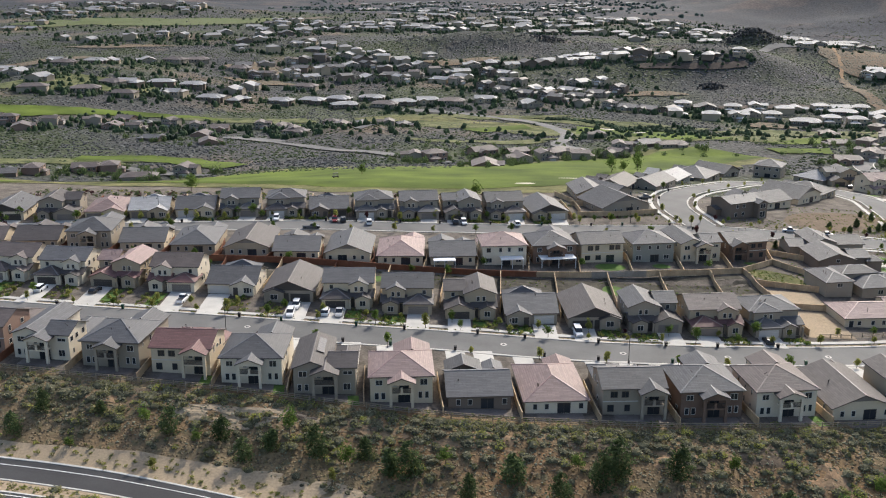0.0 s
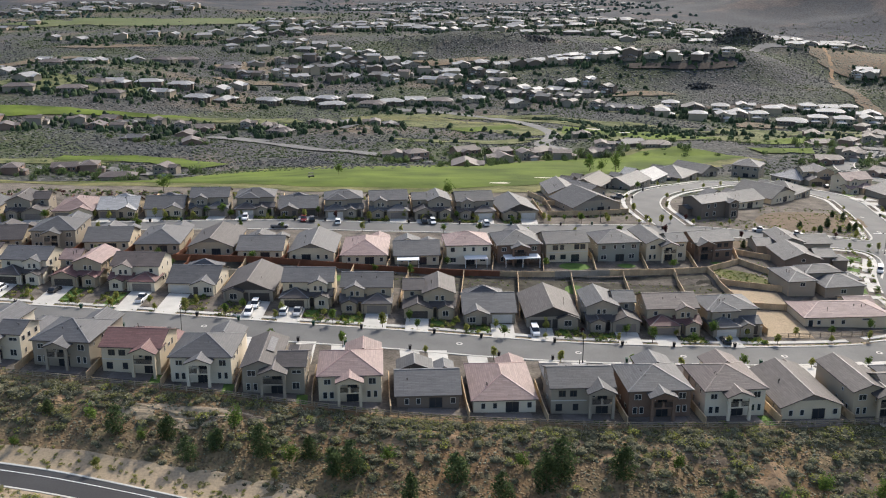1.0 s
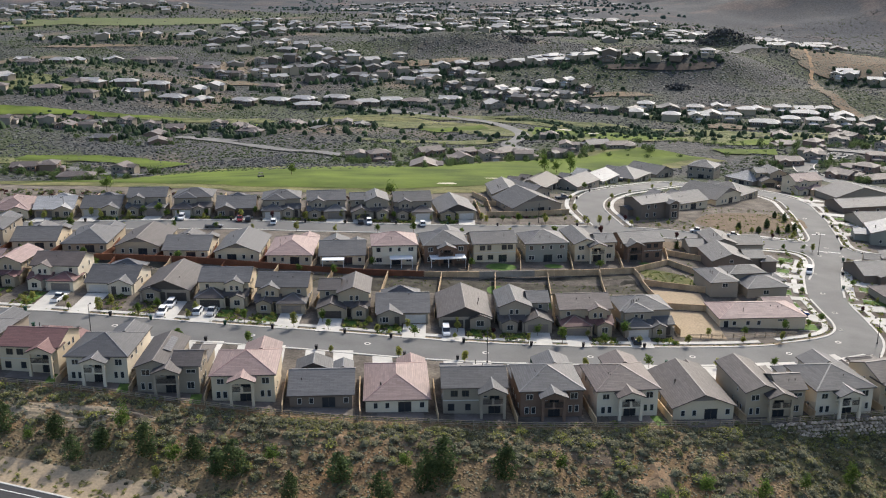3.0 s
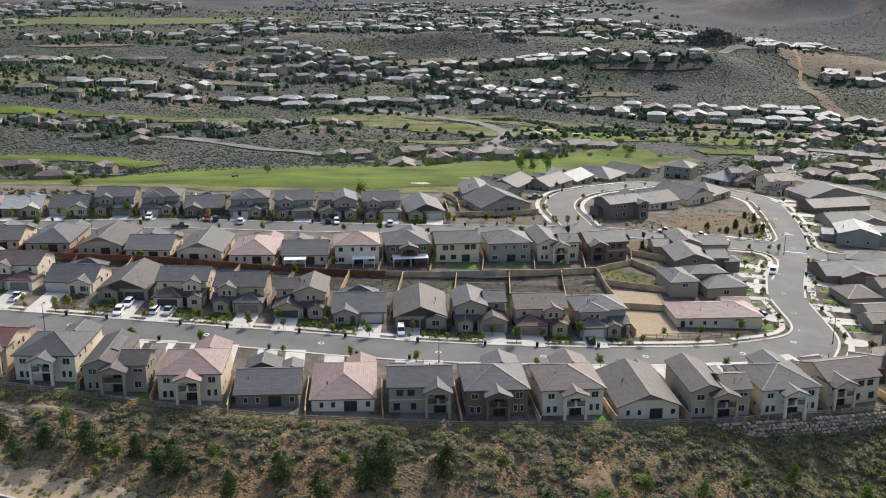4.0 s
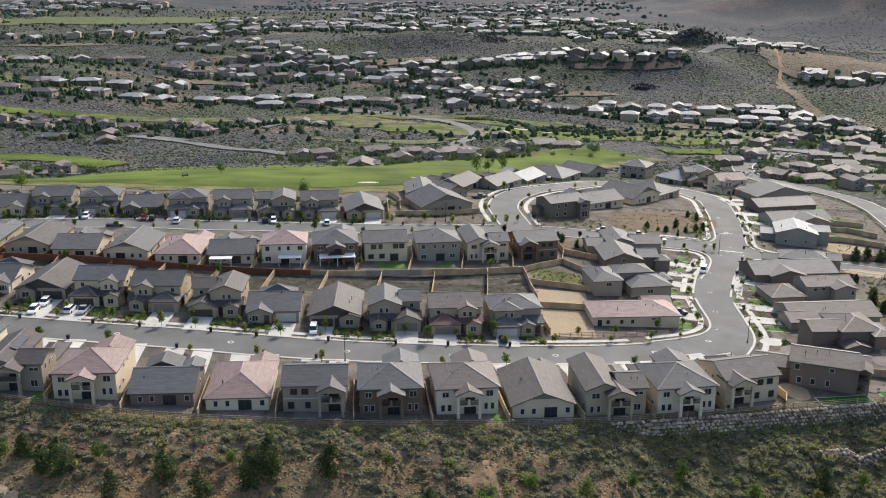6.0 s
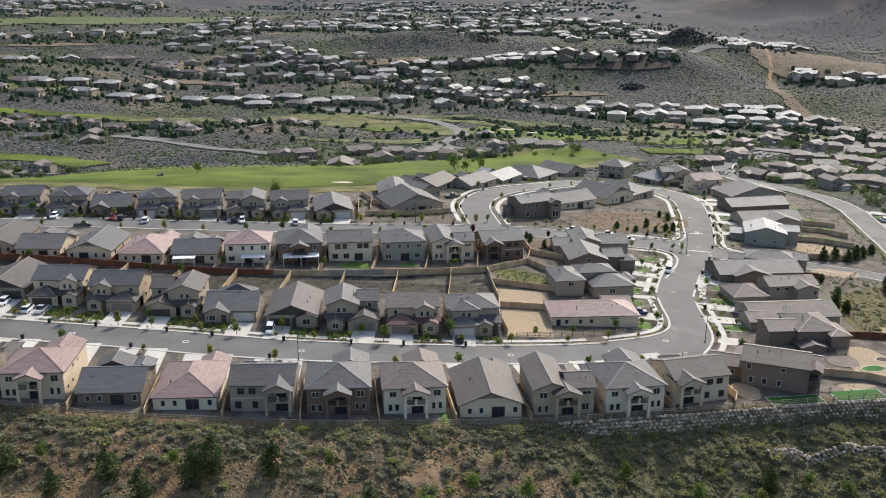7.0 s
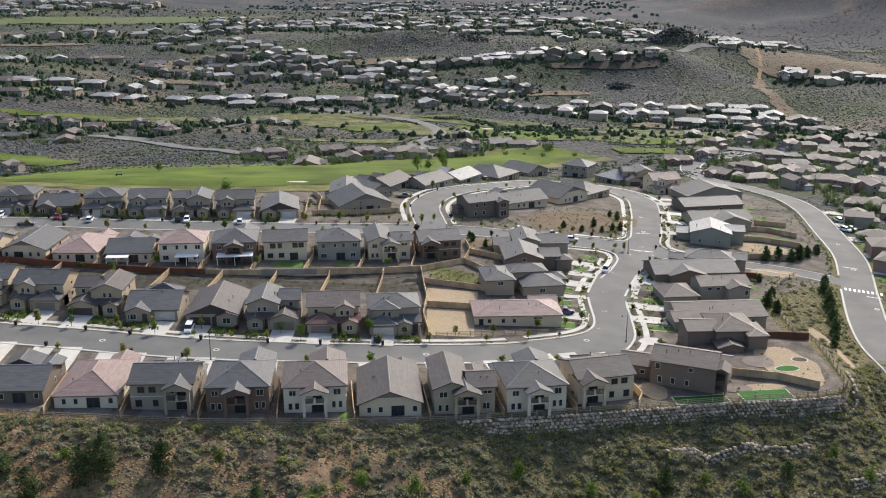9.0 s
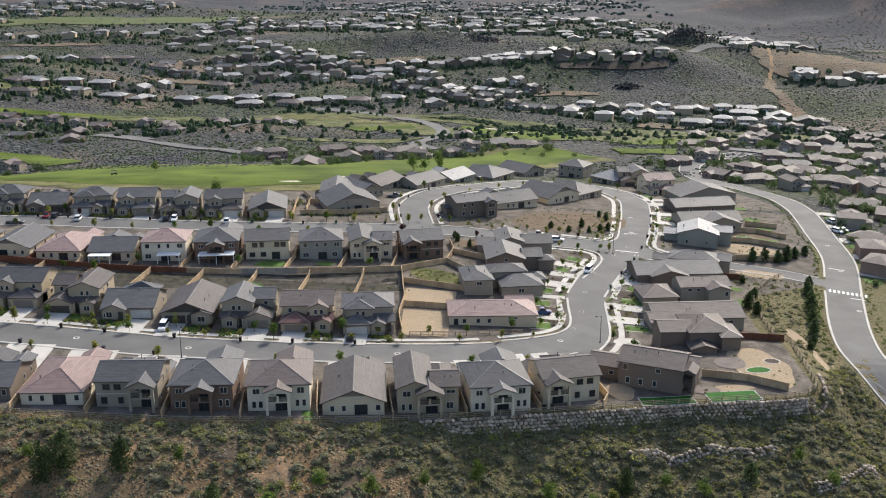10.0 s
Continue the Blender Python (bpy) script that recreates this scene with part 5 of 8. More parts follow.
mixed_house(160.2, 218.5, 4, "brown", "brown", [(-3.0, 7.0, 0, 12.0, 5.6, "hip_y", 0.36), (-9.5, -2.0, 1.5, 9.5, 5.2, "gable_x", 0.33), (-3.5, 2.5, -4.0, 3.0, 2.9, "gable_y", 0.3), (4.0, 8.5, -2.5, 6.0, 5.2, "hip_y", 0.3)], [(7.0, 4, 4.4, 1.4, 1.4, 90), (7.0, 8, 1.5, 2.2, 2.1, 90), (8.5, 1.5, 1.5, 1.2, 1.5, 90)], "two-storey brown stucco house with hipped brown roof", EAST_SIDE, z=-4.0, seed=18)
corner_house = mixed_house(143.6, 193.4, -21, "brown", "brown", [(-6.8, 6.6, 0, 10.0, 5.6, "gable_x", 0.34), (-14.2, -6.8, 2.5, 10.0, 2.9, "gable_x", 0.33), (6.6, 9.0, 4.0, 9.5, 5.3, "gable_x", 0.34), (-9.0, -4.0, 9.0, 14.0, 2.9, "gable_y", 0.33)], [(-5.4, 0, 4.5, 1.1, 1.4, 0), (-2.0, 0, 1.5, 1.0, 1.5, 0), (1.0, 0, 1.5, 0.9, 1.4, 0), (-4.8, 0, 1.5, 1.0, 1.5, 0), (1.6, 0, 4.6, 1.1, 1.0, 0), (-12.0, 2.5, 1.5, 1.1, 1.0, 0), (-9.0, 2.5, 1.5, 1.1, 1.0, 0), (6.6, 2.0, 4.4, 1.3, 1.4, 90), (6.6, 2.0, 1.5, 1.8, 2.0, 90), (9.0, 6.5, 4.3, 1.8, 1.5, 90)], "two-storey dark brown house on the corner lot above the rock wall", EAST_SIDE, z=-1.95, seed=19)

bm = bmesh.new()
box(bm, 6.6, 9.2, -0.2, 4.0, 2.7, 2.95)
part("balcony_floor", bm, DARK_TRIM, corner_house)
for u, v in ((9.05, -0.05), (6.75, -0.05), (9.05, 2.0)):
    bm = bmesh.new()
    box(bm, u - 0.16, u + 0.16, v - 0.16, v + 0.16, -2.0, 5.4)
    part("balcony_post", bm, WALLS["brown"], corner_house)
bm = bmesh.new()
for h in (3.1, 3.5, 3.9):
    box(bm, 6.7, 9.1, -0.2, -0.14, h, h + 0.06)
    box(bm, 9.1, 9.16, -0.2, 4.0, h, h + 0.06)
part("balcony_rail", bm, DARK_TRIM, corner_house)
bm = bmesh.new()
v = [bm.verts.new(p) for p in ((6.3, -0.7, 5.4), (9.7, -0.7, 5.4), (9.7, 4.2, 5.4), (6.3, 4.2, 5.4), (8.0, -0.7, 6.2), (8.0, 4.6, 6.2))]
for q in ((0, 1, 4), (1, 2, 5, 4), (3, 0, 4, 5), (2, 3, 5), (3, 2, 1, 0)):
    bm.faces.new([v[k] for k in q])
part("porch_roof", bm, ROOFS["brown"], corner_house, smooth=False)


# ---- driveways, lawns and yards ----
def slab(name, x, y, turn, u0, v0, u1, v1, half, lift, mat, label, category, thick=0.0):
    """A strip on the land from (u0, v0) to (u1, v1) in the frame of a house."""
    c, s = math.cos(radians(turn)), math.sin(radians(turn))
    a = Vector((x + u0 * c - v0 * s, y + u0 * s + v0 * c))
    b = Vector((x + u1 * c - v1 * s, y + u1 * s + v1 * c))
    n = max(2, int((b - a).length / 1.5))
    line = [a.lerp(b, i / n) for i in range(n + 1)]
    return setting(ribbon(name, line, half, half, lift, mat, max(2, int(half)), thick), label, category)


def to_street(line, x, y):
    """Distance in y from a point to a street's middle."""
    p = min(line, key=lambda q: abs(q.x - x))
    return p.y - y


FRONTS_2 = [(-132.0, 249.0, -8, 1, 1), (-117.2, 244.5, -7, -1, 1), (-102.1, 241.6, -5, -1, 0), (-87.0, 240.6, -5, -1, 1), (-71.4, 238.0, -3, 1, 1), (-55.6, 236.4, -2, -1, 0), (-40.1, 232.2, -1, 1, 0), (-25.0, 228.6, 0, -1, 1), (-10.0, 226.0, 0, 1, 1), (5.8, 223.8, 2, -1, 1), (20.5, 221.6, 3, 1, 1), (35.6, 220.6, 3, -1, 1), (50.3, 219.9, 4, 1, 1), (65.2, 219.5, 5, -1, 0), (80.2, 220.4, 7, -1, 1)]
FRONTS_4 = [(-143.0, 303.0, 4, 1, 0), (-126.6, 304.4, 4, 1, 0), (-111.7, 306.5, 6, -1, 0), (-98.0, 308.7, 6, -1, 0), (-83.5, 311.3, 5, -1, 0), (-69.2, 313.2, 5, 1, 0), (-54.2, 314.6, 5, -1, 1), (-39.7, 315.3, 6, 1, 0), (-24.5, 315.6, 7, -1, 0), (-9.4, 316.0, 7, 1, 0), (5.2, 317.2, 8, -1, 0), (19.8, 319.4, 9, 1, 1), (34.6, 321.6, 10, 1, 0)]
for line, half, fronts in ((ROAD_1, 5.6, FRONTS_2), (ROAD_2, 5.2, FRONTS_4)):
    for x, y, turn, flip, grass in fronts:
        reach = to_street(line, x + 2.9 * flip, y) + half - 0.1
        slab("driveway", x, y, turn, 2.9 * flip, 0.5, 2.9 * flip + math.sin(radians(turn)) * reach, reach, 2.75, 0.16, CONCRETE, "pale concrete driveway", "driveway", 0.03)
        slab("garden_bed", x, y, turn, -2.9 * flip, 0.2, -2.9 * flip, reach + 3.6, 3.0, 0.05, MULCH, "dark mulched front garden bed", "garden")
        if grass:
            slab("lawn", x, y, turn, -2.0 * flip, -0.9, -2.0 * flip, reach + 4.4, 1.7, 0.075, LAWN, "small green front lawn", "lawn")
SOUTH_LOTS = [(-101.0, 195.5, -8), (-85.5, 191.0, -7), (-69.8, 187.8, -6), (-54.6, 185.5, -4), (-39.4, 182.0, 0), (-24.2, 178.6, 2), (-8.8, 176.6, 4), (6.6, 175.6, 4), (21.6, 175.0, 4), (36.8, 175.3, 3), (51.9, 175.0, 5), (67.0, 176.4, 7), (82.0, 176.0, 8), (96.8, 178.3, 8), (111.4, 180.6, 10), (126.2, 186.2, 15)]
for i, (x, y, turn) in enumerate(SOUTH_LOTS):
    reach = to_street(ROAD_1, x, y) - 5.2
    for off in (3.6, -2.6):
        slab("driveway", x, y, turn, off, 15.0, off - math.sin(radians(turn)) * 4, reach, 2.2, 0.1, CONCRETE, "pale concrete driveway before the garage", "driveway", 0.03)
    slab("patio", x, y, turn, 0.6, -0.2, 0.6, -3.4, 4.6, 0.06, PAVER, "brown paved back patio", "patio")
    if i in (3, 4, 5, 11):
        slab("lawn", x, y, turn, 5.6, -0.4, 6.0, -4.6, 1.1, 0.07, LAWN, "strip of green back lawn", "lawn")
for x, y, w, d in ((46.5, 268.5, 4.6, 3.2), (62.0, 271.5, 2.6, 2.0), (92.0, 279.5, 4.0, 1.6), (30.0, 318.0, 1.5, 1.5), (45.0, 250.5, 3.2, 4.0), (59.0, 240.0, 1.5, 5.0), (-20.0, 253.0, 3.0, 2.4), (-64.0, 256.0, 3.2, 2.2)):
    setting(blot("lawn", x, y, w, d, 9, 0.07, LAWN, x, 0.05), "green back lawn behind a wooden fence", "lawn")
# mulch strip with the shadow of the terrace fence put into its colour
setting(ribbon("yard_soil", smooth_line([(-150, 256.5), (-100, 256.5), (-45, 255.8), (7, 252.8), (40, 254), (70, 257.5), (84, 261)], 3.0), 5.6, 7.0, 0.06, SHADED_MULCH, 8, jitter=1.2), "back yard mulch below the terrace, darkened for the fence's shadow", "garden")
# vacant lots and the corner garden
for a, b, half in (((93.4, 222.0), (93.4, 241.0), 6.0), ((93.2, 243.0), (94.0, 256.5), 7.0)):
    line = [Vector(a).lerp(Vector(b), k / 8) for k in range(9)]
    setting(ribbon("bare_ground", line, half, half, 0.09, SAND, 8, jitter=0.35), "bare tan earth of a vacant lot", "ground")
for x, y, rx, ry, turn, mat, words in (
    (94.5, 268.0, 8.6, 5.6, -20, ROUGH_GRASS, "rough green weeds on a terraced lot"),
    (107.0, 303.0, 10.0, 5.0, -6, SOIL, "bare brown earth beside the street"), (140.0, 340.0, 22.0, 13.0, 20, SOIL, "bare brown planted slope inside the loop"), (196.0, 318.0, 11.0, 6.0, -4, SAND, "pale gravel back garden"), (194.0, 290.5, 7.5, 4.0, -8, SAND, "bare tan earth of a fenced lot"),
    (171.0, 207.5, 6.6, 11.0, 8, SAND, "tan gravel of the corner garden"), (137.2, 191.8, 3.0, 4.2, 10, SAND, "tan gravel of the corner garden"), (161.5, 195.0, 5.5, 1.5, 8, SAND, "tan gravel of the corner garden"), (203.0, 336.0, 7.0, 4.0, 0, SOIL, "brown back garden")):
    setting(blot("bare_ground", x, y, rx, ry, turn, 0.09, mat, x * 0.1, 0.1), words, "ground")
for pts, half in (([(140.6, 186.9), (146.4, 187.7), (152.4, 188.9)], 1.75), ([(155.2, 189.9), (160.8, 190.9), (166.6, 191.8)], 2.2)):
    line = smooth_line(pts, 1.5)
    setting(ribbon("lawn_edge", line, half + 0.25, half + 0.25, 0.115, CONCRETE, 6), "pale concrete lawn edging", "edging")
    inner = [line[0].lerp(line[1], 0.2)] + line[1:-1] + [line[-1].lerp(line[-2], 0.2)]
    setting(ribbon("lawn", inner, half, half, 0.145, TURF, 6), "bright green artificial lawn in a back garden", "lawn")
for k in range(11):
    setting(blot("stepping_stone", 165.6 + 0.7 * k, 203.9 - 0.58 * k, 0.34, 0.3, 20 * k, 0.15, CONCRETE, k, 0.1, 6), "pale stepping stone in tan gravel", "paving")
setting(blot("fire_pit_ring", 174.5, 210.4, 2.0, 1.5, 0, 0.135, CONCRETE, 2.0, 0.03), "pale ring round a dark gravel circle", "edging")
setting(blot("fire_pit", 174.5, 210.4, 1.75, 1.27, 0, 0.15, MULCH, 2.0, 0.03), "dark gravel circle in a tan garden", "garden")
for x, y, rx, ry, turn, mat in ((169.9, 205.1, 2.9, 1.5, 12, TURF), (178.5, 234.5, 3.0, 3.6, 0, TURF), (200.0, 333.0, 3.6, 1.8, 0, TURF), (168.5, 282.5, 1.0, 1.0, 0, LAWN)):
    setting(blot("lawn_edge", x, y, rx + 0.28, ry + 0.28, turn, 0.115, CONCRETE, x, 0.08), "pale concrete lawn edging", "edging")
    setting(blot("lawn", x, y, rx, ry, turn, 0.135, mat, x, 0.08), "bright green artificial lawn in a back garden", "lawn")
for x, y, rx, ry, mat in ((164.5, 209.0, 3.6, 3.6, PAVER), (155.5, 193.8, 3.4, 2.2, PAVER)):
    setting(blot("patio", x, y, rx, ry, 0, 0.13, mat, x, 0.05), "garden patio of the corner lot", "patio")
for x, y, rx, ry in ((207, 331, 4.0, 2.2), (210, 347, 4.2, 2.0), (210, 362, 4.0, 2.6), (209, 380, 4.0, 2.8), (181, 262, 2.2, 3.0), (182, 274, 2.4, 1.6)):
    setting(blot("lawn", x, y, rx, ry, 0, 0.12, LAWN, x, 0.12), "green lawn in a fenced back garden", "lawn")
for x, y in ((264, 377), (252, 358), (250, 336), (243, 316), (238, 296)):
    p = min(EAST, key=lambda q: (q - Vector((x, y))).length)
    d = (Vector((x, y)) - p).normalized()
    setting(ribbon("driveway", [p + d * (5.7 + 1.5 * k) for k in range(7)], 3.0, 3.0, 0.15, CONCRETE, 4, 0.03), "pale concrete driveway across the hillside road", "driveway")
    q = p + Vector((d.y, -d.x)) * 7.5 + d * 9.5
    setting(blot("lawn", q.x, q.y, 3.0, 2.6, 0, 0.12, LAWN, x, 0.1), "green front lawn across the hillside road", "lawn")
# lawns, beds and drives on both sides of the winding street
def beside(x, y, half, kind, deep=3.2):
    """A strip square to the street at (x, y): a drive reaches the kerb, lawns and beds lie behind the pavement."""
    at = Vector((x, y))
    p = min(MAIN, key=lambda q: (q - at).length)
    d = (at - p).normalized()
    dist = (at - p).length
    first, mat, lift, words, category = {"driveway": (5.7, CONCRETE, 0.14, "pale concrete driveway", "driveway"), "lawn": (max(9.6, dist - deep), LAWN, 0.085, "bright green front lawn beside the pavement", "lawn"), "strip": (6.2, LAWN, 0.08, "green grass strip between kerb and pavement", "lawn"), "bed": (6.2, MULCH, 0.07, "dark mulched planting bed", "garden")}[kind]
    last = {"strip": 7.6, "driveway": dist + deep + 1}.get(kind, dist + deep)
    a, b = p + d * first, p + d * last
    name = {"strip": "lawn", "bed": "garden_bed"}.get(kind, kind)
    setting(ribbon(name, [a.lerp(b, i / 6) for i in range(7)], half, half, lift, mat, 4, 0.03 if kind == "driveway" else 0.0), words, category)
    if kind == "lawn":
        setting(ribbon("lawn_edge", [a.lerp(b, i / 6) for i in range(7)], half + 0.3, half + 0.3, lift - 0.025, CONCRETE, 4), "pale concrete lawn edging", "edging")


for x, y, half, kind in (
    (123.1, 233.6, 2.2, "lawn"), (125.7, 240.7, 2.7, "driveway"), (124.2, 246.2, 1.6, "bed"), (124.6, 250.6, 2.0, "lawn"), (126.8, 256.0, 1.4, "driveway"), (127.1, 261.2, 2.2, "lawn"), (127.9, 267.6, 2.6, "driveway"), (130.4, 272.2, 1.2, "bed"), (132.3, 276.4, 2.0, "driveway"), (133.5, 281.2, 2.0, "lawn"), (134.4, 286.6, 2.4, "driveway"), (137.6, 293.0, 2.0, "lawn"), (139.0, 299.6, 2.4, "bed"), (123.5, 237.2, 1.0, "bed"),
    (147.4, 235.8, 1.8, "lawn"), (146.0, 241.2, 2.5, "driveway"), (147.2, 246.2, 1.6, "bed"), (148.6, 250.8, 2.4, "driveway"), (149.6, 256.2, 2.0, "lawn"), (150.4, 262.0, 2.6, "bed"), (152.0, 267.5, 1.9, "lawn"), (153.4, 272.5, 2.5, "driveway"), (155.0, 278.0, 2.0, "bed"), (156.2, 283.6, 2.6, "driveway"), (158.2, 289.4, 2.2, "lawn"), (161.5, 296.0, 2.0, "bed"), (173.0, 330.0, 2.4, "driveway"), (174.5, 337.0, 2.0, "lawn"), (176.0, 346.0, 2.6, "driveway"), (177.5, 354.0, 2.0, "lawn"), (179.0, 361.0, 2.6, "driveway"), (180.0, 369.0, 2.0, "bed"), (180.0, 378.0, 2.6, "driveway"), (178.5, 388.0, 2.6, "driveway"), (175.0, 398.0, 2.0, "lawn")):
    beside(x, y, half, kind)
for x, y, half in ((131.0, 257.1, 2.0), (129.0, 247.0, 1.6), (142.2, 259.6, 2.2), (147.6, 273.6, 2.0), (133.6, 268.2, 0.2)):
    beside(x, y, half, "strip")
setting(ribbon("path", smooth_line([(144.9, 257.5), (145.4, 265), (147.6, 273), (151.5, 282), (156.8, 291.1)], 2.0), 0.6, 0.6, 0.15, CONCRETE, 2, 0.03), "pale concrete path winding behind the kerb", "path")
setting(blot("plaza", 143.6, 226.0, 3.6, 2.4, 10, 0.15, CONCRETE, 4.0, 0.06), "pale concrete corner of the pavement", "pavement")
setting(blot("garden_bed", 142.6, 231.2, 2.2, 2.4, 0, 0.09, MULCH, 6.0, 0.1), "dark mulched corner planting bed", "garden")
# road paint
for x, y, turn, w in ((155.0, 306.0, -8, 7.5), (159.5, 328.0, 10, 5.0)):
    slab("stop_line", x, y, turn, -w / 2, 0, w / 2, 0, 0.2, 0.095, PAINT, "white painted stop line", "road marking")
for k in range(9):
    slab("crossing_bar", 216.5, 277.5, -18, -5.2 + 1.25 * k, -1.3, -5.2 + 1.25 * k, 1.3, 0.33, 0.1, PAINT, "white painted crossing bar", "road marking")
slab("stop_line", 216.5, 277.5, -18, 0.4, -4.5, 5.4, -4.5, 0.2, 0.1, PAINT, "white painted stop line", "road marking")
slab("stop_line", 224.0, 301.0, -16, -5.0, 0, -0.4, 0, 0.2, 0.1, PAINT, "white painted stop line", "road marking")


setting(ribbon("bare_ground", smooth_line([(187.5, 243), (189.5, 232), (190.2, 222), (190.0, 212), (188.0, 205)], 2.0), 1.5, 1.5, 0.08, SAND, 4, jitter=1.2), "pale bare earth on the steep eastern slope", "ground")


# ---- fences ----
def board_panel(length, h, mat):
    """Upright boards side by side, as one grooved sheet."""
    bm = bmesh.new()
    n = max(4, int(length / 0.3))
    ring = []
    for i in range(n):
        u = length * i / n
        w = length / n
        ring += [(u, -0.005), (u + 0.02, -0.03), (u + w - 0.02, -0.03)]
    ring += [(length, -0.005), (length, 0.03), (0, 0.03)]
    low = [bm.verts.new((x, y, 0.0)) for x, y in ring]
    high = [bm.verts.new((x, y, h)) for x, y in ring]
    bm.faces.new(low[::-1])
    bm.faces.new(high)
    for i in range(len(ring)):
        j = (i + 1) % len(ring)
        bm.faces.new((low[i], low[j], high[j], high[i]))
    box(bm, 0, length, -0.1, 0.1, h + 0.003, h + 0.06)
    return finish("panel", bm, mat)


FENCE_MESH = {}


def fence(points, h, mat, words, group=""):
    """A board fence: posts and panels that step down with the land."""
    span = 3.0
    key = (round(h, 2), mat.name)
    if key not in FENCE_MESH:
        bm = bmesh.new()
        box(bm, -0.08, 0.08, -0.08, 0.08, -0.3, h + 0.1)
        box(bm, -0.11, 0.11, -0.11, 0.11, h + 0.1, h + 0.15)
        FENCE_MESH[key] = (board_panel(span, h, mat), finish("post", bm, mat))
    panel, post = FENCE_MESH[key]
    root = thing("fence", pose(points[0][0], points[0][1], land(*points[0][:2])), words, "fence", group)
    base = Vector((points[0][0], points[0][1], land(*points[0][:2])))
    for (ax, ay), (bx, by) in zip(points, points[1:]):
        dist = math.hypot(bx - ax, by - ay)
        n = max(1, round(dist / span))
        turn = math.degrees(math.atan2(by - ay, bx - ax))
        for i in range(n):
            x0, y0 = ax + (bx - ax) * i / n, ay + (by - ay) * i / n
            x1, y1 = ax + (bx - ax) * (i + 1) / n, ay + (by - ay) * (i + 1) / n
            z0, z1 = land(x0, y0), land(x1, y1)
            slope = math.degrees(math.atan2(z1 - z0, dist / n))
            at = Vector((x0, y0, z0)) - base
            piece("panel", panel, root, Matrix.Translation(at) @ pose(0, 0, 0, 0, 0, turn) @ pose(0, 0, 0, 0, -slope) @ Matrix.Diagonal((dist / n / span, 1, 1, 1)))
            piece("post", post, root, Matrix.Translation(at) @ pose(0, 0, 0, 0, 0, turn))
    piece("post", post, root, Matrix.Translation(Vector((*points[-1], land(*points[-1]))) - base))
    return root


LOT_FENCES = "fences between the house lots"
for (x, y, turn), (x2, y2, turn2) in zip(SOUTH_LOTS, SOUTH_LOTS[1:]):
    mx, my, a = (x + x2) / 2, (y + y2) / 2, radians((turn + turn2) / 2 + 90)
    edge = lerp_table(CREST, mx) + 1.2
    fence([(mx + math.cos(a) * (edge - my) + 0.3, edge), (mx, my + 1), (mx + math.cos(a) * 12, my + math.sin(a) * 12)], 1.75, WOOD if int(mx) % 3 else RED_WOOD, "brown wooden board fence between back yards", LOT_FENCES)
fence([(132.6, 183.5), (134.0, 187.5), (132.0, 196.0), (130.5, 202.0)], 1.75, WOOD, "tan wooden board fence beside the corner lot", LOT_FENCES)
BACK = [(-150, 262.5), (-100, 262.5), (-60, 262.2), (-45, 261.8), (-15, 260.0), (7, 258.6), (24.6, 258.9), (40, 260), (55.5, 261.4), (70, 264), (84.5, 268.3)]
for i, (p, q) in enumerate(zip(BACK, BACK[1:])):
    mat, words = ((RED_WOOD, "dark red stained board fence on a terrace") if i < 6 else (GREY_WOOD, "weathered grey board fence on a terrace") if i == 7 else (WOOD, "tan wooden board fence on a terrace"))
    fence([p, q], 1.8, mat, words, LOT_FENCES)
for i, ((x, y, turn, f, g), (x2, y2, turn2, f2, g2)) in enumerate(zip(FRONTS_2, FRONTS_2[1:])):
    mx, my = (x + x2) / 2, (y + y2) / 2
    p = min(BACK, key=lambda q: abs(q[0] - mx - 3))
    top = lerp_table(BACK, mx + 1.5)
    fence([(mx, my + 6), (mx + 1.5, top - 0.4)], 1.75, WOOD if i > 6 or i % 2 else RED_WOOD, "brown wooden board fence between back yards", LOT_FENCES)
fence([(88.0, 223.0), (86.5, 234.0), (87.0, 247.0), (85.5, 260.0), (84.5, 268.3)], 1.75, WOOD, "tan wooden board fence along the vacant lots", LOT_FENCES)
ROW_3_X = [(-126.5, 269), (-111, 270), (-96, 270), (-80.7, 269.5), (-65.3, 268), (-50.2, 266), (-35.6, 264.2), (-20.8, 263.4), (-6, 263.5), (8.7, 265.3), (23.3, 267.9), (37.7, 271.1), (52.5, 274.2), (67.5, 277), (82.4, 280.7)]
for i, (x, y) in enumerate(ROW_3_X):
    back = lerp_table(BACK, x - 0.8)
    fence([(x - 0.8, back + 0.4), (x, y + 1), (x - 1.0, y + 11)], 1.75, WOOD if i > 7 else RED_WOOD, "brown wooden board fence between back yards", LOT_FENCES)
for pts in ([(84.5, 268.3), (97.2, 281.5)], [(97.2, 281.5), (99.0, 293.0), (97.5, 303.0)], [(97.2, 281.5), (106.0, 270.0)], [(99.0, 292.0), (109.0, 287.0)], [(85.8, 260.2), (94.0, 259.0), (103.0, 257.0)], [(87.2, 242.0), (101.0, 241.6)]):
    fence(pts, 1.75, WOOD, "tan wooden board fence on the terraced lots", LOT_FENCES)
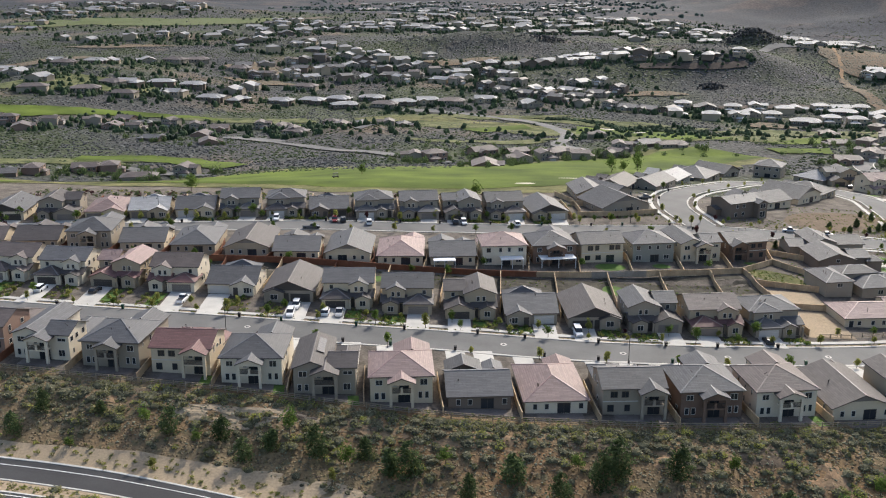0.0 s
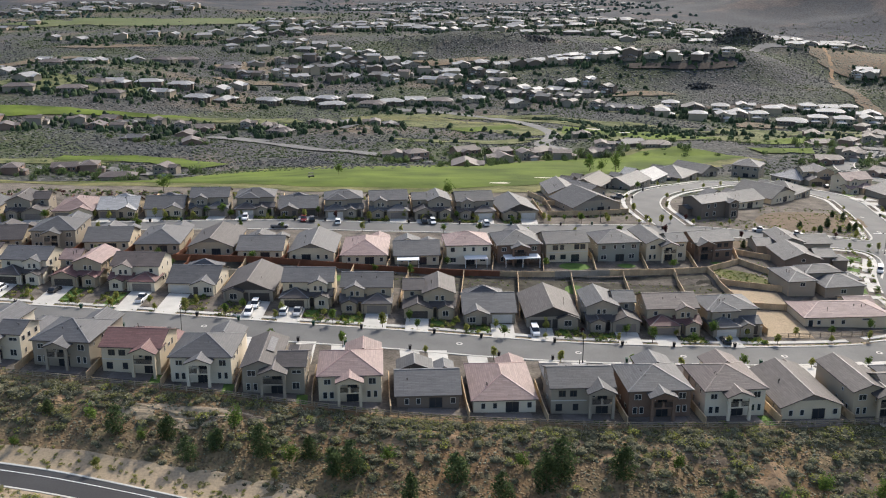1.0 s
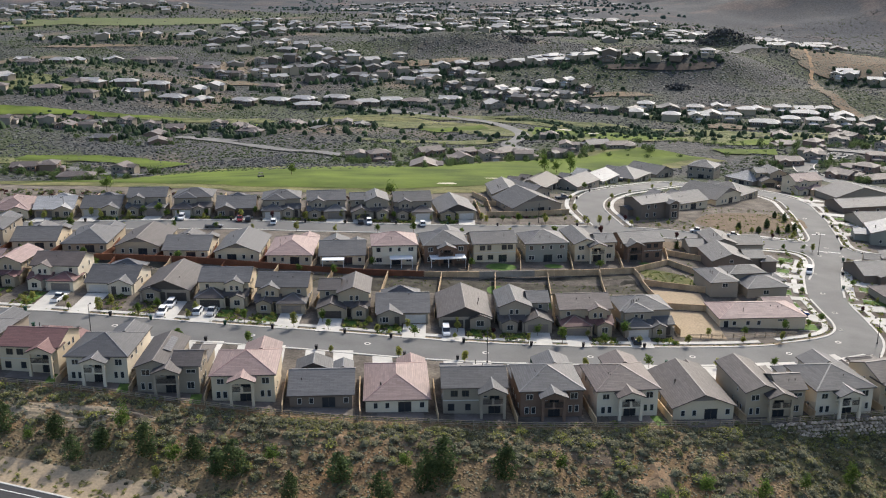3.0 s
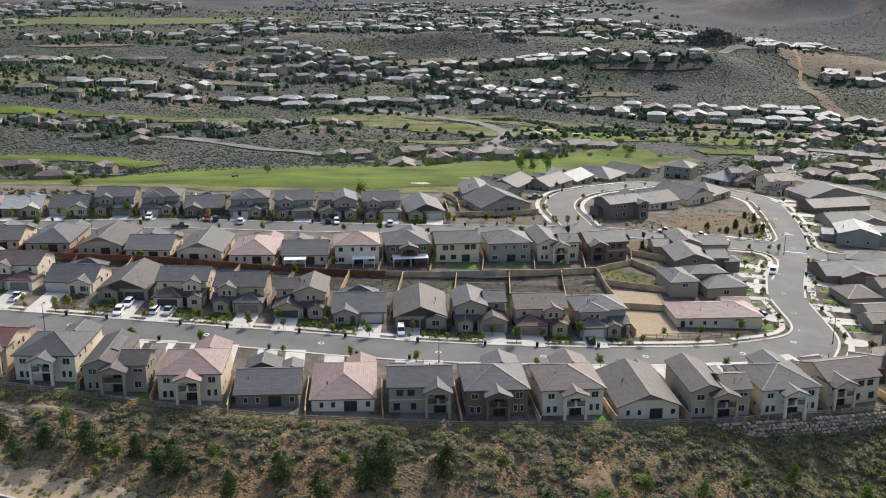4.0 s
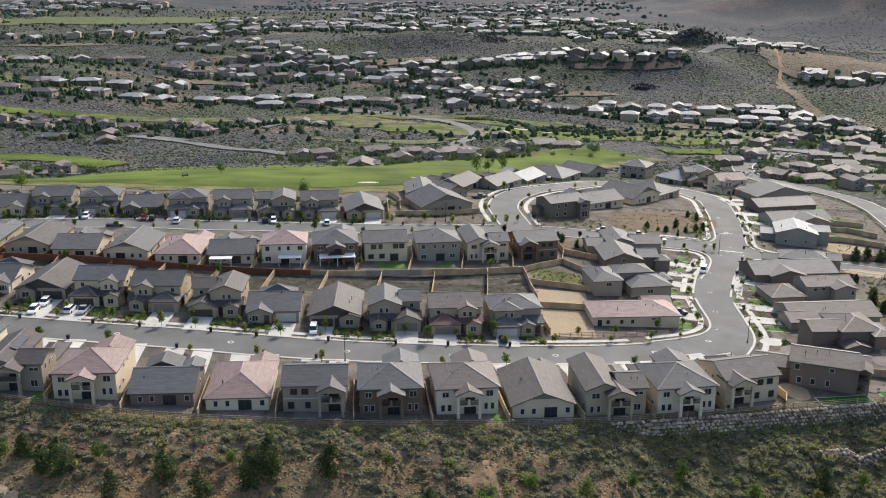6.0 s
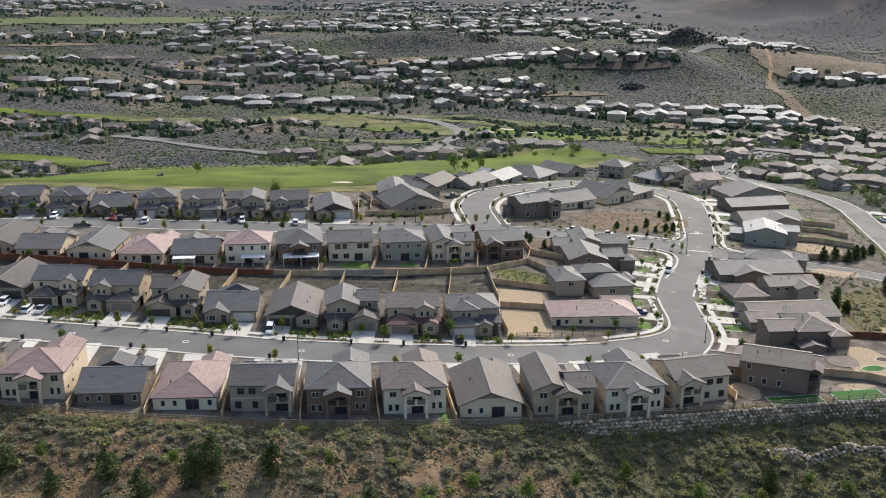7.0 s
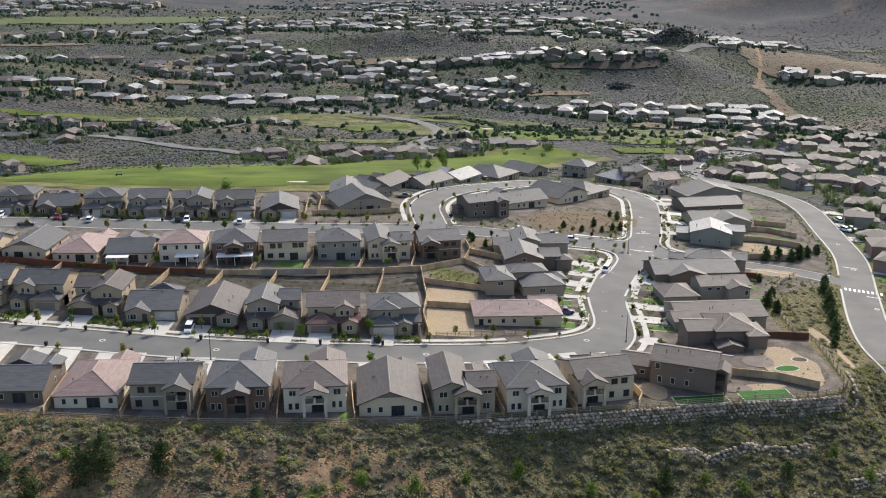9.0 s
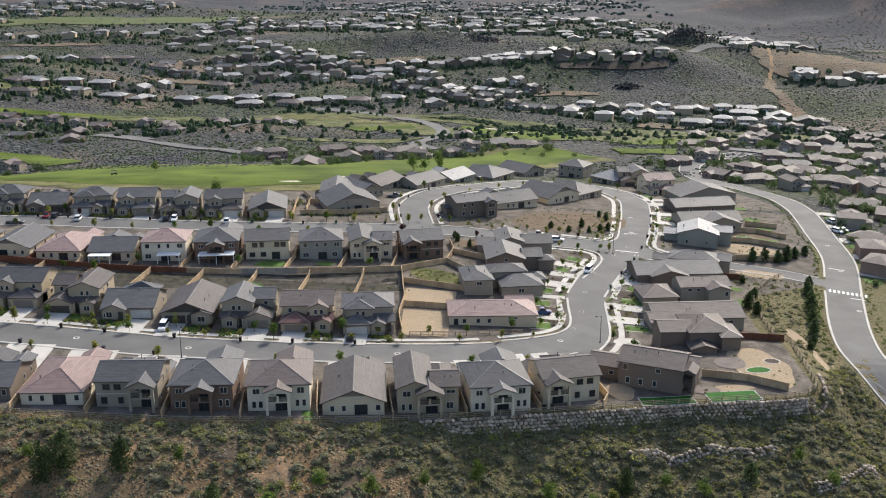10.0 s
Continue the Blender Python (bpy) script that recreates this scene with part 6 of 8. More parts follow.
for pts, mat in (([(167.0, 224.0), (174.0, 225.0), (181.0, 223.5)], RED_WOOD), ([(156.5, 201.0), (166.0, 199.0), (173.5, 194.5)], WOOD), ([(186, 301), (190, 305), (205, 306)], WOOD), ([(187, 326), (200, 327), (212, 322)], WOOD), ([(190, 340), (206, 341), (215, 335)], WOOD), ([(205, 352), (216, 350)], WOOD), ([(178, 284), (186, 283.5)], RED_WOOD), ([(46, 333), (45, 350), (40, 362)], WOOD), ([(44, 345), (58, 346.5)], WOOD), ([(44.5, 328.5), (60, 332), (74, 338)], WOOD), ([(27.3, 322), (26, 345)], WOOD), ([(42.5, 324), (40.5, 348)], WOOD)):
    fence(pts, 1.75, mat, "wooden board fence round a back garden", LOT_FENCES)
for (x, y, turn, f, g), (x2, y2, t2, f2, g2) in zip(FRONTS_4[:-2], FRONTS_4[1:-1]):
    mx, my = (x + x2) / 2, (y + y2) / 2
    fence([(mx, my + 5), (mx - 0.8, my + 15), (mx - 1.8, my + 28)], 1.7, RED_WOOD if int(mx) % 2 else WOOD, "brown wooden board fence between back yards", LOT_FENCES)


def rail_fence(points, words):
    """Posts with three round rails, following the land."""
    line = smooth_line(points, 2.9)
    root = thing("rail_fence", pose(line[0].x, line[0].y, land(*line[0])), words, "fence")
    base = Vector((line[0].x, line[0].y, land(*line[0])))
    bm = bmesh.new()
    box(bm, -0.09, 0.09, -0.09, 0.09, -0.4, 1.25)
    post = finish("post", bm, RAIL_WOOD)
    bm = bmesh.new()
    bmesh.ops.create_cone(bm, cap_ends=True, segments=6, radius1=0.075, radius2=0.06, depth=1.0, matrix=pose(0.5, 0, 0, 0, 90, 0))
    rail = finish("rail", bm, RAIL_WOOD)
    for p, q in zip(line, line[1:]):
        a, b = Vector((p.x, p.y, land(*p))), Vector((q.x, q.y, land(*q)))
        piece("post", post, root, Matrix.Translation(a - base))
        d = b - a
        for h in (0.35, 0.75, 1.12):
            turn = d.to_track_quat("X", "Z").to_matrix().to_4x4()
            piece("rail", rail, root, Matrix.Translation(a - base + Vector((0, 0, h))) @ turn @ Matrix.Diagonal((d.length, 1, 1, 1)))
    return root


CREST_LINE = [(-120, 192.6), (-91, 185.6), (-61, 180.2), (-44, 178.0), (-21, 174.1), (1, 171.1), (23, 170.3), (52, 170.1), (90, 174.1), (117, 180.1), (151, 187.1), (174, 191.6), (180.5, 197)]
rail_fence(CREST_LINE, "weathered wooden split-rail fence along the crest")
rail_fence([(180.5, 197), (182.0, 212), (183.2, 232), (183.5, 250), (186, 268), (195, 284), (201, 291)], "weathered wooden split-rail fence along the eastern slope")
rail_fence([(90.0, 221.5), (104, 224.2), (118, 227.5)], "pale split-rail fence beside the pavement")

# ---- rock retaining wall ----
rock_wall = thing("retaining_wall", pose(92, lerp_table(CREST, 92), ground(92, lerp_table(CREST, 92))), "dry-laid wall of tan and brown boulders", "retaining wall", kind="structure")
rock_base = Vector((92, lerp_table(CREST, 92), ground(92, lerp_table(CREST, 92))))
STONES = []
for k in range(9):
    rnd = random.Random(900 + k)
    bm = bmesh.new()
    bmesh.ops.create_icosphere(bm, subdivisions=1, radius=0.5)
    for v in bm.verts:
        v.co *= 1 + rnd.uniform(-0.16, 0.12)
        v.co = Vector((max(-0.46, min(0.46, v.co.x)), max(-0.3, min(0.3, v.co.y)), max(-0.4, min(0.4, v.co.z))))
    STONES.append(finish("stone", bm, STONE))


def rock_face(owner, base, line, top_of, foot_of, seed, keep, x0, x1):
    """Courses of boulders against a bank, each set in the gap of the course below."""
    rnd = random.Random(seed)
    verts, faces, count = [], [], 0
    for i, p in enumerate(line[:-1]):
        d = (line[i + 1] - p).normalized()
        face_turn = math.degrees(math.atan2(d.y, d.x))
        foot, top = foot_of(p, d), top_of(p, d)
        rows = max(1, round((top - foot) / 0.7))
        for k in range(rows + 1):
            lean = 1.0 - 0.85 * k / max(1, rows)
            slide = 0.42 * (k % 2) + rnd.uniform(-0.1, 0.1)
            at = Vector((p.x + d.y * lean + d.x * slide, p.y - d.x * lean + d.y * slide, foot + 0.1 + (top - foot) * k / max(1, rows) + rnd.uniform(-0.08, 0.08)))
            wide = rnd.uniform(0.8, 1.16)
            m = Matrix.Translation(at - base) @ pose(0, 0, 0, rnd.uniform(-12, 12), rnd.uniform(-28, 28), face_turn + rnd.uniform(-14, 14)) @ Matrix.Diagonal((wide, rnd.uniform(0.9, 1.3), rnd.uniform(0.75, 1.08), 1))
            mesh = rnd.choice(STONES)
            if count < keep and x0 < p.x < x1:
                piece("stone", mesh, owner, m)
                count += 1
            else:
                start = len(verts)
                verts += [m @ v.co for v in mesh.vertices]
                faces += [[start + j for j in f.vertices] for f in mesh.polygons]
    if verts:
        rest = bpy.data.meshes.new("stones")
        rest.from_pydata(verts, [], faces)
        rest.materials.append(STONE)
        rest_ob = new("stones", rest)
        rest_ob.parent = owner
        tagged(rest_ob, kind="stuff")


rock_face(rock_wall, rock_base, smooth_line([(95, 174.4), (117, 179.2), (151, 186.2), (176, 190.7), (181.5, 196.0), (183.5, 206.0)], 0.84), lambda p, d: ground(p.x - d.y * 0.6, p.y + d.x * 0.6) - 0.1, lambda p, d: ground(p.x + d.y * 2.0, p.y - d.x * 2.0), 77, 300, 122, 178)
for pts, seed in (([(137.0, 174.2), (149.0, 175.6), (161.5, 178.2), (167.5, 178.6)], 78), ([(172.5, 170.6), (178.0, 172.6), (184.0, 176.2), (188.0, 180.0)], 79)):
    at = Vector((*pts[0], land(*pts[0])))
    lower_wall = thing("retaining_wall", pose(*at), "low dry-laid wall of brown boulders across the slope", "retaining wall", kind="structure")
    rock_face(lower_wall, at, smooth_line(pts, 0.84), lambda p, d: land(p.x, p.y) + 0.75, lambda p, d: land(p.x + d.y, p.y - d.x) - 0.1, seed, 90, 0, 300)


# ---- golf course, far roads and open country ----
def setting_ribbon(name, pts, half, lift, mat, words, category, step=8, across=6, jitter=0.0):
    return setting(ribbon(name, smooth_line(pts, step), half, half, lift, mat, across, jitter=jitter), words, category)


FAIR_1 = [(-230, 425), (-180, 420), (-120, 420), (-60, 428), (0, 430), (50, 462), (95, 505), (140, 545), (160, 560)]
fair_half = lambda s: 26 + 34 * ramp(s, 0.05, 0.45) - 34 * ramp(s, 0.55, 0.95)  # noqa: E731
DRY = soil_material("dry_hillside", ((0.17, 0.125, 0.085), (0.2, 0.128, 0.075), (0.19, 0.15, 0.105), (0.11, 0.085, 0.062)), ((0.1, 0.094, 0.07), (0.09, 0.09, 0.062)), 0.5, 0.6, 0.8, (), (3.4, (0.05, 0.052, 0.04), (0.12, 0.118, 0.09), 0.55))
FIELD = soil_material("field_grass", ((0.085, 0.105, 0.04), (0.1, 0.11, 0.045), (0.12, 0.115, 0.06), (0.07, 0.085, 0.035)), ((0.065, 0.09, 0.03), (0.075, 0.1, 0.035)), 0.5, 0.5, 0.7)
setting(ribbon("rough", smooth_line(FAIR_1, 6), lambda s: fair_half(s) + 9, lambda s: fair_half(s) + 12, 0.18, ROUGH_GRASS, 26, jitter=6.0), "rough tawny grass beside the fairway", "grass")
setting(ribbon("fairway", smooth_line(FAIR_1, 6), fair_half, fair_half, 0.3, FAIRWAY, 26, jitter=4.0), "bright green mown golf fairway", "fairway")
FAIR_2 = [(-420, 690), (-323, 684), (-278, 697), (-241, 712), (-196, 731), (-170, 735)]
setting(ribbon("fairway", smooth_line(FAIR_2, 8), lambda s: 22 - 19 * ramp(s, 0.3, 1), lambda s: 20 - 16 * ramp(s, 0.3, 1), 0.6, FAIRWAY, 12, jitter=3.0), "bright green mown golf fairway", "fairway")
for pts, half, mat in (([(92, 712), (118, 705), (146, 660), (166, 622)], 22, FAIRWAY), ([(-75, 770), (-20, 778), (30, 750), (62, 715)], 15, ROUGH_GRASS), ([(14, 705), (36, 722), (58, 728)], 13, FAIRWAY), ([(-140, 700), (-110, 718), (-85, 735)], 9, FAIRWAY), ([(200, 600), (228, 612), (250, 640)], 11, FAIRWAY), ([(-210, 540), (-160, 545), (-115, 512)], 12, FAIRWAY), ([(186, 560), (205, 563), (220, 560)], 9, FAIRWAY)):
    setting_ribbon("fairway", pts, half, 0.65 if mat is FAIRWAY else 0.45, mat, "green golf grass on the valley floor" if mat is FAIRWAY else "rough tawny grass on the valley floor", "grass", 6, 12, 5.0)
for x, y, rx, ry, turn in ((30.5, 385.5, 4.5, 1.8, 10), (51, 409.5, 4.2, 1.8, 5), (117, 727, 6, 4, -20), (131, 674, 4, 5, 0), (128, 730, 5, 4, 0)):
    setting(blot("bunker", x, y, rx, ry, turn, 0.85 if y > 500 else 0.45, BUNKER, x, 0.25), "pale sand bunker on the fairway", "bunker")
for pts, half in (([(-150, 646), (-133, 640), (-96, 615), (-65, 594.5), (-25, 565), (-12, 548), (0, 530)], 4.5), ([(-40, 834), (-15, 827), (14, 813), (44, 789), (73, 731), (82, 690), (76, 640), (68, 610), (80, 585)], 5.0), ([(-64, 671), (-52, 697), (-39, 742)], 3.0), ([(255, 576), (288, 566), (321, 600), (342, 645)], 6.0), ([(296, 1012), (322, 1060), (352, 1098), (372, 1106), (384, 1112)], 4.5), ([(-205, 500), (-175, 508), (-150, 492), (-120, 478)], 4.0)):
    setting_ribbon("road", pts, half, 0.7, ASPHALT, "grey asphalt road far off in the valley", "road", 7, 4)
setting_ribbon("cul_de_sac", [(-146, 645), (-128, 636), (-112, 627)], 10, 0.75, ASPHALT, "grey asphalt turning circle far off", "road", 6, 4)
setting(ribbon("trail", smooth_line([(352, 770), (370, 815), (382, 860), (384, 905), (381, 940), (396, 985), (408, 1036)], 7), lambda s: 20 - 15 * ramp(s, 0.0, 0.55), lambda s: 20 - 15 * ramp(s, 0.0, 0.55), 0.8, DRY, 10, jitter=6.0), "bare orange-brown dirt track up the far hillside", "track")
for x, y, rx, ry, turn in ((468, 1072, 66, 40, -25), (440, 1108, 34, 26, 0), (520, 1030, 40, 24, -10), (-350, 1090, 60, 14, -8), (-194, 985, 26, 34, 10), (10, 1050, 40, 12, 10), (185, 905, 26, 10, 0), (242, 745, 16, 12, -30), (-420, 990, 60, 18, 0), (-180, 930, 36, 10, 8)):
    setting(blot("dry_ground", x, y, rx, ry, turn, 0.9, DRY, x * 0.1, 0.35, 20), "bare tan and orange earth with thin scrub on the far hills", "ground")
for x, y, rx, ry, turn in ((-420, 1475, 140, 105, -10), (-300, 1520, 60, 60, 0), (-560, 1440, 60, 50, 0)):
    setting(blot("green_field", x, y, rx, ry, turn, 1.0, FIELD, x * 0.1, 0.3, 20), "dull green grass over a far hilltop", "grass")
setting_ribbon("embankment", [(230, 842), (270, 846), (320, 846), (345, 850)], 7.0, 1.0, MULCH, "dark rock-faced bank behind the far houses", "bank", 8, 4, 2.0)
setting_ribbon("embankment", [(185, 989), (225, 979), (262, 977), (292, 984)], 5.0, 1.0, MULCH, "dark rock-faced bank under the hilltop houses", "bank", 8, 4, 2.0)

for x, y, rx, ry, turn in ((148, 712, 36, 20, 12), (135, 645, 55, 26, -10), (70, 700, 40, 22, 0), (-20, 740, 50, 20, 0), (240, 690, 60, 25, -10), (-300, 800, 70, 40, 0), (20, 800, 60, 14, 0), (-150, 740, 50, 14, 20), (-230, 520, 60, 16, 10), (180, 640, 60, 24, -8), (300, 655, 50, 18, 12), (30, 640, 46, 16, 8), (260, 700, 40, 15, 0), (110, 760, 70, 16, -25), (200, 800, 60, 12, -20)):
    setting(blot("brush_ground", x, y, rx, ry, turn, 0.5, BRUSH_GROUND, x, 0.35), "green brushy hollow in the valley", "ground")

setting_ribbon("trail", [(408, 1036), (420, 1075), (427, 1113), (432, 1140)], 1.6, 1.0, TRAIL, "narrow tan dirt track up the far hillside", "track", 7, 4, 2.5)
# ---- houses across the valley ----
FAR = "houses across the valley"


bm = bmesh.new()
box(bm, -0.8, 0.8, -0.05, 0.05, -0.8, 0.8)
box(bm, -0.66, 0.66, -0.07, -0.03, -0.66, 0.66, 1)
FAR_WINDOW = finish("window", bm, [TRIM, GLASS])


def village_house(kind, wall, roof):
    """A smaller-scale build for distant houses: stepped masses, a garage, a few windows."""
    two = kind in ("tall_cross", "tall_hip")
    b = Build(pose(0, 0, -500), f"{'two' if two else 'single'}-storey {WALL_WORDS[wall]} house with {ROOF_WORDS[roof]} roof in the valley", wall, roof, FAR)
    if kind == "tall_cross":
        b.mass(-6.5, 3, 0, 13, 5.6, "gable_y", 0.36, z0=-3)
        b.mass(3, 8.5, 2, 10, 5.3, "gable_x", 0.36, z0=-3)
        b.mass(-2, 5, -3.5, 4, 2.9, "hip_y", 0.36, z0=-3)
        spots = ((-4.2, 0, 4.4), (-1.4, 0, 4.4), (5.8, 2, 4.3), (-4.4, 0, 1.5), (6.2, 2, 1.5))
        garage_door(b.root, 1.5, -3.52, 4.8, DOOR_PALE)
    elif kind == "tall_hip":
        b.mass(-7, 7, 0, 11, 5.6, "hip_x", 0.36, z0=-3)
        b.mass(-6, 1, -4, 4, 2.9, "hip_y", 0.36, z0=-3)
        spots = ((-4.5, 0, 4.4), (0, 0, 4.4), (4.5, 0, 4.4), (3.2, 0, 1.5), (5.6, 0, 1.5))
        garage_door(b.root, -2.5, -4.02, 4.8, DOOR_TAUPE)
    elif kind == "long_hip":
        b.mass(-11, 11, 0, 11, 3.0, "hip_x", 0.36, 0.8, z0=-3)
        b.mass(2, 9, -4, 4, 2.9, "hip_y", 0.36, 0.7, z0=-3)
        spots = ((-8.5, 0, 1.6), (-5.5, 0, 1.6), (-2.5, 0, 1.4), (5.5, -4, 1.5))
    elif kind == "gable":
        b.mass(-7.5, 7.5, 0, 16, 3.0, "gable_y", 0.34, 0.6, z0=-3)
        b.mass(-11, -7.5, 3, 12, 2.8, "gable_x", 0.34, z0=-3)
        spots = ((-4.5, 0, 1.6), (4.8, 0, 1.6), (0, 0, 4.2))
        garage_door(b.root, 0.5, -0.02, 4.8, DOOR_TAUPE)
    else:
        b.mass(-9, 7, 0, 12, 3.0, "gable_x", 0.36, 0.6, z0=-3)
        b.mass(-7, 0, -3.5, 6, 2.9, "gable_y", 0.38, 0.5, z0=-3)
        b.mass(4, 10, 3, 14, 2.9, "hip_y", 0.36, z0=-3)
        spots = ((2.5, 0, 1.5), (5.4, 0, 1.5), (-3.5, -3.5, 1.5))
    for u, v, zz in spots:
        piece("window", FAR_WINDOW, b.root, pose(u, v, zz))
    b.caps = None
    return b.done()


KINDS = [village_house(k, w, r) for k, w, r in (
    ("tall_cross", "taupe", "brown"), ("tall_cross", "brown", "slate"), ("tall_hip", "tan", "pale"), ("tall_hip", "rust", "brown"), ("long_hip", "brown", "pale"), ("long_hip", "taupe", "brown"),
    ("gable", "taupe", "pale"), ("gable", "rust", "brown"), ("gable", "brown", "grey"), ("side", "tan", "pale"), ("side", "rust", "brown"), ("side", "brown", "grey"), ("tall_cross", "tan", "pale"), ("side", "taupe", "slate"))]


def plainer(src):
    """The same house for the farthest rows, with its windows worked into the walls."""
    ob = copy_thing(src, pose(0, 0, -500))
    shell, verts, faces, mats = None, [], [], []
    for o in list(ob.children):
        kind = o.name.split(".")[0]
        if kind in ("wall", "window"):
            start = len(verts)
            verts += [tuple(o.matrix_basis @ v.co) for v in o.data.vertices]
            for f in o.data.polygons:
                faces.append([start + j for j in f.vertices])
                mats.append(0 if kind == "wall" else 1 + f.material_index)
            if kind == "wall":
                shell = o
            else:
                bpy.data.objects.remove(o)
    mesh = bpy.data.meshes.new("wall")
    mesh.from_pydata(verts, [], faces)
    for mat in (shell.data.materials[0], TRIM, GLASS):
        mesh.materials.append(mat)
    mesh.polygons.foreach_set("material_index", mats)
    shell.data = mesh
    shell.matrix_basis = Matrix.Identity(4)
    return ob


KINDS += [plainer(k) for k in KINDS]
# BRIGHT and LONG: mostly roofs with the sun's glare in their colour
WARM, MIXED, BRIGHT, LONG = (0, 3, 7, 10, 5, 0, 11), (0, 1, 2, 6, 8, 9, 11, 12, 13), (2, 4, 6, 9, 12, 2, 9, 8), (4, 5, 4, 9, 6)
used = set()


def village(spots, choice, turn, spread, seed):
    """Houses on the given spots, facing roughly one way."""
    rnd = random.Random(seed)
    for x, y in spots:
        k = rnd.choice(choice)
        if y > 730:
            k += len(KINDS) // 2
        m = pose(x, y + 3, land(x, y + 5) + 0.3, 0, 0, turn + rnd.uniform(-spread, spread) + rnd.choice((0, 0, 0, 180, 90))) @ Matrix.Scale(0.88 if choice is WARM else 1.0, 4)
        if k in used:
            copy_thing(KINDS[k], m)
        else:
            used.add(k)
            KINDS[k].matrix_basis = m
        HOUSE_SPOTS.append((x, y))


HOUSE_SPOTS = []


def far_village(spots, choice, seed):
    """Houses beyond telling apart: one mesh of walls and roofs."""
    rnd = random.Random(seed)
    verts, faces, mats, slot = [], [], [], {}
    for x, y in spots:
        src = KINDS[rnd.choice(choice)]
        m = pose(x, y + 3, land(x, y + 5) + 0.3, 0, 0, rnd.uniform(-30, 30) + rnd.choice((0, 0, 180, 90)))
        for o in src.children:
            if o.name.split(".")[0] in ("wall", "roof", "window"):
                start = len(verts)
                verts += [m @ o.matrix_basis @ v.co for v in o.data.vertices]
                for f in o.data.polygons:
                    faces.append([start + k for k in f.vertices])
                    mats.append(slot.setdefault(o.data.materials[f.material_index], len(slot)))
        HOUSE_SPOTS.append((x, y))
    mesh = bpy.data.meshes.new("far_houses")
    mesh.from_pydata([tuple(v) for v in verts], [], faces)
    for mat in slot:
        mesh.materials.append(mat)
    mesh.polygons.foreach_set("material_index", mats)
    tagged(new("far_houses", mesh), "pale-roofed houses scattered over the far hills", "house", kind="stuff")


village([(-7, 539), (18, 497), (22, 567), (35, 519), (42, 566), (55, 533), (66, 561), (78, 538), (90, 549), (97, 646), (101, 568), (118, 594), (134, 577), (-22, 553)], WARM, 20, 25, 1)
village([(-213, 667), (-198, 679), (-176, 673), (-156, 684), (-135, 694), (-104, 673), (-77, 694), (-63, 722), (-189, 621), (-152, 606), (-107, 662), (-88, 708), (-225, 690), (-118, 700), (-48, 735), (-30, 722), (-60, 700), (-166, 655)], WARM, 0, 20, 2)
village([(-295, 646), (-279, 632), (-262, 650), (-244, 664), (-228, 648), (-209, 657), (-310, 655), (-205, 480), (-188, 492), (-172, 497), (-134, 479), (-220, 470), (-155, 478)], WARM, 0, 20, 3)
village([(-257, 774), (-228, 795), (-198, 803), (-174, 820), (-146, 831), (-121, 847), (-89, 833), (-57, 838), (-40, 849), (-20, 855), (1, 851), (73, 840), (-223, 846), (-190, 866), (-183, 899), (-136, 910), (-265, 820), (-246, 840), (-100, 862), (-70, 868), (30, 862)], LONG, 5, 25, 4)
village([(-375, 842), (-330, 802), (-346, 882), (-325, 900), (-310, 918), (-280, 804), (-268, 822), (-284, 762), (-322, 758), (-272, 969), (-252, 986), (-209, 969), (-290, 950), (-400, 870), (-420, 930), (-385, 960)], LONG, 5, 25, 5)
village([(-189, 950), (-172, 962), (-154, 972), (-134, 961), (-132, 994), (-116, 1006), (-100, 1018), (-83, 1019), (-66, 1006), (-47, 1013), (-28, 1022), (-98, 963), (-77, 968), (-45, 957), (-184, 1012), (-165, 1026), (-149, 1042), (-130, 1045), (-113, 1060), (-97, 1050), (-64, 1049), (-46, 1045), (-80, 1048), (-12, 1003), (-199, 992), (-60, 985), (-30, 985), (-150, 1005)], MIXED, 10, 30, 6)
village([(-7, 968), (9, 949), (29, 926), (46, 913), (66, 893), (83, 876), (99, 861), (116, 848), (134, 834), (149, 824), (163, 815), (176, 804), (33, 986), (50, 984), (70, 957), (52, 952), (90, 903), (106, 912), (119, 949), (131, 896), (140, 945), (152, 910), (15, 975), (-2, 990), (112, 880), (82, 925)], MIXED, -38, 12, 7)
village([(8, 999), (24, 1017), (47, 1030), (65, 1020), (77, 1035), (91, 1035), (104, 1037), (116, 1038), (129, 1040), (142, 1038), (158, 1032), (146, 1017), (169, 1025), (129, 1022)], BRIGHT, 20, 20, 8)
village([(189, 999), (213, 994), (237, 990), (262, 990), (288, 996), (195, 1022), (178, 1030)], BRIGHT, -20, 8, 9)
village([(187, 790), (207, 777), (226, 766), (252, 764), (273, 749), (294, 752), (310, 742), (328, 736), (196, 829), (217, 827), (237, 823), (258, 823), (275, 812), (295, 822), (311, 820), (337, 842), (354, 846), (324, 806), (243, 790), (346, 780), (358, 750)], BRIGHT, -8, 10, 10)
village([(234, 596), (255, 644), (252, 577), (212, 511), (229, 525), (272, 602), (245, 507), (283, 622), (259, 489), (290, 580), (308, 593), (326, 621), (362, 710), (354, 637), (337, 570), (241, 459), (257, 471), (272, 494), (278, 474), (293, 496), (254, 440), (272, 440), (268, 401), (222, 470), (276, 514), (363, 740), (300, 545), (296, 520), (238, 545), (270, 535), (318, 572), (342, 600), (370, 660), (346, 680), (300, 640), (310, 700), (336, 715), (240, 485), (286, 430), (310, 530)], WARM, -20, 40, 11)
village([(306, 470), (324, 550), (316, 505), (264, 377), (252, 358), (250, 336), (243, 316), (238, 296), (293, 448), (290, 415), (285, 385), (340, 520), (345, 480), (318, 440)], WARM, 60, 20, 12)
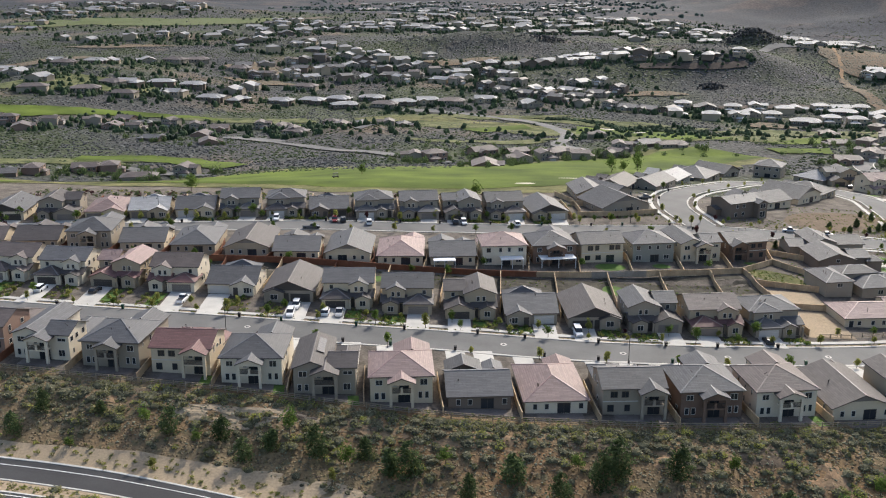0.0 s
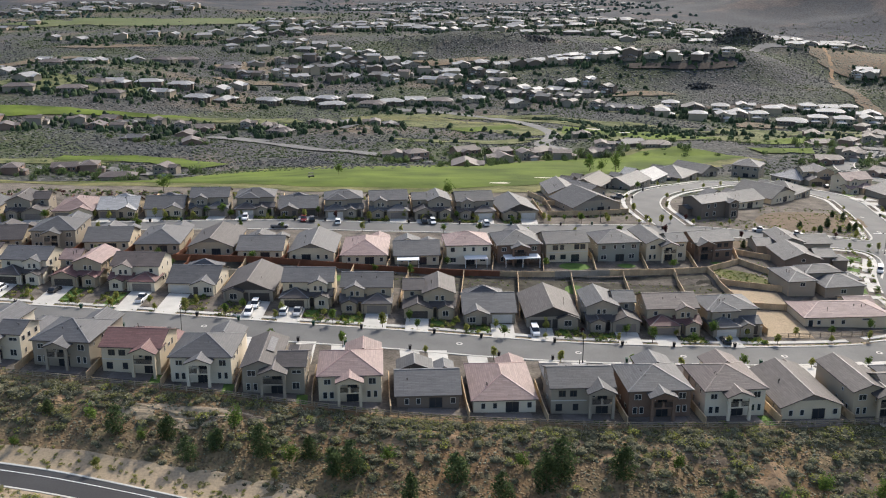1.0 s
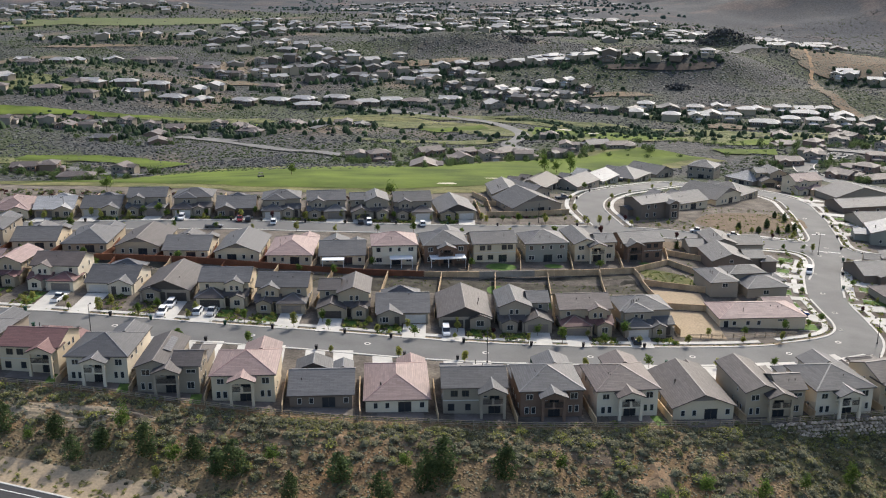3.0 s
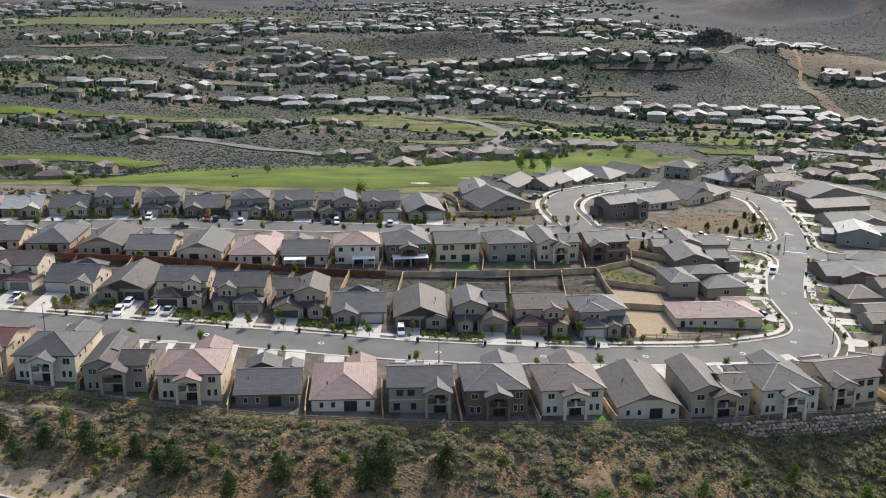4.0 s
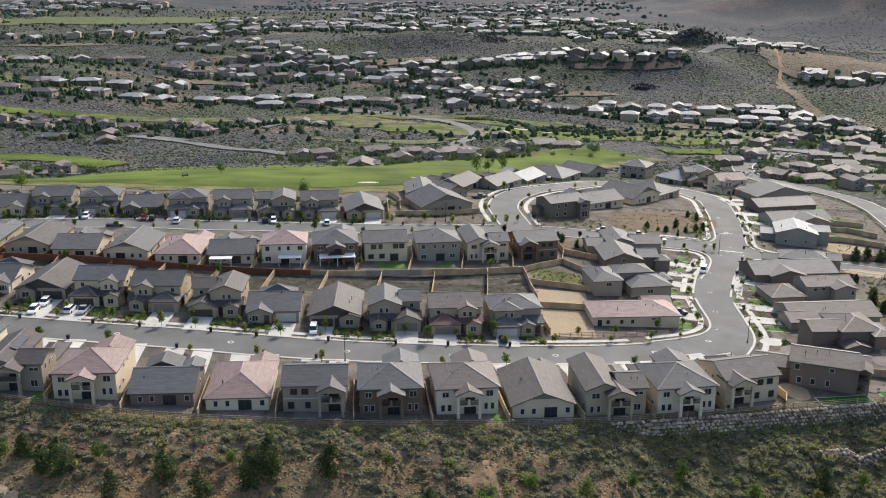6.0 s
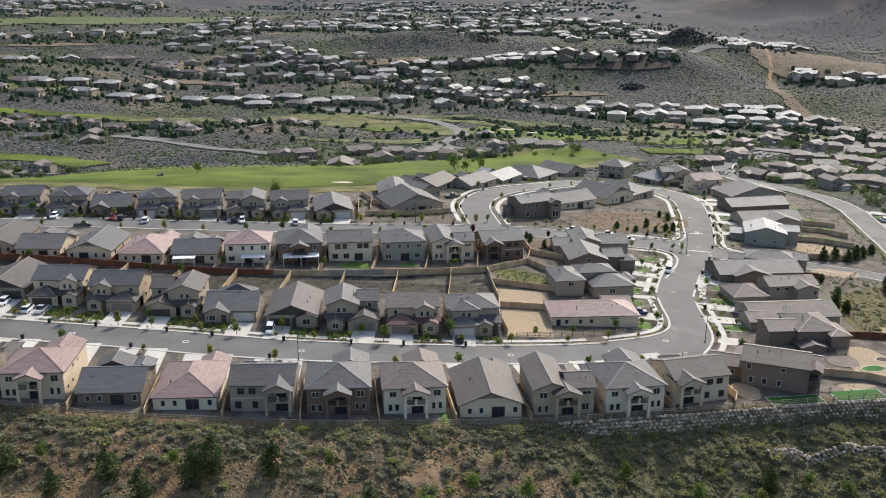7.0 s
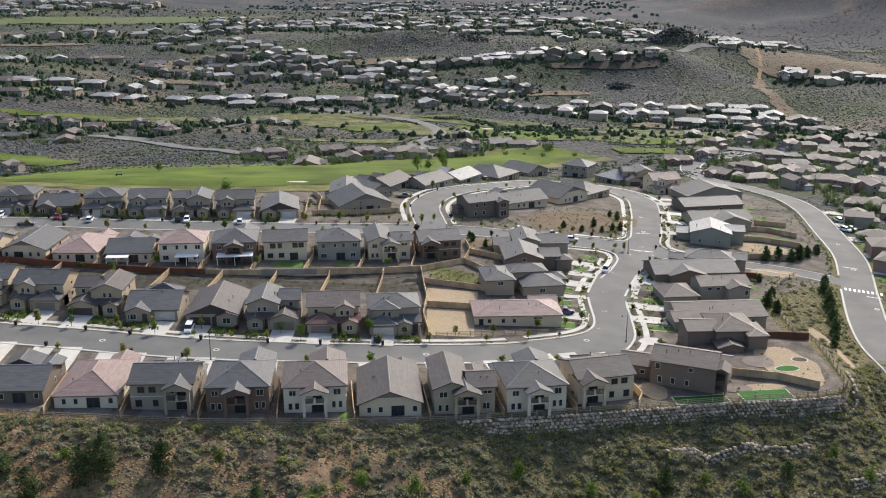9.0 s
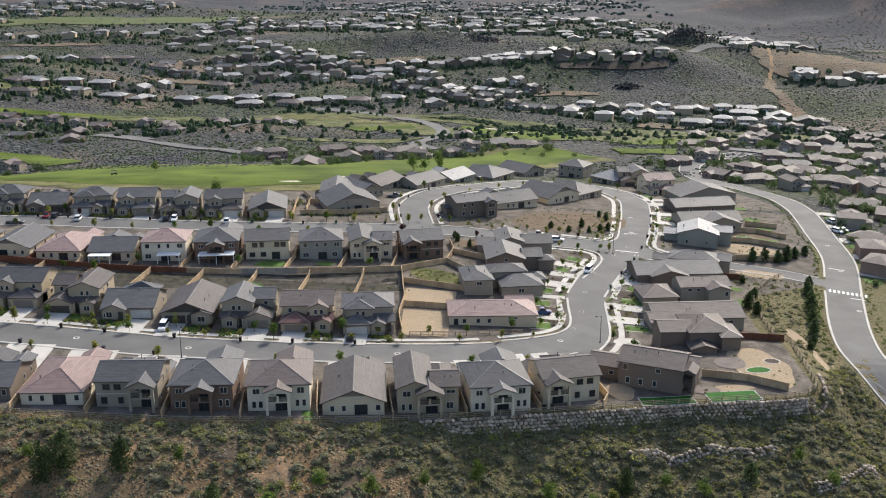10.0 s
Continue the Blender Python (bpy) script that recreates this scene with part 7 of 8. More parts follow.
village([(437, 1041), (449, 1050), (460, 1041), (471, 1021), (482, 1005), (500, 1002), (513, 985), (492, 1024), (530, 990)], BRIGHT, -20, 15, 13)
village([(391, 1108), (418, 1134), (446, 1126), (362, 1150), (392, 1160), (430, 1170), (310, 1170)], BRIGHT, -10, 12, 15)
FAR_C = [(-416, 1159), (-367, 1145), (-333, 1148), (-305, 1157), (-279, 1160), (-232, 1132), (-215, 1149), (-196, 1202), (-177, 1218), (-174, 1123), (-156, 1146), (-130, 1131), (-117, 1096), (-97, 1080), (-80, 1075), (-267, 1190), (-228, 1192), (-225, 1078), (-453, 1179), (-195, 1082), (-20, 1060), (-150, 1090)]
FAR_A = [(217, 1282), (187, 1274), (165, 1286), (136, 1294), (109, 1285), (78, 1304), (45, 1314), (16, 1314), (-6, 1302), (55, 1367), (108, 1366), (142, 1354), (188, 1395), (208, 1424), (271, 1338), (290, 1312), (308, 1294), (332, 1343), (335, 1290), (371, 1349), (395, 1360), (408, 1330), (399, 1291), (368, 1232), (395, 1216), (430, 1212), (429, 1271), (462, 1244), (480, 1224), (482, 1170), (374, 1262), (320, 1429), (248, 1499), (221, 1517), (198, 1512), (164, 1461), (274, 1528)]
FAR_B = [(-585, 1333), (-560, 1345), (-575, 1413), (-550, 1430), (-522, 1398), (-508, 1426), (-489, 1455), (-464, 1435), (-448, 1469), (-419, 1465), (-378, 1436), (-349, 1452), (-316, 1448), (-287, 1468), (-249, 1436), (-219, 1453), (-166, 1289), (-146, 1307), (-125, 1324), (-103, 1310), (-80, 1300), (-59, 1343), (-36, 1334), (-21, 1307), (-212, 1259), (-185, 1270), (-144, 1358), (-112, 1374), (-84, 1380), (-45, 1377)]
rnd = random.Random(16)
TOWN = [(x0 + (x1 - x0) * rnd.random(), y0 + (y1 - y0) * rnd.random()) for x0, x1, y0, y1, n in ((-700, -560, 1560, 1720, 24), (-560, -420, 1640, 1760, 14), (-130, 60, 1330, 1640, 26), (40, 330, 1180, 1640, 34), (-250, -90, 1220, 1400, 16), (300, 420, 1180, 1330, 12), (400, 520, 1150, 1260, 8), (-160, 300, 1780, 2250, 46), (-260, 420, 2250, 3000, 90)) for _ in range(n)]
far_village([(x, y) for x, y in FAR_A + FAR_C + TOWN + FAR_B if ((x + 420) / 150) ** 2 + ((y - 1465) / 115) ** 2 > 1], BRIGHT, 14)
for ob in KINDS:
    if KINDS.index(ob) not in used:
        for o in (*ob.children_recursive, ob):
            bpy.data.objects.remove(o)


# dark rock outcrops on the far hill
def outcrop(x, y, rx, ry, n, seed):
    rnd = random.Random(seed)
    verts, faces = [], []
    for _ in range(n):
        a, r = rnd.uniform(0, 6.283), rnd.random() ** 0.6
        px, py = x + math.cos(a) * rx * r, y + math.sin(a) * ry * r
        s = rnd.uniform(2.0, 5.0) * (1.2 - 0.7 * r)
        mesh = rnd.choice(STONES)
        m = pose(px, py, land(px, py) + s * 0.25 + (1 - r) * 2.0, rnd.uniform(0, 360), rnd.uniform(0, 360), rnd.uniform(0, 360)) @ Matrix.Scale(s, 4)
        start = len(verts)
        verts += [tuple(m @ v.co) for v in mesh.vertices]
        faces += [[start + j for j in f.vertices] for f in mesh.polygons]
    mesh = bpy.data.meshes.new("outcrop")
    mesh.from_pydata(verts, [], faces)
    mesh.materials.append(DARK_ROCK)
    tagged(new("outcrop", mesh), "dark heap of boulders on the far hillside", "rocks", kind="stuff")


DARK_ROCK = material("dark_rock", (0.07, 0.067, 0.064), 0.95, 0.3, 3.0, 0.2, 0.8, 0.4)
outcrop(247, 935, 15, 9, 70, 1)
outcrop(336, 1122, 36, 20, 230, 2)
outcrop(110, 1140, 22, 12, 70, 3)


# ---- plants ----
def leaf_cloud(rnd, clumps, per, size, flat=0.8):
    """Vertices and faces of many small leaf sprays round the given clump centres (x, y, z, r)."""
    verts, faces = [], []
    for cx, cy, cz, r in clumps:
        for _ in range(per):
            d = Vector((rnd.gauss(0, 1), rnd.gauss(0, 1), rnd.gauss(0, 1))).normalized() * r * rnd.uniform(0.45, 1.08)
            c = Vector((cx + d.x, cy + d.y, cz + d.z * flat))
            a = Vector((rnd.gauss(0, 1), rnd.gauss(0, 1), rnd.gauss(0, 0.6))).normalized()
            b = a.cross(Vector((rnd.gauss(0, 1), rnd.gauss(0, 1), rnd.gauss(0, 1)))).normalized()
            s = size * rnd.uniform(0.6, 1.3)
            k = len(verts)
            verts += [c - a * s, c - b * s * 0.6, c + a * s, c + b * s * 0.6]
            faces.append((k, k + 1, k + 2, k + 3))
    return verts, faces


def mesh_of(name, verts, faces, mat):
    mesh = bpy.data.meshes.new(name)
    mesh.from_pydata([tuple(v) for v in verts], [], faces)
    mesh.materials.append(mat)
    return mesh


def trunk_mesh(h, r, rnd, limbs=4):
    bm = bmesh.new()

    def tube(p, q, r0, r1):
        d = q - p
        m = Matrix.Translation((p + q) / 2) @ d.to_track_quat("Z", "Y").to_matrix().to_4x4()
        bmesh.ops.create_cone(bm, cap_ends=False, segments=6, radius1=r0, radius2=r1, depth=d.length, matrix=m)

    tube(Vector((0, 0, -0.3)), Vector((0, 0, h)), r, r * 0.55)
    for i in range(limbs):
        a = i * 2.4 + rnd.uniform(-0.4, 0.4)
        tube(Vector((0, 0, h * rnd.uniform(0.6, 0.95))), Vector((math.cos(a) * h * 0.35, math.sin(a) * h * 0.35, h * rnd.uniform(1.25, 1.6))), r * 0.45, r * 0.12)
    return finish("trunk", bm, BARK)


def tree_kind(name, seed, mat, h, spread, crown_z, words, category="tree", narrow=False):
    """One tree with trunk and crown, kept below ground until it is set in place."""
    rnd = random.Random(seed)
    root = thing(name, pose(0, 0, -500), words, category)
    piece("trunk", trunk_mesh(h * 0.45, 0.045 + h * 0.008, rnd), root, Matrix.Identity(4))
    clumps = []
    if narrow:
        n = 11
        for i in range(n):
            t = i / (n - 1)
            r = spread * min(1.0, 1.15 * (1.0 - t) ** 0.55) * (0.75 + 0.25 * min(1, t * 4)) + 0.1
            for _ in range(4 if t < 0.75 else 2):
                a = rnd.uniform(0, 6.3)
                clumps.append((math.cos(a) * r * 0.55, math.sin(a) * r * 0.55, crown_z + (h - crown_z) * t, r * 0.62))
        v, f = leaf_cloud(rnd, clumps, 30, 0.14 + h * 0.018, 0.9)
    else:
        for _ in range(14):
            d = Vector((rnd.gauss(0, 1), rnd.gauss(0, 1), rnd.gauss(0, 1))).normalized() * rnd.uniform(0.3, 1.0)
            clumps.append((d.x * spread * 0.62, d.y * spread * 0.62, crown_z + (h - crown_z) * (0.5 + 0.42 * d.z), spread * rnd.uniform(0.3, 0.5)))
        v, f = leaf_cloud(rnd, clumps, 42, 0.11 + h * 0.018, 0.85)
    piece("crown", mesh_of("crown", v, f, mat), root, Matrix.Identity(4))
    return root


TREES = {
    "green": [tree_kind("street_tree", 11 + i, LEAF, 4.0 + 0.5 * i, 1.35 + 0.1 * i, 0.9, "small green street tree in leaf") for i in range(3)],
    "lime": [tree_kind("street_tree", 21 + i, LEAF_LIME, 3.2 + 0.4 * i, 1.1, 0.6, "young yellow-green street tree") for i in range(3)],
    "plum": [tree_kind("plum_tree", 31 + i, LEAF_PLUM, 3.2 + 0.4 * i, 1.1, 1.0, "small purple-leaved plum tree") for i in range(2)],
    "pine": [tree_kind("pine_tree", 41 + i, LEAF_DARK, 4.3 + 0.6 * i, 1.75 + 0.2 * i, 0.4, "dense dark green pine tree on the slope", narrow=True) for i in range(4)],
    "juniper": [tree_kind("juniper_tree", 51 + i, LEAF_DARK, 3.0 + 0.5 * i, 1.15, 0.2, "narrow dark green juniper tree", narrow=True) for i in range(2)],
    "broad": [tree_kind("broad_tree", 61 + i, LEAF, 4.4 + 0.6 * i, 2.3, 0.6, "rounded green tree on the slope") for i in range(3)],
}
planted = set()


def plant(kind, x, y, scale=1.0, seed=0):
    rnd = random.Random(int(x * 31 + y * 17) + seed)
    src = rnd.choice(TREES[kind])
    m = pose(x, y, land(x, y), 0, 0, rnd.uniform(0, 360))
    s = scale * rnd.uniform(0.85, 1.15)
    if src.name in planted:
        ob = copy_thing(src, m)
    else:
        planted.add(src.name)
        ob = src
        ob.matrix_basis = m
    ob.scale = (s, s, s * rnd.uniform(0.9, 1.1))


# slope above the dark road
for x, y, s in ((-32, 161.5, 1.0), (-51.9, 166, 0.95), (-66.5, 171, 0.7), (-23.6, 160.5, 1.05), (-42, 165.5, 0.9), (-10, 157, 1.2), (-6.5, 156, 1.0), (12.2, 156, 1.15), (31, 157, 1.2), (28, 154.5, 1.0), (42, 156.5, 1.25), (-14.5, 160, 0.9), (-78, 172, 0.7), (-82, 167, 0.8), (-37, 160, 0.8), (4, 151, 0.9), (20, 150, 1.0), (160, 171, 0.9), (60, 151, 0.9), (135, 166, 0.9)):
    plant("pine", x, y, s)
for x, y, s in ((-57, 168, 0.8), (-29, 164, 0.9), (-46, 163, 0.7), (-18, 158, 1.0), (0, 158, 0.9), (24, 158, 0.8), (78, 156, 1.0), (88, 154, 1.0), (52, 158, 0.8), (97, 159, 0.8), (107, 163, 0.9), (143, 167, 0.9), (120, 161, 1.0), (150, 165, 1.0), (128, 158, 1.0), (112, 153, 1.1), (70, 150, 1.1), (-70, 163, 0.6), (171, 176, 0.9), (176, 170, 1.0)):
    plant("broad", x, y, s)
for x, y in ((-53, 157.5), (-20, 153.5), (90, 150), (101, 155), (132, 161), (156, 163)):
    plant("lime", x, y, 1.0)
# kerbside and front gardens
rnd = random.Random(5)
for line, side, off, skip in ((ROAD_1, 1, 6.9, 9), (ROAD_1, 1, 11.5, 8), (ROAD_1, -1, 7.0, 13), (ROAD_2, 1, 6.6, 8), (ROAD_2, 1, 10.5, 6), (ROAD_2, -1, 6.4, 12), (MAIN[46:], -1, 7.4, 17), (MAIN[46:], 1, 7.0, 15), (MAIN[:46], 1, 7.2, 22), (MAIN[:46], -1, 7.2, 20), (MAIN[:36], -1, 13, 14), (MAIN[:30], 1, 12.5, 15)):
    path = offset_line(line, side * off)
    walked = rnd.uniform(0, 4)
    for p, q in zip(path, path[1:]):
        walked += (q - p).length
        if walked > skip and -150 < p.x < 200 and not (p.y > 300 and p.x > 150 and p.y < 318):
            walked = rnd.uniform(-2.5, 2.5)
            plant(rnd.choice(("lime", "lime", "lime", "green", "plum" if rnd.random() < 0.3 else "green")), p.x + rnd.uniform(-0.8, 0.8), p.y + rnd.uniform(-0.4, 0.4), rnd.uniform(0.6, 0.85) if p.x > 95 else rnd.uniform(0.65, 1.0))
for x, y in ((-71, 262), (-79, 258), (-66, 257), (-88, 262), (-96, 257), (10, 262), (-10, 258), (-45, 262.5), (0, 255), (38, 265), (75, 270), (-72, 343), (-78, 344), (-30, 342), (-18, 343), (5, 345)):
    plant("green", x, y, 0.9)
for x, y, s in ((203, 274, 1.3), (198.5, 256, 1.2), (194, 240, 1.1), (201.5, 266, 1.3), (200, 261, 1.3), (196.5, 249, 1.1), (207, 308, 1.5), (215.5, 316, 1.2), (199.5, 306, 1.3), (203.5, 305, 1.4), (211, 312, 1.3), (195, 304, 1.2), (182, 259, 1.2), (186, 281, 0.9), (205, 279, 1.2), (192, 234, 0.9), (189.5, 229, 0.9), (186, 268, 1.0), (183, 254, 1.1)):
    plant("juniper", x, y, s)
for x, y in ((145, 327), (149, 329), (152, 331), (143, 333), (138, 326), (132, 329), (153, 345), (151, 350), (108, 305), (100, 306), (113, 303), (104, 300), (99, 310)):
    plant("juniper", x, y, 0.8)
for x, y in ((76, 452), (81.5, 451), (88, 452), (-39, 428), (-95, 352), (10, 350)):
    plant("broad", x, y, 1.6)


# ---- shrubs and scrub, too many to count ----
def lump(rnd, sides=6):
    """A squat uneven bush of few faces."""
    v = [(math.cos(i * 6.283 / sides) * rnd.uniform(0.75, 1.15), math.sin(i * 6.283 / sides) * rnd.uniform(0.75, 1.15), rnd.uniform(-0.05, 0.15)) for i in range(sides)]
    v += [(math.cos((i + 0.5) * 6.283 / sides) * rnd.uniform(0.5, 0.85), math.sin((i + 0.5) * 6.283 / sides) * rnd.uniform(0.5, 0.85), rnd.uniform(0.45, 0.75)) for i in range(sides)]
    v.append((rnd.uniform(-0.15, 0.15), rnd.uniform(-0.15, 0.15), rnd.uniform(0.75, 1.0)))
    f = []
    for i in range(sides):
        j = (i + 1) % sides
        f += [(i, j, sides + i), (j, sides + j, sides + i), (sides + i, sides + j, 2 * sides)]
    return np.array(v), np.array(f)


def spray(rnd, n):
    v, f = leaf_cloud(rnd, [(0, 0, 0.42, 0.62), (0.3, 0.2, 0.3, 0.45), (-0.3, -0.15, 0.32, 0.45)], n, 0.24, 0.75)
    return np.array([tuple(p) for p in v]), np.array(f)


def scatter(name, kinds, spots, mat, words, category, sink=0.1):
    """One mesh of many plants; spots: x, y, size, height."""
    rnd = random.Random(len(spots))
    verts, faces, start = [], [], 0
    for x, y, s, h in spots:
        v, f = kinds[rnd.randrange(len(kinds))]
        a = rnd.uniform(0, 6.283)
        c, sn = math.cos(a), math.sin(a)
        z = land(x, y) - sink * s
        verts.append(np.column_stack(((v[:, 0] * c - v[:, 1] * sn) * s + x, (v[:, 0] * sn + v[:, 1] * c) * s + y, v[:, 2] * s * h + z)))
        faces.append(f + start)
        start += len(v)
    if not verts:
        return None
    mesh = bpy.data.meshes.new(name)
    mesh.from_pydata(np.concatenate(verts).tolist(), [], np.concatenate(faces).tolist())
    mesh.materials.append(mat)
    return tagged(new(name, mesh), words, category, kind="stuff")


rnd = random.Random(3)
SPRAYS = [spray(rnd, 11) for _ in range(8)]
LUMPS = [lump(rnd) for _ in range(10)]
PAVED = np.array([(p.x, p.y, 7.5) for line in (ROAD_1, MAIN, ROAD_2, EAST, LANE) for p in line] + [(p.x, p.y, 4.2) for p in SOUTH] + [(p.x, p.y, 3.4) for p in offset_line(SOUTH, 7.0)])
OPEN = np.array([(x, y, 11.0) for x, y in HOUSE_SPOTS] + [(p.x, p.y, 42.0) for p in smooth_line(FAIR_1, 12)] + [(p.x, p.y, 20.0) for p in smooth_line(FAIR_2, 10)])


def free(x, y, table):
    return bool(np.all((table[:, 0] - x) ** 2 + (table[:, 1] - y) ** 2 > table[:, 2] ** 2))


# the slope in the foreground
grey, green, gold, dry = [], [], [], []
for _ in range(12500):
    x = rnd.uniform(-130, 215)
    edge = lerp_table(CREST, x)
    y = edge - 0.8 - rnd.random() ** 1.1 * 44
    if not free(x, y, PAVED):
        continue
    thick = noise.noise((x / 11, y / 7, 4.0)) + 0.25 * ramp(x, 60, 140) + 0.12 - 0.34 * ramp(edge - y, 5, 14) * (1 - ramp(x, 70, 130))
    if thick < rnd.uniform(-0.42, 0.4):
        continue
    s = (0.35 + 0.95 * rnd.random() ** 2.2) * (1 + 0.3 * thick)
    pick = rnd.random() + 0.35 * ramp(x, 50, 130) + 0.5 * noise.noise((x / 6, y / 6, 12.0))
    (dry if pick < 0.22 else grey if pick < 0.68 else green if pick < 1.1 else gold).append((x, y, s * (0.6 if pick < 0.22 else 1.0), rnd.uniform(0.7, 1.1)))
for k in range(560):
    x = rnd.uniform(-118, 130)
    if noise.noise((x / 7, 3.0, 11.0)) < 0.22 - 0.5 * ramp(x, -30, 20):
        continue
    grey.append((x, lerp_table(CREST, x) - rnd.uniform(0.8, 4.5), rnd.uniform(0.5, 1.0), 0.9)) if k % 2 else green.append((x, lerp_table(CREST, x) - rnd.uniform(0.8, 3.5), rnd.uniform(0.5, 1.0), 1.0))
# the larger bushes, thickest under the crest and below the rock wall
BUSHES = []
for _ in range(7):
    clumps = [(rnd.uniform(-0.6, 0.6), rnd.uniform(-0.6, 0.6), rnd.uniform(0.25, 0.5), rnd.uniform(0.35, 0.55)) for _ in range(6)]
    bv, bf = leaf_cloud(rnd, clumps, 20, 0.13, 0.85)
    BUSHES.append((np.array([tuple(p) for p in bv]), np.array(bf)))
big = {"grey": [], "olive": [], "gold": []}
for _ in range(2300):
    x = rnd.uniform(-125, 208)
    y = lerp_table(CREST, x) - 1.0 - rnd.random() ** 1.7 * 34
    if not free(x, y, PAVED) or noise.noise((x / 9, y / 6, 31.0)) - 0.22 * ramp(lerp_table(CREST, x) - y, 5, 14) * (1 - ramp(x, 70, 130)) < rnd.uniform(-0.55, 0.3):
        continue
    v = rnd.random() + 0.5 * noise.noise((x / 12, y / 12, 41.0))
    big["grey" if v < 0.4 else "olive" if v < 0.85 else "gold"].append((x, y, rnd.uniform(0.8, 1.9), rnd.uniform(0.6, 0.95)))
for _ in range(170):
    x, y = rnd.uniform(184, 204), rnd.uniform(200, 288)
    if free(x, y, PAVED):
        big[rnd.choice(("grey", "olive", "olive"))].append((x, y, rnd.uniform(0.6, 1.3), rnd.uniform(0.6, 0.95)))
# a dark lump added in each bush, for body and inner shade
scatter("bush_stems", LUMPS, [(x, y, s * 0.78, h * 0.85) for group in (*big.values(), [b for b in grey + green + gold if b[2] > 0.55]) for x, y, s, h in group], BUSH_CORE, "dark solid lumps added inside the slope bushes for body and shade", "brush")
scatter("large_sagebrush", BUSHES, big["grey"], SAGE, "large pale grey-green sagebrush on the slope", "sagebrush")
scatter("large_brush", BUSHES, big["olive"], SAGE_GREEN, "large olive green bushes on the slope", "brush")
scatter("large_rabbitbrush", BUSHES, big["gold"], LEAF_LIME, "large yellow-green bushes on the slope", "brush")
scatter("sagebrush", SPRAYS, grey, SAGE, "grey-green sagebrush on the dry slope", "sagebrush")
scatter("green_brush", SPRAYS, green, SAGE_GREEN, "low green brush on the dry slope", "brush")
scatter("dry_grass", SPRAYS, dry, DRY_GRASS, "tufts of dry tan grass on the slope", "grass")
scatter("rabbitbrush", SPRAYS, gold, LEAF_LIME, "yellow-green rabbitbrush on the slope", "brush")
# clods and tiny tufts between the bushes
CLODS = [lump(rnd, 4) for _ in range(8)]
tufts = {"sage": [], "tan": [], "brown": []}
for _ in range(20000):
    x = rnd.uniform(-125, 205)
    y = lerp_table(CREST, x) - 0.6 - rnd.random() ** 1.2 * 36
    if free(x, y, PAVED):
        v = rnd.random() + 0.5 * noise.noise((x / 8, y / 8, 21.0))
        tufts["sage" if v < 0.45 else "tan" if v < 0.78 else "brown"].append((x, y, rnd.uniform(0.14, 0.36), rnd.uniform(0.5, 1.0)))
scatter("low_sage", CLODS, tufts["sage"], LOW_SAGE, "tiny grey-green tufts on the dry slope", "tufts")
scatter("grass_tufts", CLODS, tufts["tan"], DRY_GRASS, "tiny dry grass tufts on the slope", "tufts")
scatter("clods", CLODS, tufts["brown"], SOIL, "brown clods of earth on the slope", "clods")
small = []
for off, n, wide in ((6.4, 5, 2.6), (-5.1, 5, 1.1)):
    for p in offset_line(SOUTH, off):
        for _ in range(n):
            small.append((p.x + rnd.uniform(-1.5, 1.5), p.y + rnd.uniform(-wide, wide), rnd.uniform(0.35, 0.9), 0.9))
scatter("verge_shrubs", SPRAYS, small[::2], LEAF_LIME, "small yellow-green shrubs on the sandy verge", "shrub")
scatter("verge_shrubs", SPRAYS, small[1::2], SAGE_GREEN, "small dark shrubs on the sandy verge", "shrub")
# gardens
beds = {"a": [], "b": [], "c": []}
for x, y, turn, flip, grass in FRONTS_2 + FRONTS_4:
    reach = to_street(ROAD_1 if y < 280 else ROAD_2, x, y) + 7.6
    for _ in range(40):
        u, v = -flip * rnd.uniform(0.4, 6.4), rnd.uniform(reach, -0.5)
        beds[rnd.choice("aabcc")].append((x + u, y + v + u * math.sin(radians(turn)), rnd.uniform(0.35, 1.05), rnd.uniform(0.8, 1.3)))
for line, off in ((ROAD_1, 6.75), (ROAD_2, 6.2)):
    for p in offset_line(line, off):
        if -150 < p.x < 110:
            for _ in range(3):
                beds[rnd.choice("ab")].append((p.x + rnd.uniform(-1.5, 1.5), p.y + rnd.uniform(-0.3, 0.3), rnd.uniform(0.2, 0.5), rnd.uniform(0.8, 1.2)))
for off, n in ((7.4, 4), (-7.4, 2)):
    for p in offset_line(EAST, off):
        if 226 < p.y < 440:
            for _ in range(n):
                beds[rnd.choice("ab")].append((p.x + rnd.uniform(-0.8, 0.8), p.y + rnd.uniform(-1.6, 1.6), rnd.uniform(0.3, 0.8), rnd.uniform(0.8, 1.2)))
for x, y, turn in SOUTH_LOTS:
    for _ in range(17):
        u = rnd.uniform(-6.8, 6.8)
        beds[rnd.choice("aabc")].append((x + u, lerp_table(CREST, x + u) + rnd.uniform(0.8, 2.4), rnd.uniform(0.25, 0.7), rnd.uniform(0.8, 1.2)))
for corner in CORNERS:
    for p in offset_line(corner, -1.0):
        beds[rnd.choice("abc")].append((p.x + rnd.uniform(-0.4, 0.4), p.y + rnd.uniform(-0.4, 0.4), rnd.uniform(0.25, 0.5), 0.9))
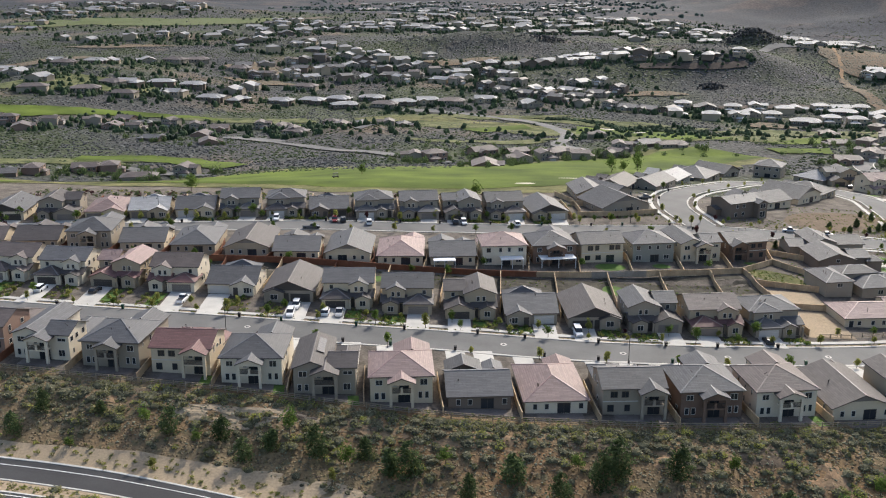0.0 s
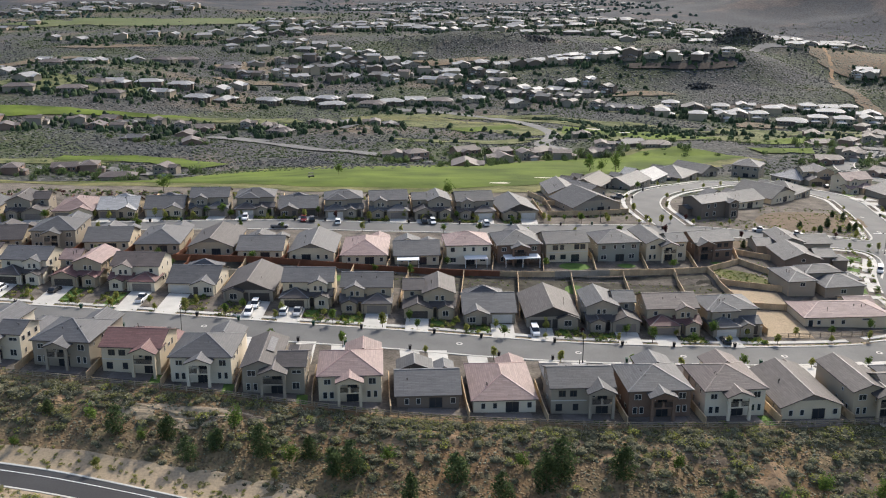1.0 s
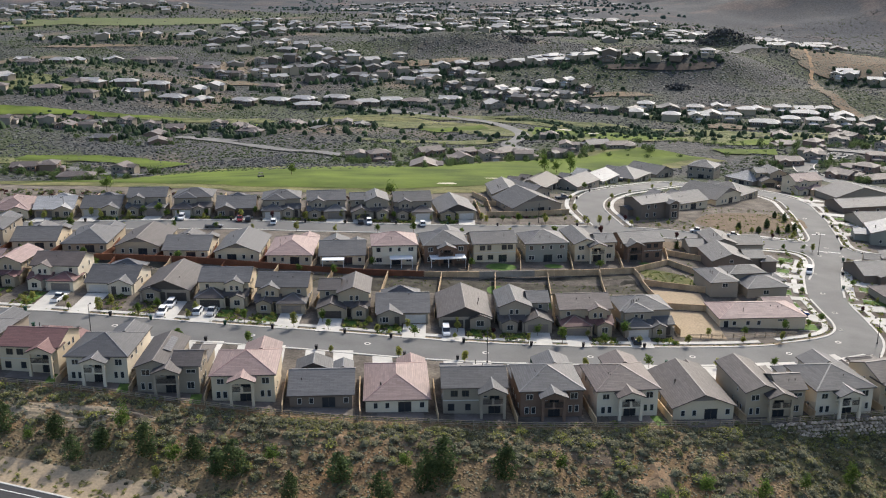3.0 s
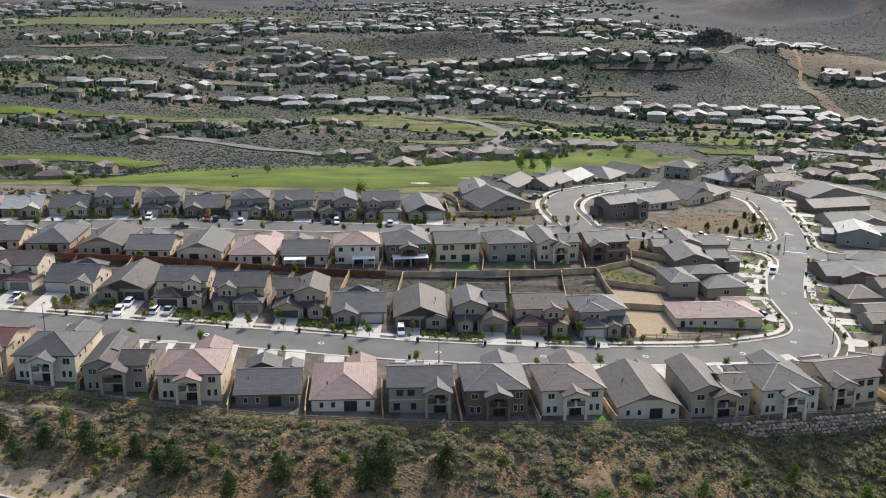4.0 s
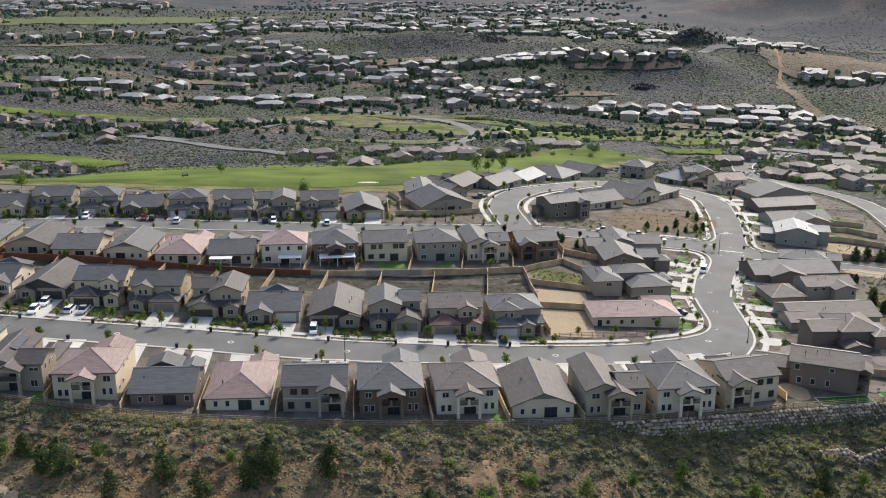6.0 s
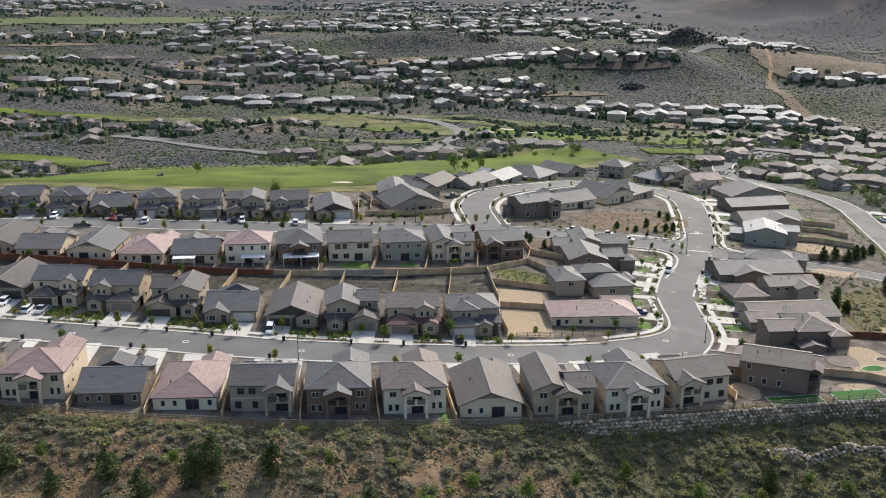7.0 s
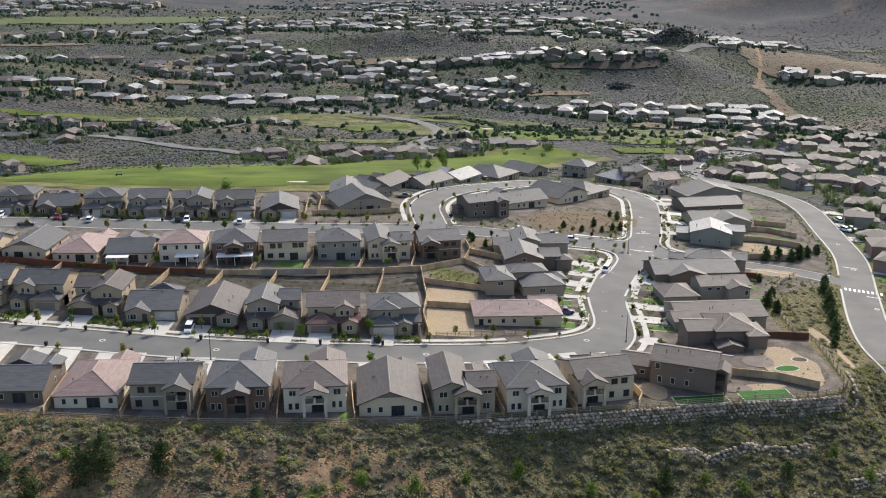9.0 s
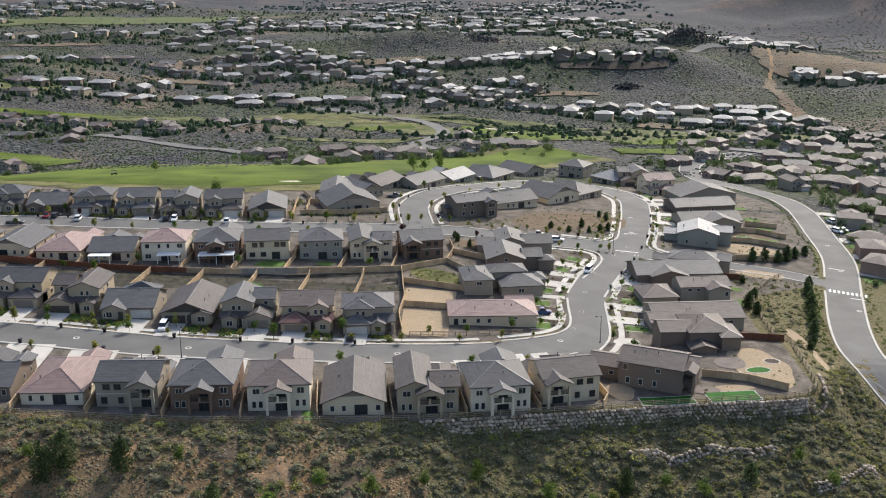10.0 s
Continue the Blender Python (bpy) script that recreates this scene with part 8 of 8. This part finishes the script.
for k in range(6, 50):
    p, q = MAIN[k], MAIN[k + 1]
    d = (q - p).normalized()
    for side in (-1, 1):
        for _ in range(9):
            o = side * rnd.choice((rnd.uniform(5.9, 7.0), rnd.uniform(9.2, 14)))
            beds[rnd.choice("abc")].append((p.x - d.y * o + rnd.uniform(-1, 1), p.y + d.x * o + rnd.uniform(-1, 1), rnd.uniform(0.3, 0.9), rnd.uniform(0.8, 1.1)))
for x0, x1, y0, y1, n in ((123, 158, 322, 362, 260), (99, 124, 322, 338, 110), (95, 130, 355, 415, 110), (60, 82, 325, 395, 70), (150, 185, 395, 440, 60), (182, 222, 318, 345, 50), (200, 226, 312, 400, 260), (150, 166, 186, 198, 26), (98, 114, 298, 308, 26), (185, 206, 311, 323, 60), (87, 103, 262, 273, 170), (98, 112, 276, 292, 30), (186, 206, 228, 292, 420), (163, 179, 197, 224, 26), (-150, 88, 249, 259.5, 420), (-150, 40, 337, 352, 150)):
    for _ in range(n):
        beds[rnd.choice("ab")].append((rnd.uniform(x0, x1), rnd.uniform(y0, y1), rnd.uniform(0.25, 0.6), rnd.uniform(0.8, 1.2)))
scatter("garden_shrubs", SPRAYS, [s for s in beds["a"] if free(s[0], s[1], PAVED * np.array((1, 1, 0.8)))], LEAF, "green garden shrubs in mulched beds", "shrub")
scatter("garden_shrubs", SPRAYS, [s for s in beds["b"] if free(s[0], s[1], PAVED * np.array((1, 1, 0.8)))], SAGE_GREEN, "dull green garden shrubs in mulched beds", "shrub")
scatter("garden_shrubs", SPRAYS, [s for s in beds["c"] if free(s[0], s[1], PAVED * np.array((1, 1, 0.8)))], LEAF_LIME, "yellow-green garden shrubs in mulched beds", "shrub")
hedge = [(rnd.uniform(-150, 44), rnd.uniform(338, 350), rnd.uniform(0.6, 1.5), rnd.uniform(0.8, 1.3)) for _ in range(330)] + [(p.x + rnd.uniform(-1, 1), p.y + rnd.uniform(-1, 1), rnd.uniform(0.5, 1.1), rnd.uniform(0.9, 1.4)) for p in smooth_line([(46, 327), (60, 330), (74, 336.5)], 0.9)]
scatter("hedge_shrubs", SPRAYS, hedge[::3] + hedge[1::3], LEAF_DARK, "dark green bushes along the edge of the golf course", "shrub")
scatter("hedge_shrubs", SPRAYS, hedge[2::6], LEAF_PLUM, "dark red bushes along the edge of the golf course", "shrub")
scatter("hedge_shrubs", SPRAYS, hedge[5::6], LEAF_LIME, "yellow-green bushes along the edge of the golf course", "shrub")
# the valley
grey, green = [], []
for k in range(100000):
    y = 372 + 800 * rnd.random() ** 1.15 if k < 84000 else rnd.uniform(1100, 1750)
    x = rnd.uniform(-0.48 * y - 20, 0.48 * y + 130)
    if y < 470 and -260 < x < 300 or not (noise.noise((x / 45, y / 45, 9.0)) > rnd.uniform(-0.8, 0.35)):
        continue
    if not free(x, y, OPEN) or (y < 430 and not free(x, y, PAVED)):
        continue
    (grey if noise.noise((x / 60, y / 60, 2.0)) < 0.0 else green).append((x, y, rnd.uniform(0.4, 1.0) ** 1.2 * 1.25 * (1 + 0.6 * ramp(y, 900, 1500)), rnd.uniform(0.7, 1.0)))
scatter("valley_sagebrush", CLODS, grey, SCRUB, "grey sagebrush over the valley hillsides", "sagebrush")
scatter("valley_brush", CLODS, green, SCRUB_GREEN, "green brush over the valley hillsides", "brush")
woods = []
for x, y in HOUSE_SPOTS:
    for _ in range(14 if y < 1200 else 16):
        a, r = rnd.uniform(0, 6.283), rnd.uniform(8, 19)
        tx, ty, s = x + math.cos(a) * r, y + math.sin(a) * r, rnd.uniform(1.2, 3.2)
        for k in range(2):
            woods.append((tx + rnd.uniform(-0.6, 0.6) * s, ty + rnd.uniform(-0.6, 0.6) * s, s * rnd.uniform(0.5, 0.9), rnd.uniform(1.5, 2.6)))
for x0, x1, y0, y1, n in ((120, 175, 690, 735, 90), (-330, -220, 740, 860, 170), (-420, -250, 1090, 1190, 160), (-640, 560, 1230, 1700, 900), (-150, 200, 870, 1060, 260), (-60, 320, 540, 740, 190), (-420, -180, 800, 1000, 160), (200, 380, 480, 760, 150), (200, 330, 1270, 1360, 160), (-60, 40, 800, 850, 60), (80, 190, 610, 680, 60), (-260, -60, 640, 720, 90)):
    for _ in range(n):
        woods.append((rnd.uniform(x0, x1), rnd.uniform(y0, y1), rnd.uniform(1.2, 2.8), rnd.uniform(1.2, 2.2)))
for p in smooth_line([(78, 782), (100, 764), (120, 746), (139, 708), (160, 693), (178, 690)], 2.2):
    for _ in range(3):
        woods.append((p.x + rnd.uniform(-4, 4), p.y + rnd.uniform(-4, 4), rnd.uniform(1.8, 3.0), rnd.uniform(0.9, 1.4)))
scatter("garden_trees", BUSHES, [w for w in woods if w[1] < 620 and free(w[0], w[1], PAVED * np.array((1, 1, 1.1)))], LEAF_DARK, "rounded green trees and bushes between the houses", "tree")
woods = [w for w in woods if w[1] >= 620]
town_woods = []
for x0, x1, y0, y1, n in ((-340, 460, 1780, 2300, 700), (-420, 500, 2300, 3100, 1300), (-720, -540, 1540, 1740, 90)):
    for _ in range(n):
        x, y = rnd.uniform(x0, x1), rnd.uniform(y0, y1)
        if noise.noise((x / 90, y / 140, 15.0)) > rnd.uniform(-0.5, 0.25):
            town_woods.append((x, y, rnd.uniform(2.5, 5.0), rnd.uniform(0.9, 1.6)))
scatter("town_trees", LUMPS, town_woods, TOWN_LEAF, "trees over the distant town, tinted blue for haze", "tree")
scatter("far_trees", LUMPS, [w for w in woods if ((w[0] + 420) / 140) ** 2 + ((w[1] - 1465) / 105) ** 2 > 1], FAR_LEAF, "dark green trees among the far houses", "tree")


# ---- vehicles, bins and lamps ----
PAINTS = {"white": material("white_car_paint", (0.72, 0.72, 0.72), 0.25, 0.02, spec=0.6), "black": material("black_car_paint", (0.02, 0.02, 0.022), 0.2, 0.02, spec=0.6), "silver": material("silver_car_paint", (0.42, 0.43, 0.44), 0.25, 0.02, metal=0.3), "blue": material("blue_car_paint", (0.015, 0.04, 0.16), 0.2, 0.02, spec=0.6), "red": material("dark_red_car_paint", (0.18, 0.015, 0.02), 0.25, 0.02, spec=0.6), "grey": material("grey_car_paint", (0.09, 0.095, 0.1), 0.25, 0.02, spec=0.6)}


def loft(bm, rows, index=0):
    """A hull through cross-sections (x, half width, bottom, top)."""
    rings = []
    for x, w, z0, z1 in rows:
        rings.append([bm.verts.new((x, y, z)) for y, z in ((-w, z0), (w, z0), (w, z0 + (z1 - z0) * 0.7), (w * 0.86, z1), (-w * 0.86, z1), (-w, z0 + (z1 - z0) * 0.7))])
    for r, q in zip(rings, rings[1:]):
        for i in range(6):
            bm.faces.new((r[i], q[i], q[(i + 1) % 6], r[(i + 1) % 6])).material_index = index
    bm.faces.new(rings[0])
    bm.faces.new(rings[-1][::-1])
    bmesh.ops.recalc_face_normals(bm, faces=bm.faces)


WHEEL = []


def car(x, y, turn, colour, kind="saloon", lift=0.12):
    words = {"saloon": "car", "suv": "sport utility vehicle", "pickup": "pickup truck", "van": "van"}[kind]
    root = thing("car" if kind != "pickup" else "pickup_truck", pose(x, y, land(x, y) + lift, 0, 0, turn), f"{colour} parked {words} on the pavement or driveway".replace("the pavement or driveway", "asphalt or concrete"), "car")
    tall = {"saloon": 1.42, "suv": 1.75, "pickup": 1.8, "van": 1.95}[kind]
    long = {"saloon": 2.3, "suv": 2.4, "pickup": 2.85, "van": 2.5}[kind]
    waist = tall * 0.58
    bm = bmesh.new()
    loft(bm, [(-long, 0.72, 0.35, waist * 0.85), (-long + 0.15, 0.88, 0.28, waist * 0.98), (-0.6, 0.93, 0.25, waist), (0.9, 0.93, 0.25, waist), (long - 0.35, 0.88, 0.28, waist * 0.88), (long, 0.7, 0.35, waist * 0.72)])
    part("body", bm, PAINTS[colour], root)
    a, b = {"saloon": (-1.9, 1.1), "suv": (-2.25, 1.15), "pickup": (-0.5, 1.5), "van": (-2.4, 1.6)}[kind]
    bm = bmesh.new()
    loft(bm, [(a, 0.82, waist - 0.05, waist + 0.05), (a + 0.35, 0.8, waist - 0.05, tall - 0.08), (b - 0.75, 0.8, waist - 0.05, tall - 0.08), (b, 0.82, waist - 0.05, waist + 0.05)])
    cabin = part("cabin_glass", bm, GLASS, root)
    bm = bmesh.new()
    loft(bm, [(a + 0.25, 0.72, tall - 0.1, tall - 0.05), (a + 0.5, 0.74, tall - 0.1, tall), (b - 0.95, 0.74, tall - 0.1, tall), (b - 0.65, 0.72, tall - 0.1, tall - 0.06)])
    part("roof", bm, PAINTS[colour], root)
    if kind == "pickup":
        bm = bmesh.new()
        box(bm, -long + 0.2, -0.65, -0.75, 0.75, waist - 0.02, waist + 0.01)
        part("load_bed", bm, METAL, root)
    if not WHEEL:
        wb = bmesh.new()
        bmesh.ops.create_cone(wb, cap_ends=True, segments=14, radius1=0.34, radius2=0.34, depth=0.24, matrix=pose(0, 0, 0, 90))
        WHEEL.append(finish("wheel", wb, RUBBER))
    for u in (-long + 0.85, long - 0.85):
        for v in (-0.82, 0.82):
            piece("wheel", WHEEL[0], root, pose(u, v, 0.34))
    for v in (-0.6, 0.6):
        bm = bmesh.new()
        box(bm, long - 0.1, long - 0.01, v - 0.16, v + 0.16, waist * 0.62, waist * 0.74)
        part("headlight", bm, WHITE_PLASTIC, root)


for x, y, turn, colour, kind in (
    (-104.6, 237.6, 85, "white", "suv"), (-90.5, 237.0, 80, "black", "saloon"), (-66.5, 231.5, 84, "white", "pickup"), (-37.6, 229.0, -90, "white", "suv"), (-38.2, 223.4, -88, "white", "suv"), (-29.8, 224.9, 90, "white", "suv"), (-26.4, 224.8, -90, "silver", "pickup"), (31.0, 217.2, -86, "white", "van"), (76.2, 217.0, 92, "black", "saloon"),
    (-56.6, 311.3, -86, "white", "suv"), (-25.9, 309.0, 96, "white", "suv"), (-43.7, 301.6, 6, "grey", "pickup"), (-34.6, 311.2, 96, "black", "suv"), (-37.4, 311.0, -84, "red", "suv"), (2.2, 313.0, 98, "black", "suv"), (5.0, 312.8, -82, "white", "suv"), (22.6, 313.4, 98, "white", "suv"),
    (126.5, 317.6, -6, "silver", "pickup"), (132.8, 312.4, -6, "white", "suv"), (140.0, 281.5, -112, "white", "van"), (123.2, 242.0, 4, "blue", "pickup"), (116.0, 321.0, 172, "silver", "pickup"), (176.5, 424.0, 80, "black", "suv"), (238.5, 350.5, -60, "white", "suv"), (241.5, 353.5, -60, "silver", "saloon"), (107.5, 426.0, 70, "black", "suv"), (119, 446, 60, "white", "suv"), (241.5, 366.5, 100, "white", "suv"), (245.0, 367.5, 100, "silver", "suv"), (74.5, 364.0, 20, "grey", "pickup")):
    car(x, y, turn, colour, kind)

BIN_GREEN = material("green_bin_plastic", (0.015, 0.05, 0.035), 0.5, 0.05)
BIN_BLACK = material("black_bin_plastic", (0.02, 0.02, 0.022), 0.5, 0.05)


def wheelie_bin(x, y, turn, mat, word):
    root = thing("wheelie_bin", pose(x, y, land(x, y) + 0.16, 0, 0, turn), f"{word} plastic wheelie bin at the kerb", "bin", "bins along the streets")
    bm = bmesh.new()
    rows = [(0.0, 0.24, 0.24), (0.95, 0.33, 0.36)]
    v = [[bm.verts.new((sx * a, sy * b, z)) for sx, sy in ((-1, -1), (1, -1), (1, 1), (-1, 1))] for z, a, b in rows]
    for i in range(4):
        bm.faces.new((v[0][i], v[0][(i + 1) % 4], v[1][(i + 1) % 4], v[1][i]))
    bm.faces.new(v[0][::-1])
    bm.faces.new(v[1])
    part("bin_body", bm, mat, root)
    bm = bmesh.new()
    box(bm, -0.36, 0.36, -0.4, 0.42, 0.96, 1.04)
    part("lid", bm, mat, root)


rnd = random.Random(8)
for line, off in ((ROAD_1, 5.2), (ROAD_2, 4.9), (ROAD_1, -5.2), (MAIN, -5.2)):
    path = offset_line(line, off)
    for p in path[18::5]:
        if -150 < p.x < 90 or line is MAIN and p.y < 370 and p.y > 235:
            g = rnd.random() < 0.3
            wheelie_bin(p.x + rnd.uniform(-4, 4) * (line is not MAIN), p.y, rnd.uniform(-10, 10), BIN_GREEN if g else BIN_BLACK, "green" if g else "black")


def street_lamp(x, y, turn):
    root = thing("street_lamp", pose(x, y, land(x, y), 0, 0, turn), "tall dark metal street lamp with a short arm", "street lamp", "lamps along the streets")
    bm = bmesh.new()
    bmesh.ops.create_cone(bm, cap_ends=True, segments=8, radius1=0.1, radius2=0.06, depth=7.0, matrix=pose(0, 0, 3.5))
    bmesh.ops.create_cone(bm, cap_ends=True, segments=8, radius1=0.2, radius2=0.16, depth=0.6, matrix=pose(0, 0, 0.3))
    part("pole", bm, METAL, root)
    bm = bmesh.new()
    bmesh.ops.create_cone(bm, cap_ends=True, segments=6, radius1=0.04, radius2=0.035, depth=1.3, matrix=pose(-0.62, 0, 6.95, 0, 80, 0))
    part("arm", bm, METAL, root)
    bm = bmesh.new()
    bmesh.ops.create_cone(bm, cap_ends=True, segments=10, radius1=0.26, radius2=0.1, depth=0.3, matrix=pose(-1.25, 0, 6.95))
    part("lamp_head", bm, METAL, root)


for x, y, turn in ((136.8, 224.5, 0), (40.2, 200.6, -90), (-50.8, 209.8, -90), (-118, 231, 90), (62, 323.5, 90), (150, 302, 0), (-95, 311, 90)):
    street_lamp(x, y, turn)
# the golf cart on the fairway
cart = thing("golf_cart", pose(-47.6, 401, land(-47.6, 401) + 0.45, 0, 0, 200), "small dark golf cart on the fairway", "golf cart")
bm = bmesh.new()
loft(bm, [(-1.3, 0.55, 0.3, 0.8), (-0.2, 0.6, 0.25, 0.75), (0.7, 0.6, 0.25, 0.6), (1.3, 0.5, 0.3, 0.85)])
part("body", bm, METAL, cart)
bm = bmesh.new()
box(bm, -1.1, 0.9, -0.65, 0.65, 1.85, 1.95)
part("canopy", bm, METAL, cart)
for u in (-1.0, 0.8):
    for v in (-0.55, 0.55):
        bm = bmesh.new()
        box(bm, u - 0.03, u + 0.03, v - 0.03, v + 0.03, 0.6, 1.86)
        part("canopy_post", bm, METAL, cart)
        piece("wheel", WHEEL[0], cart, pose(u, v, 0.2) @ Matrix.Scale(0.7, 4))
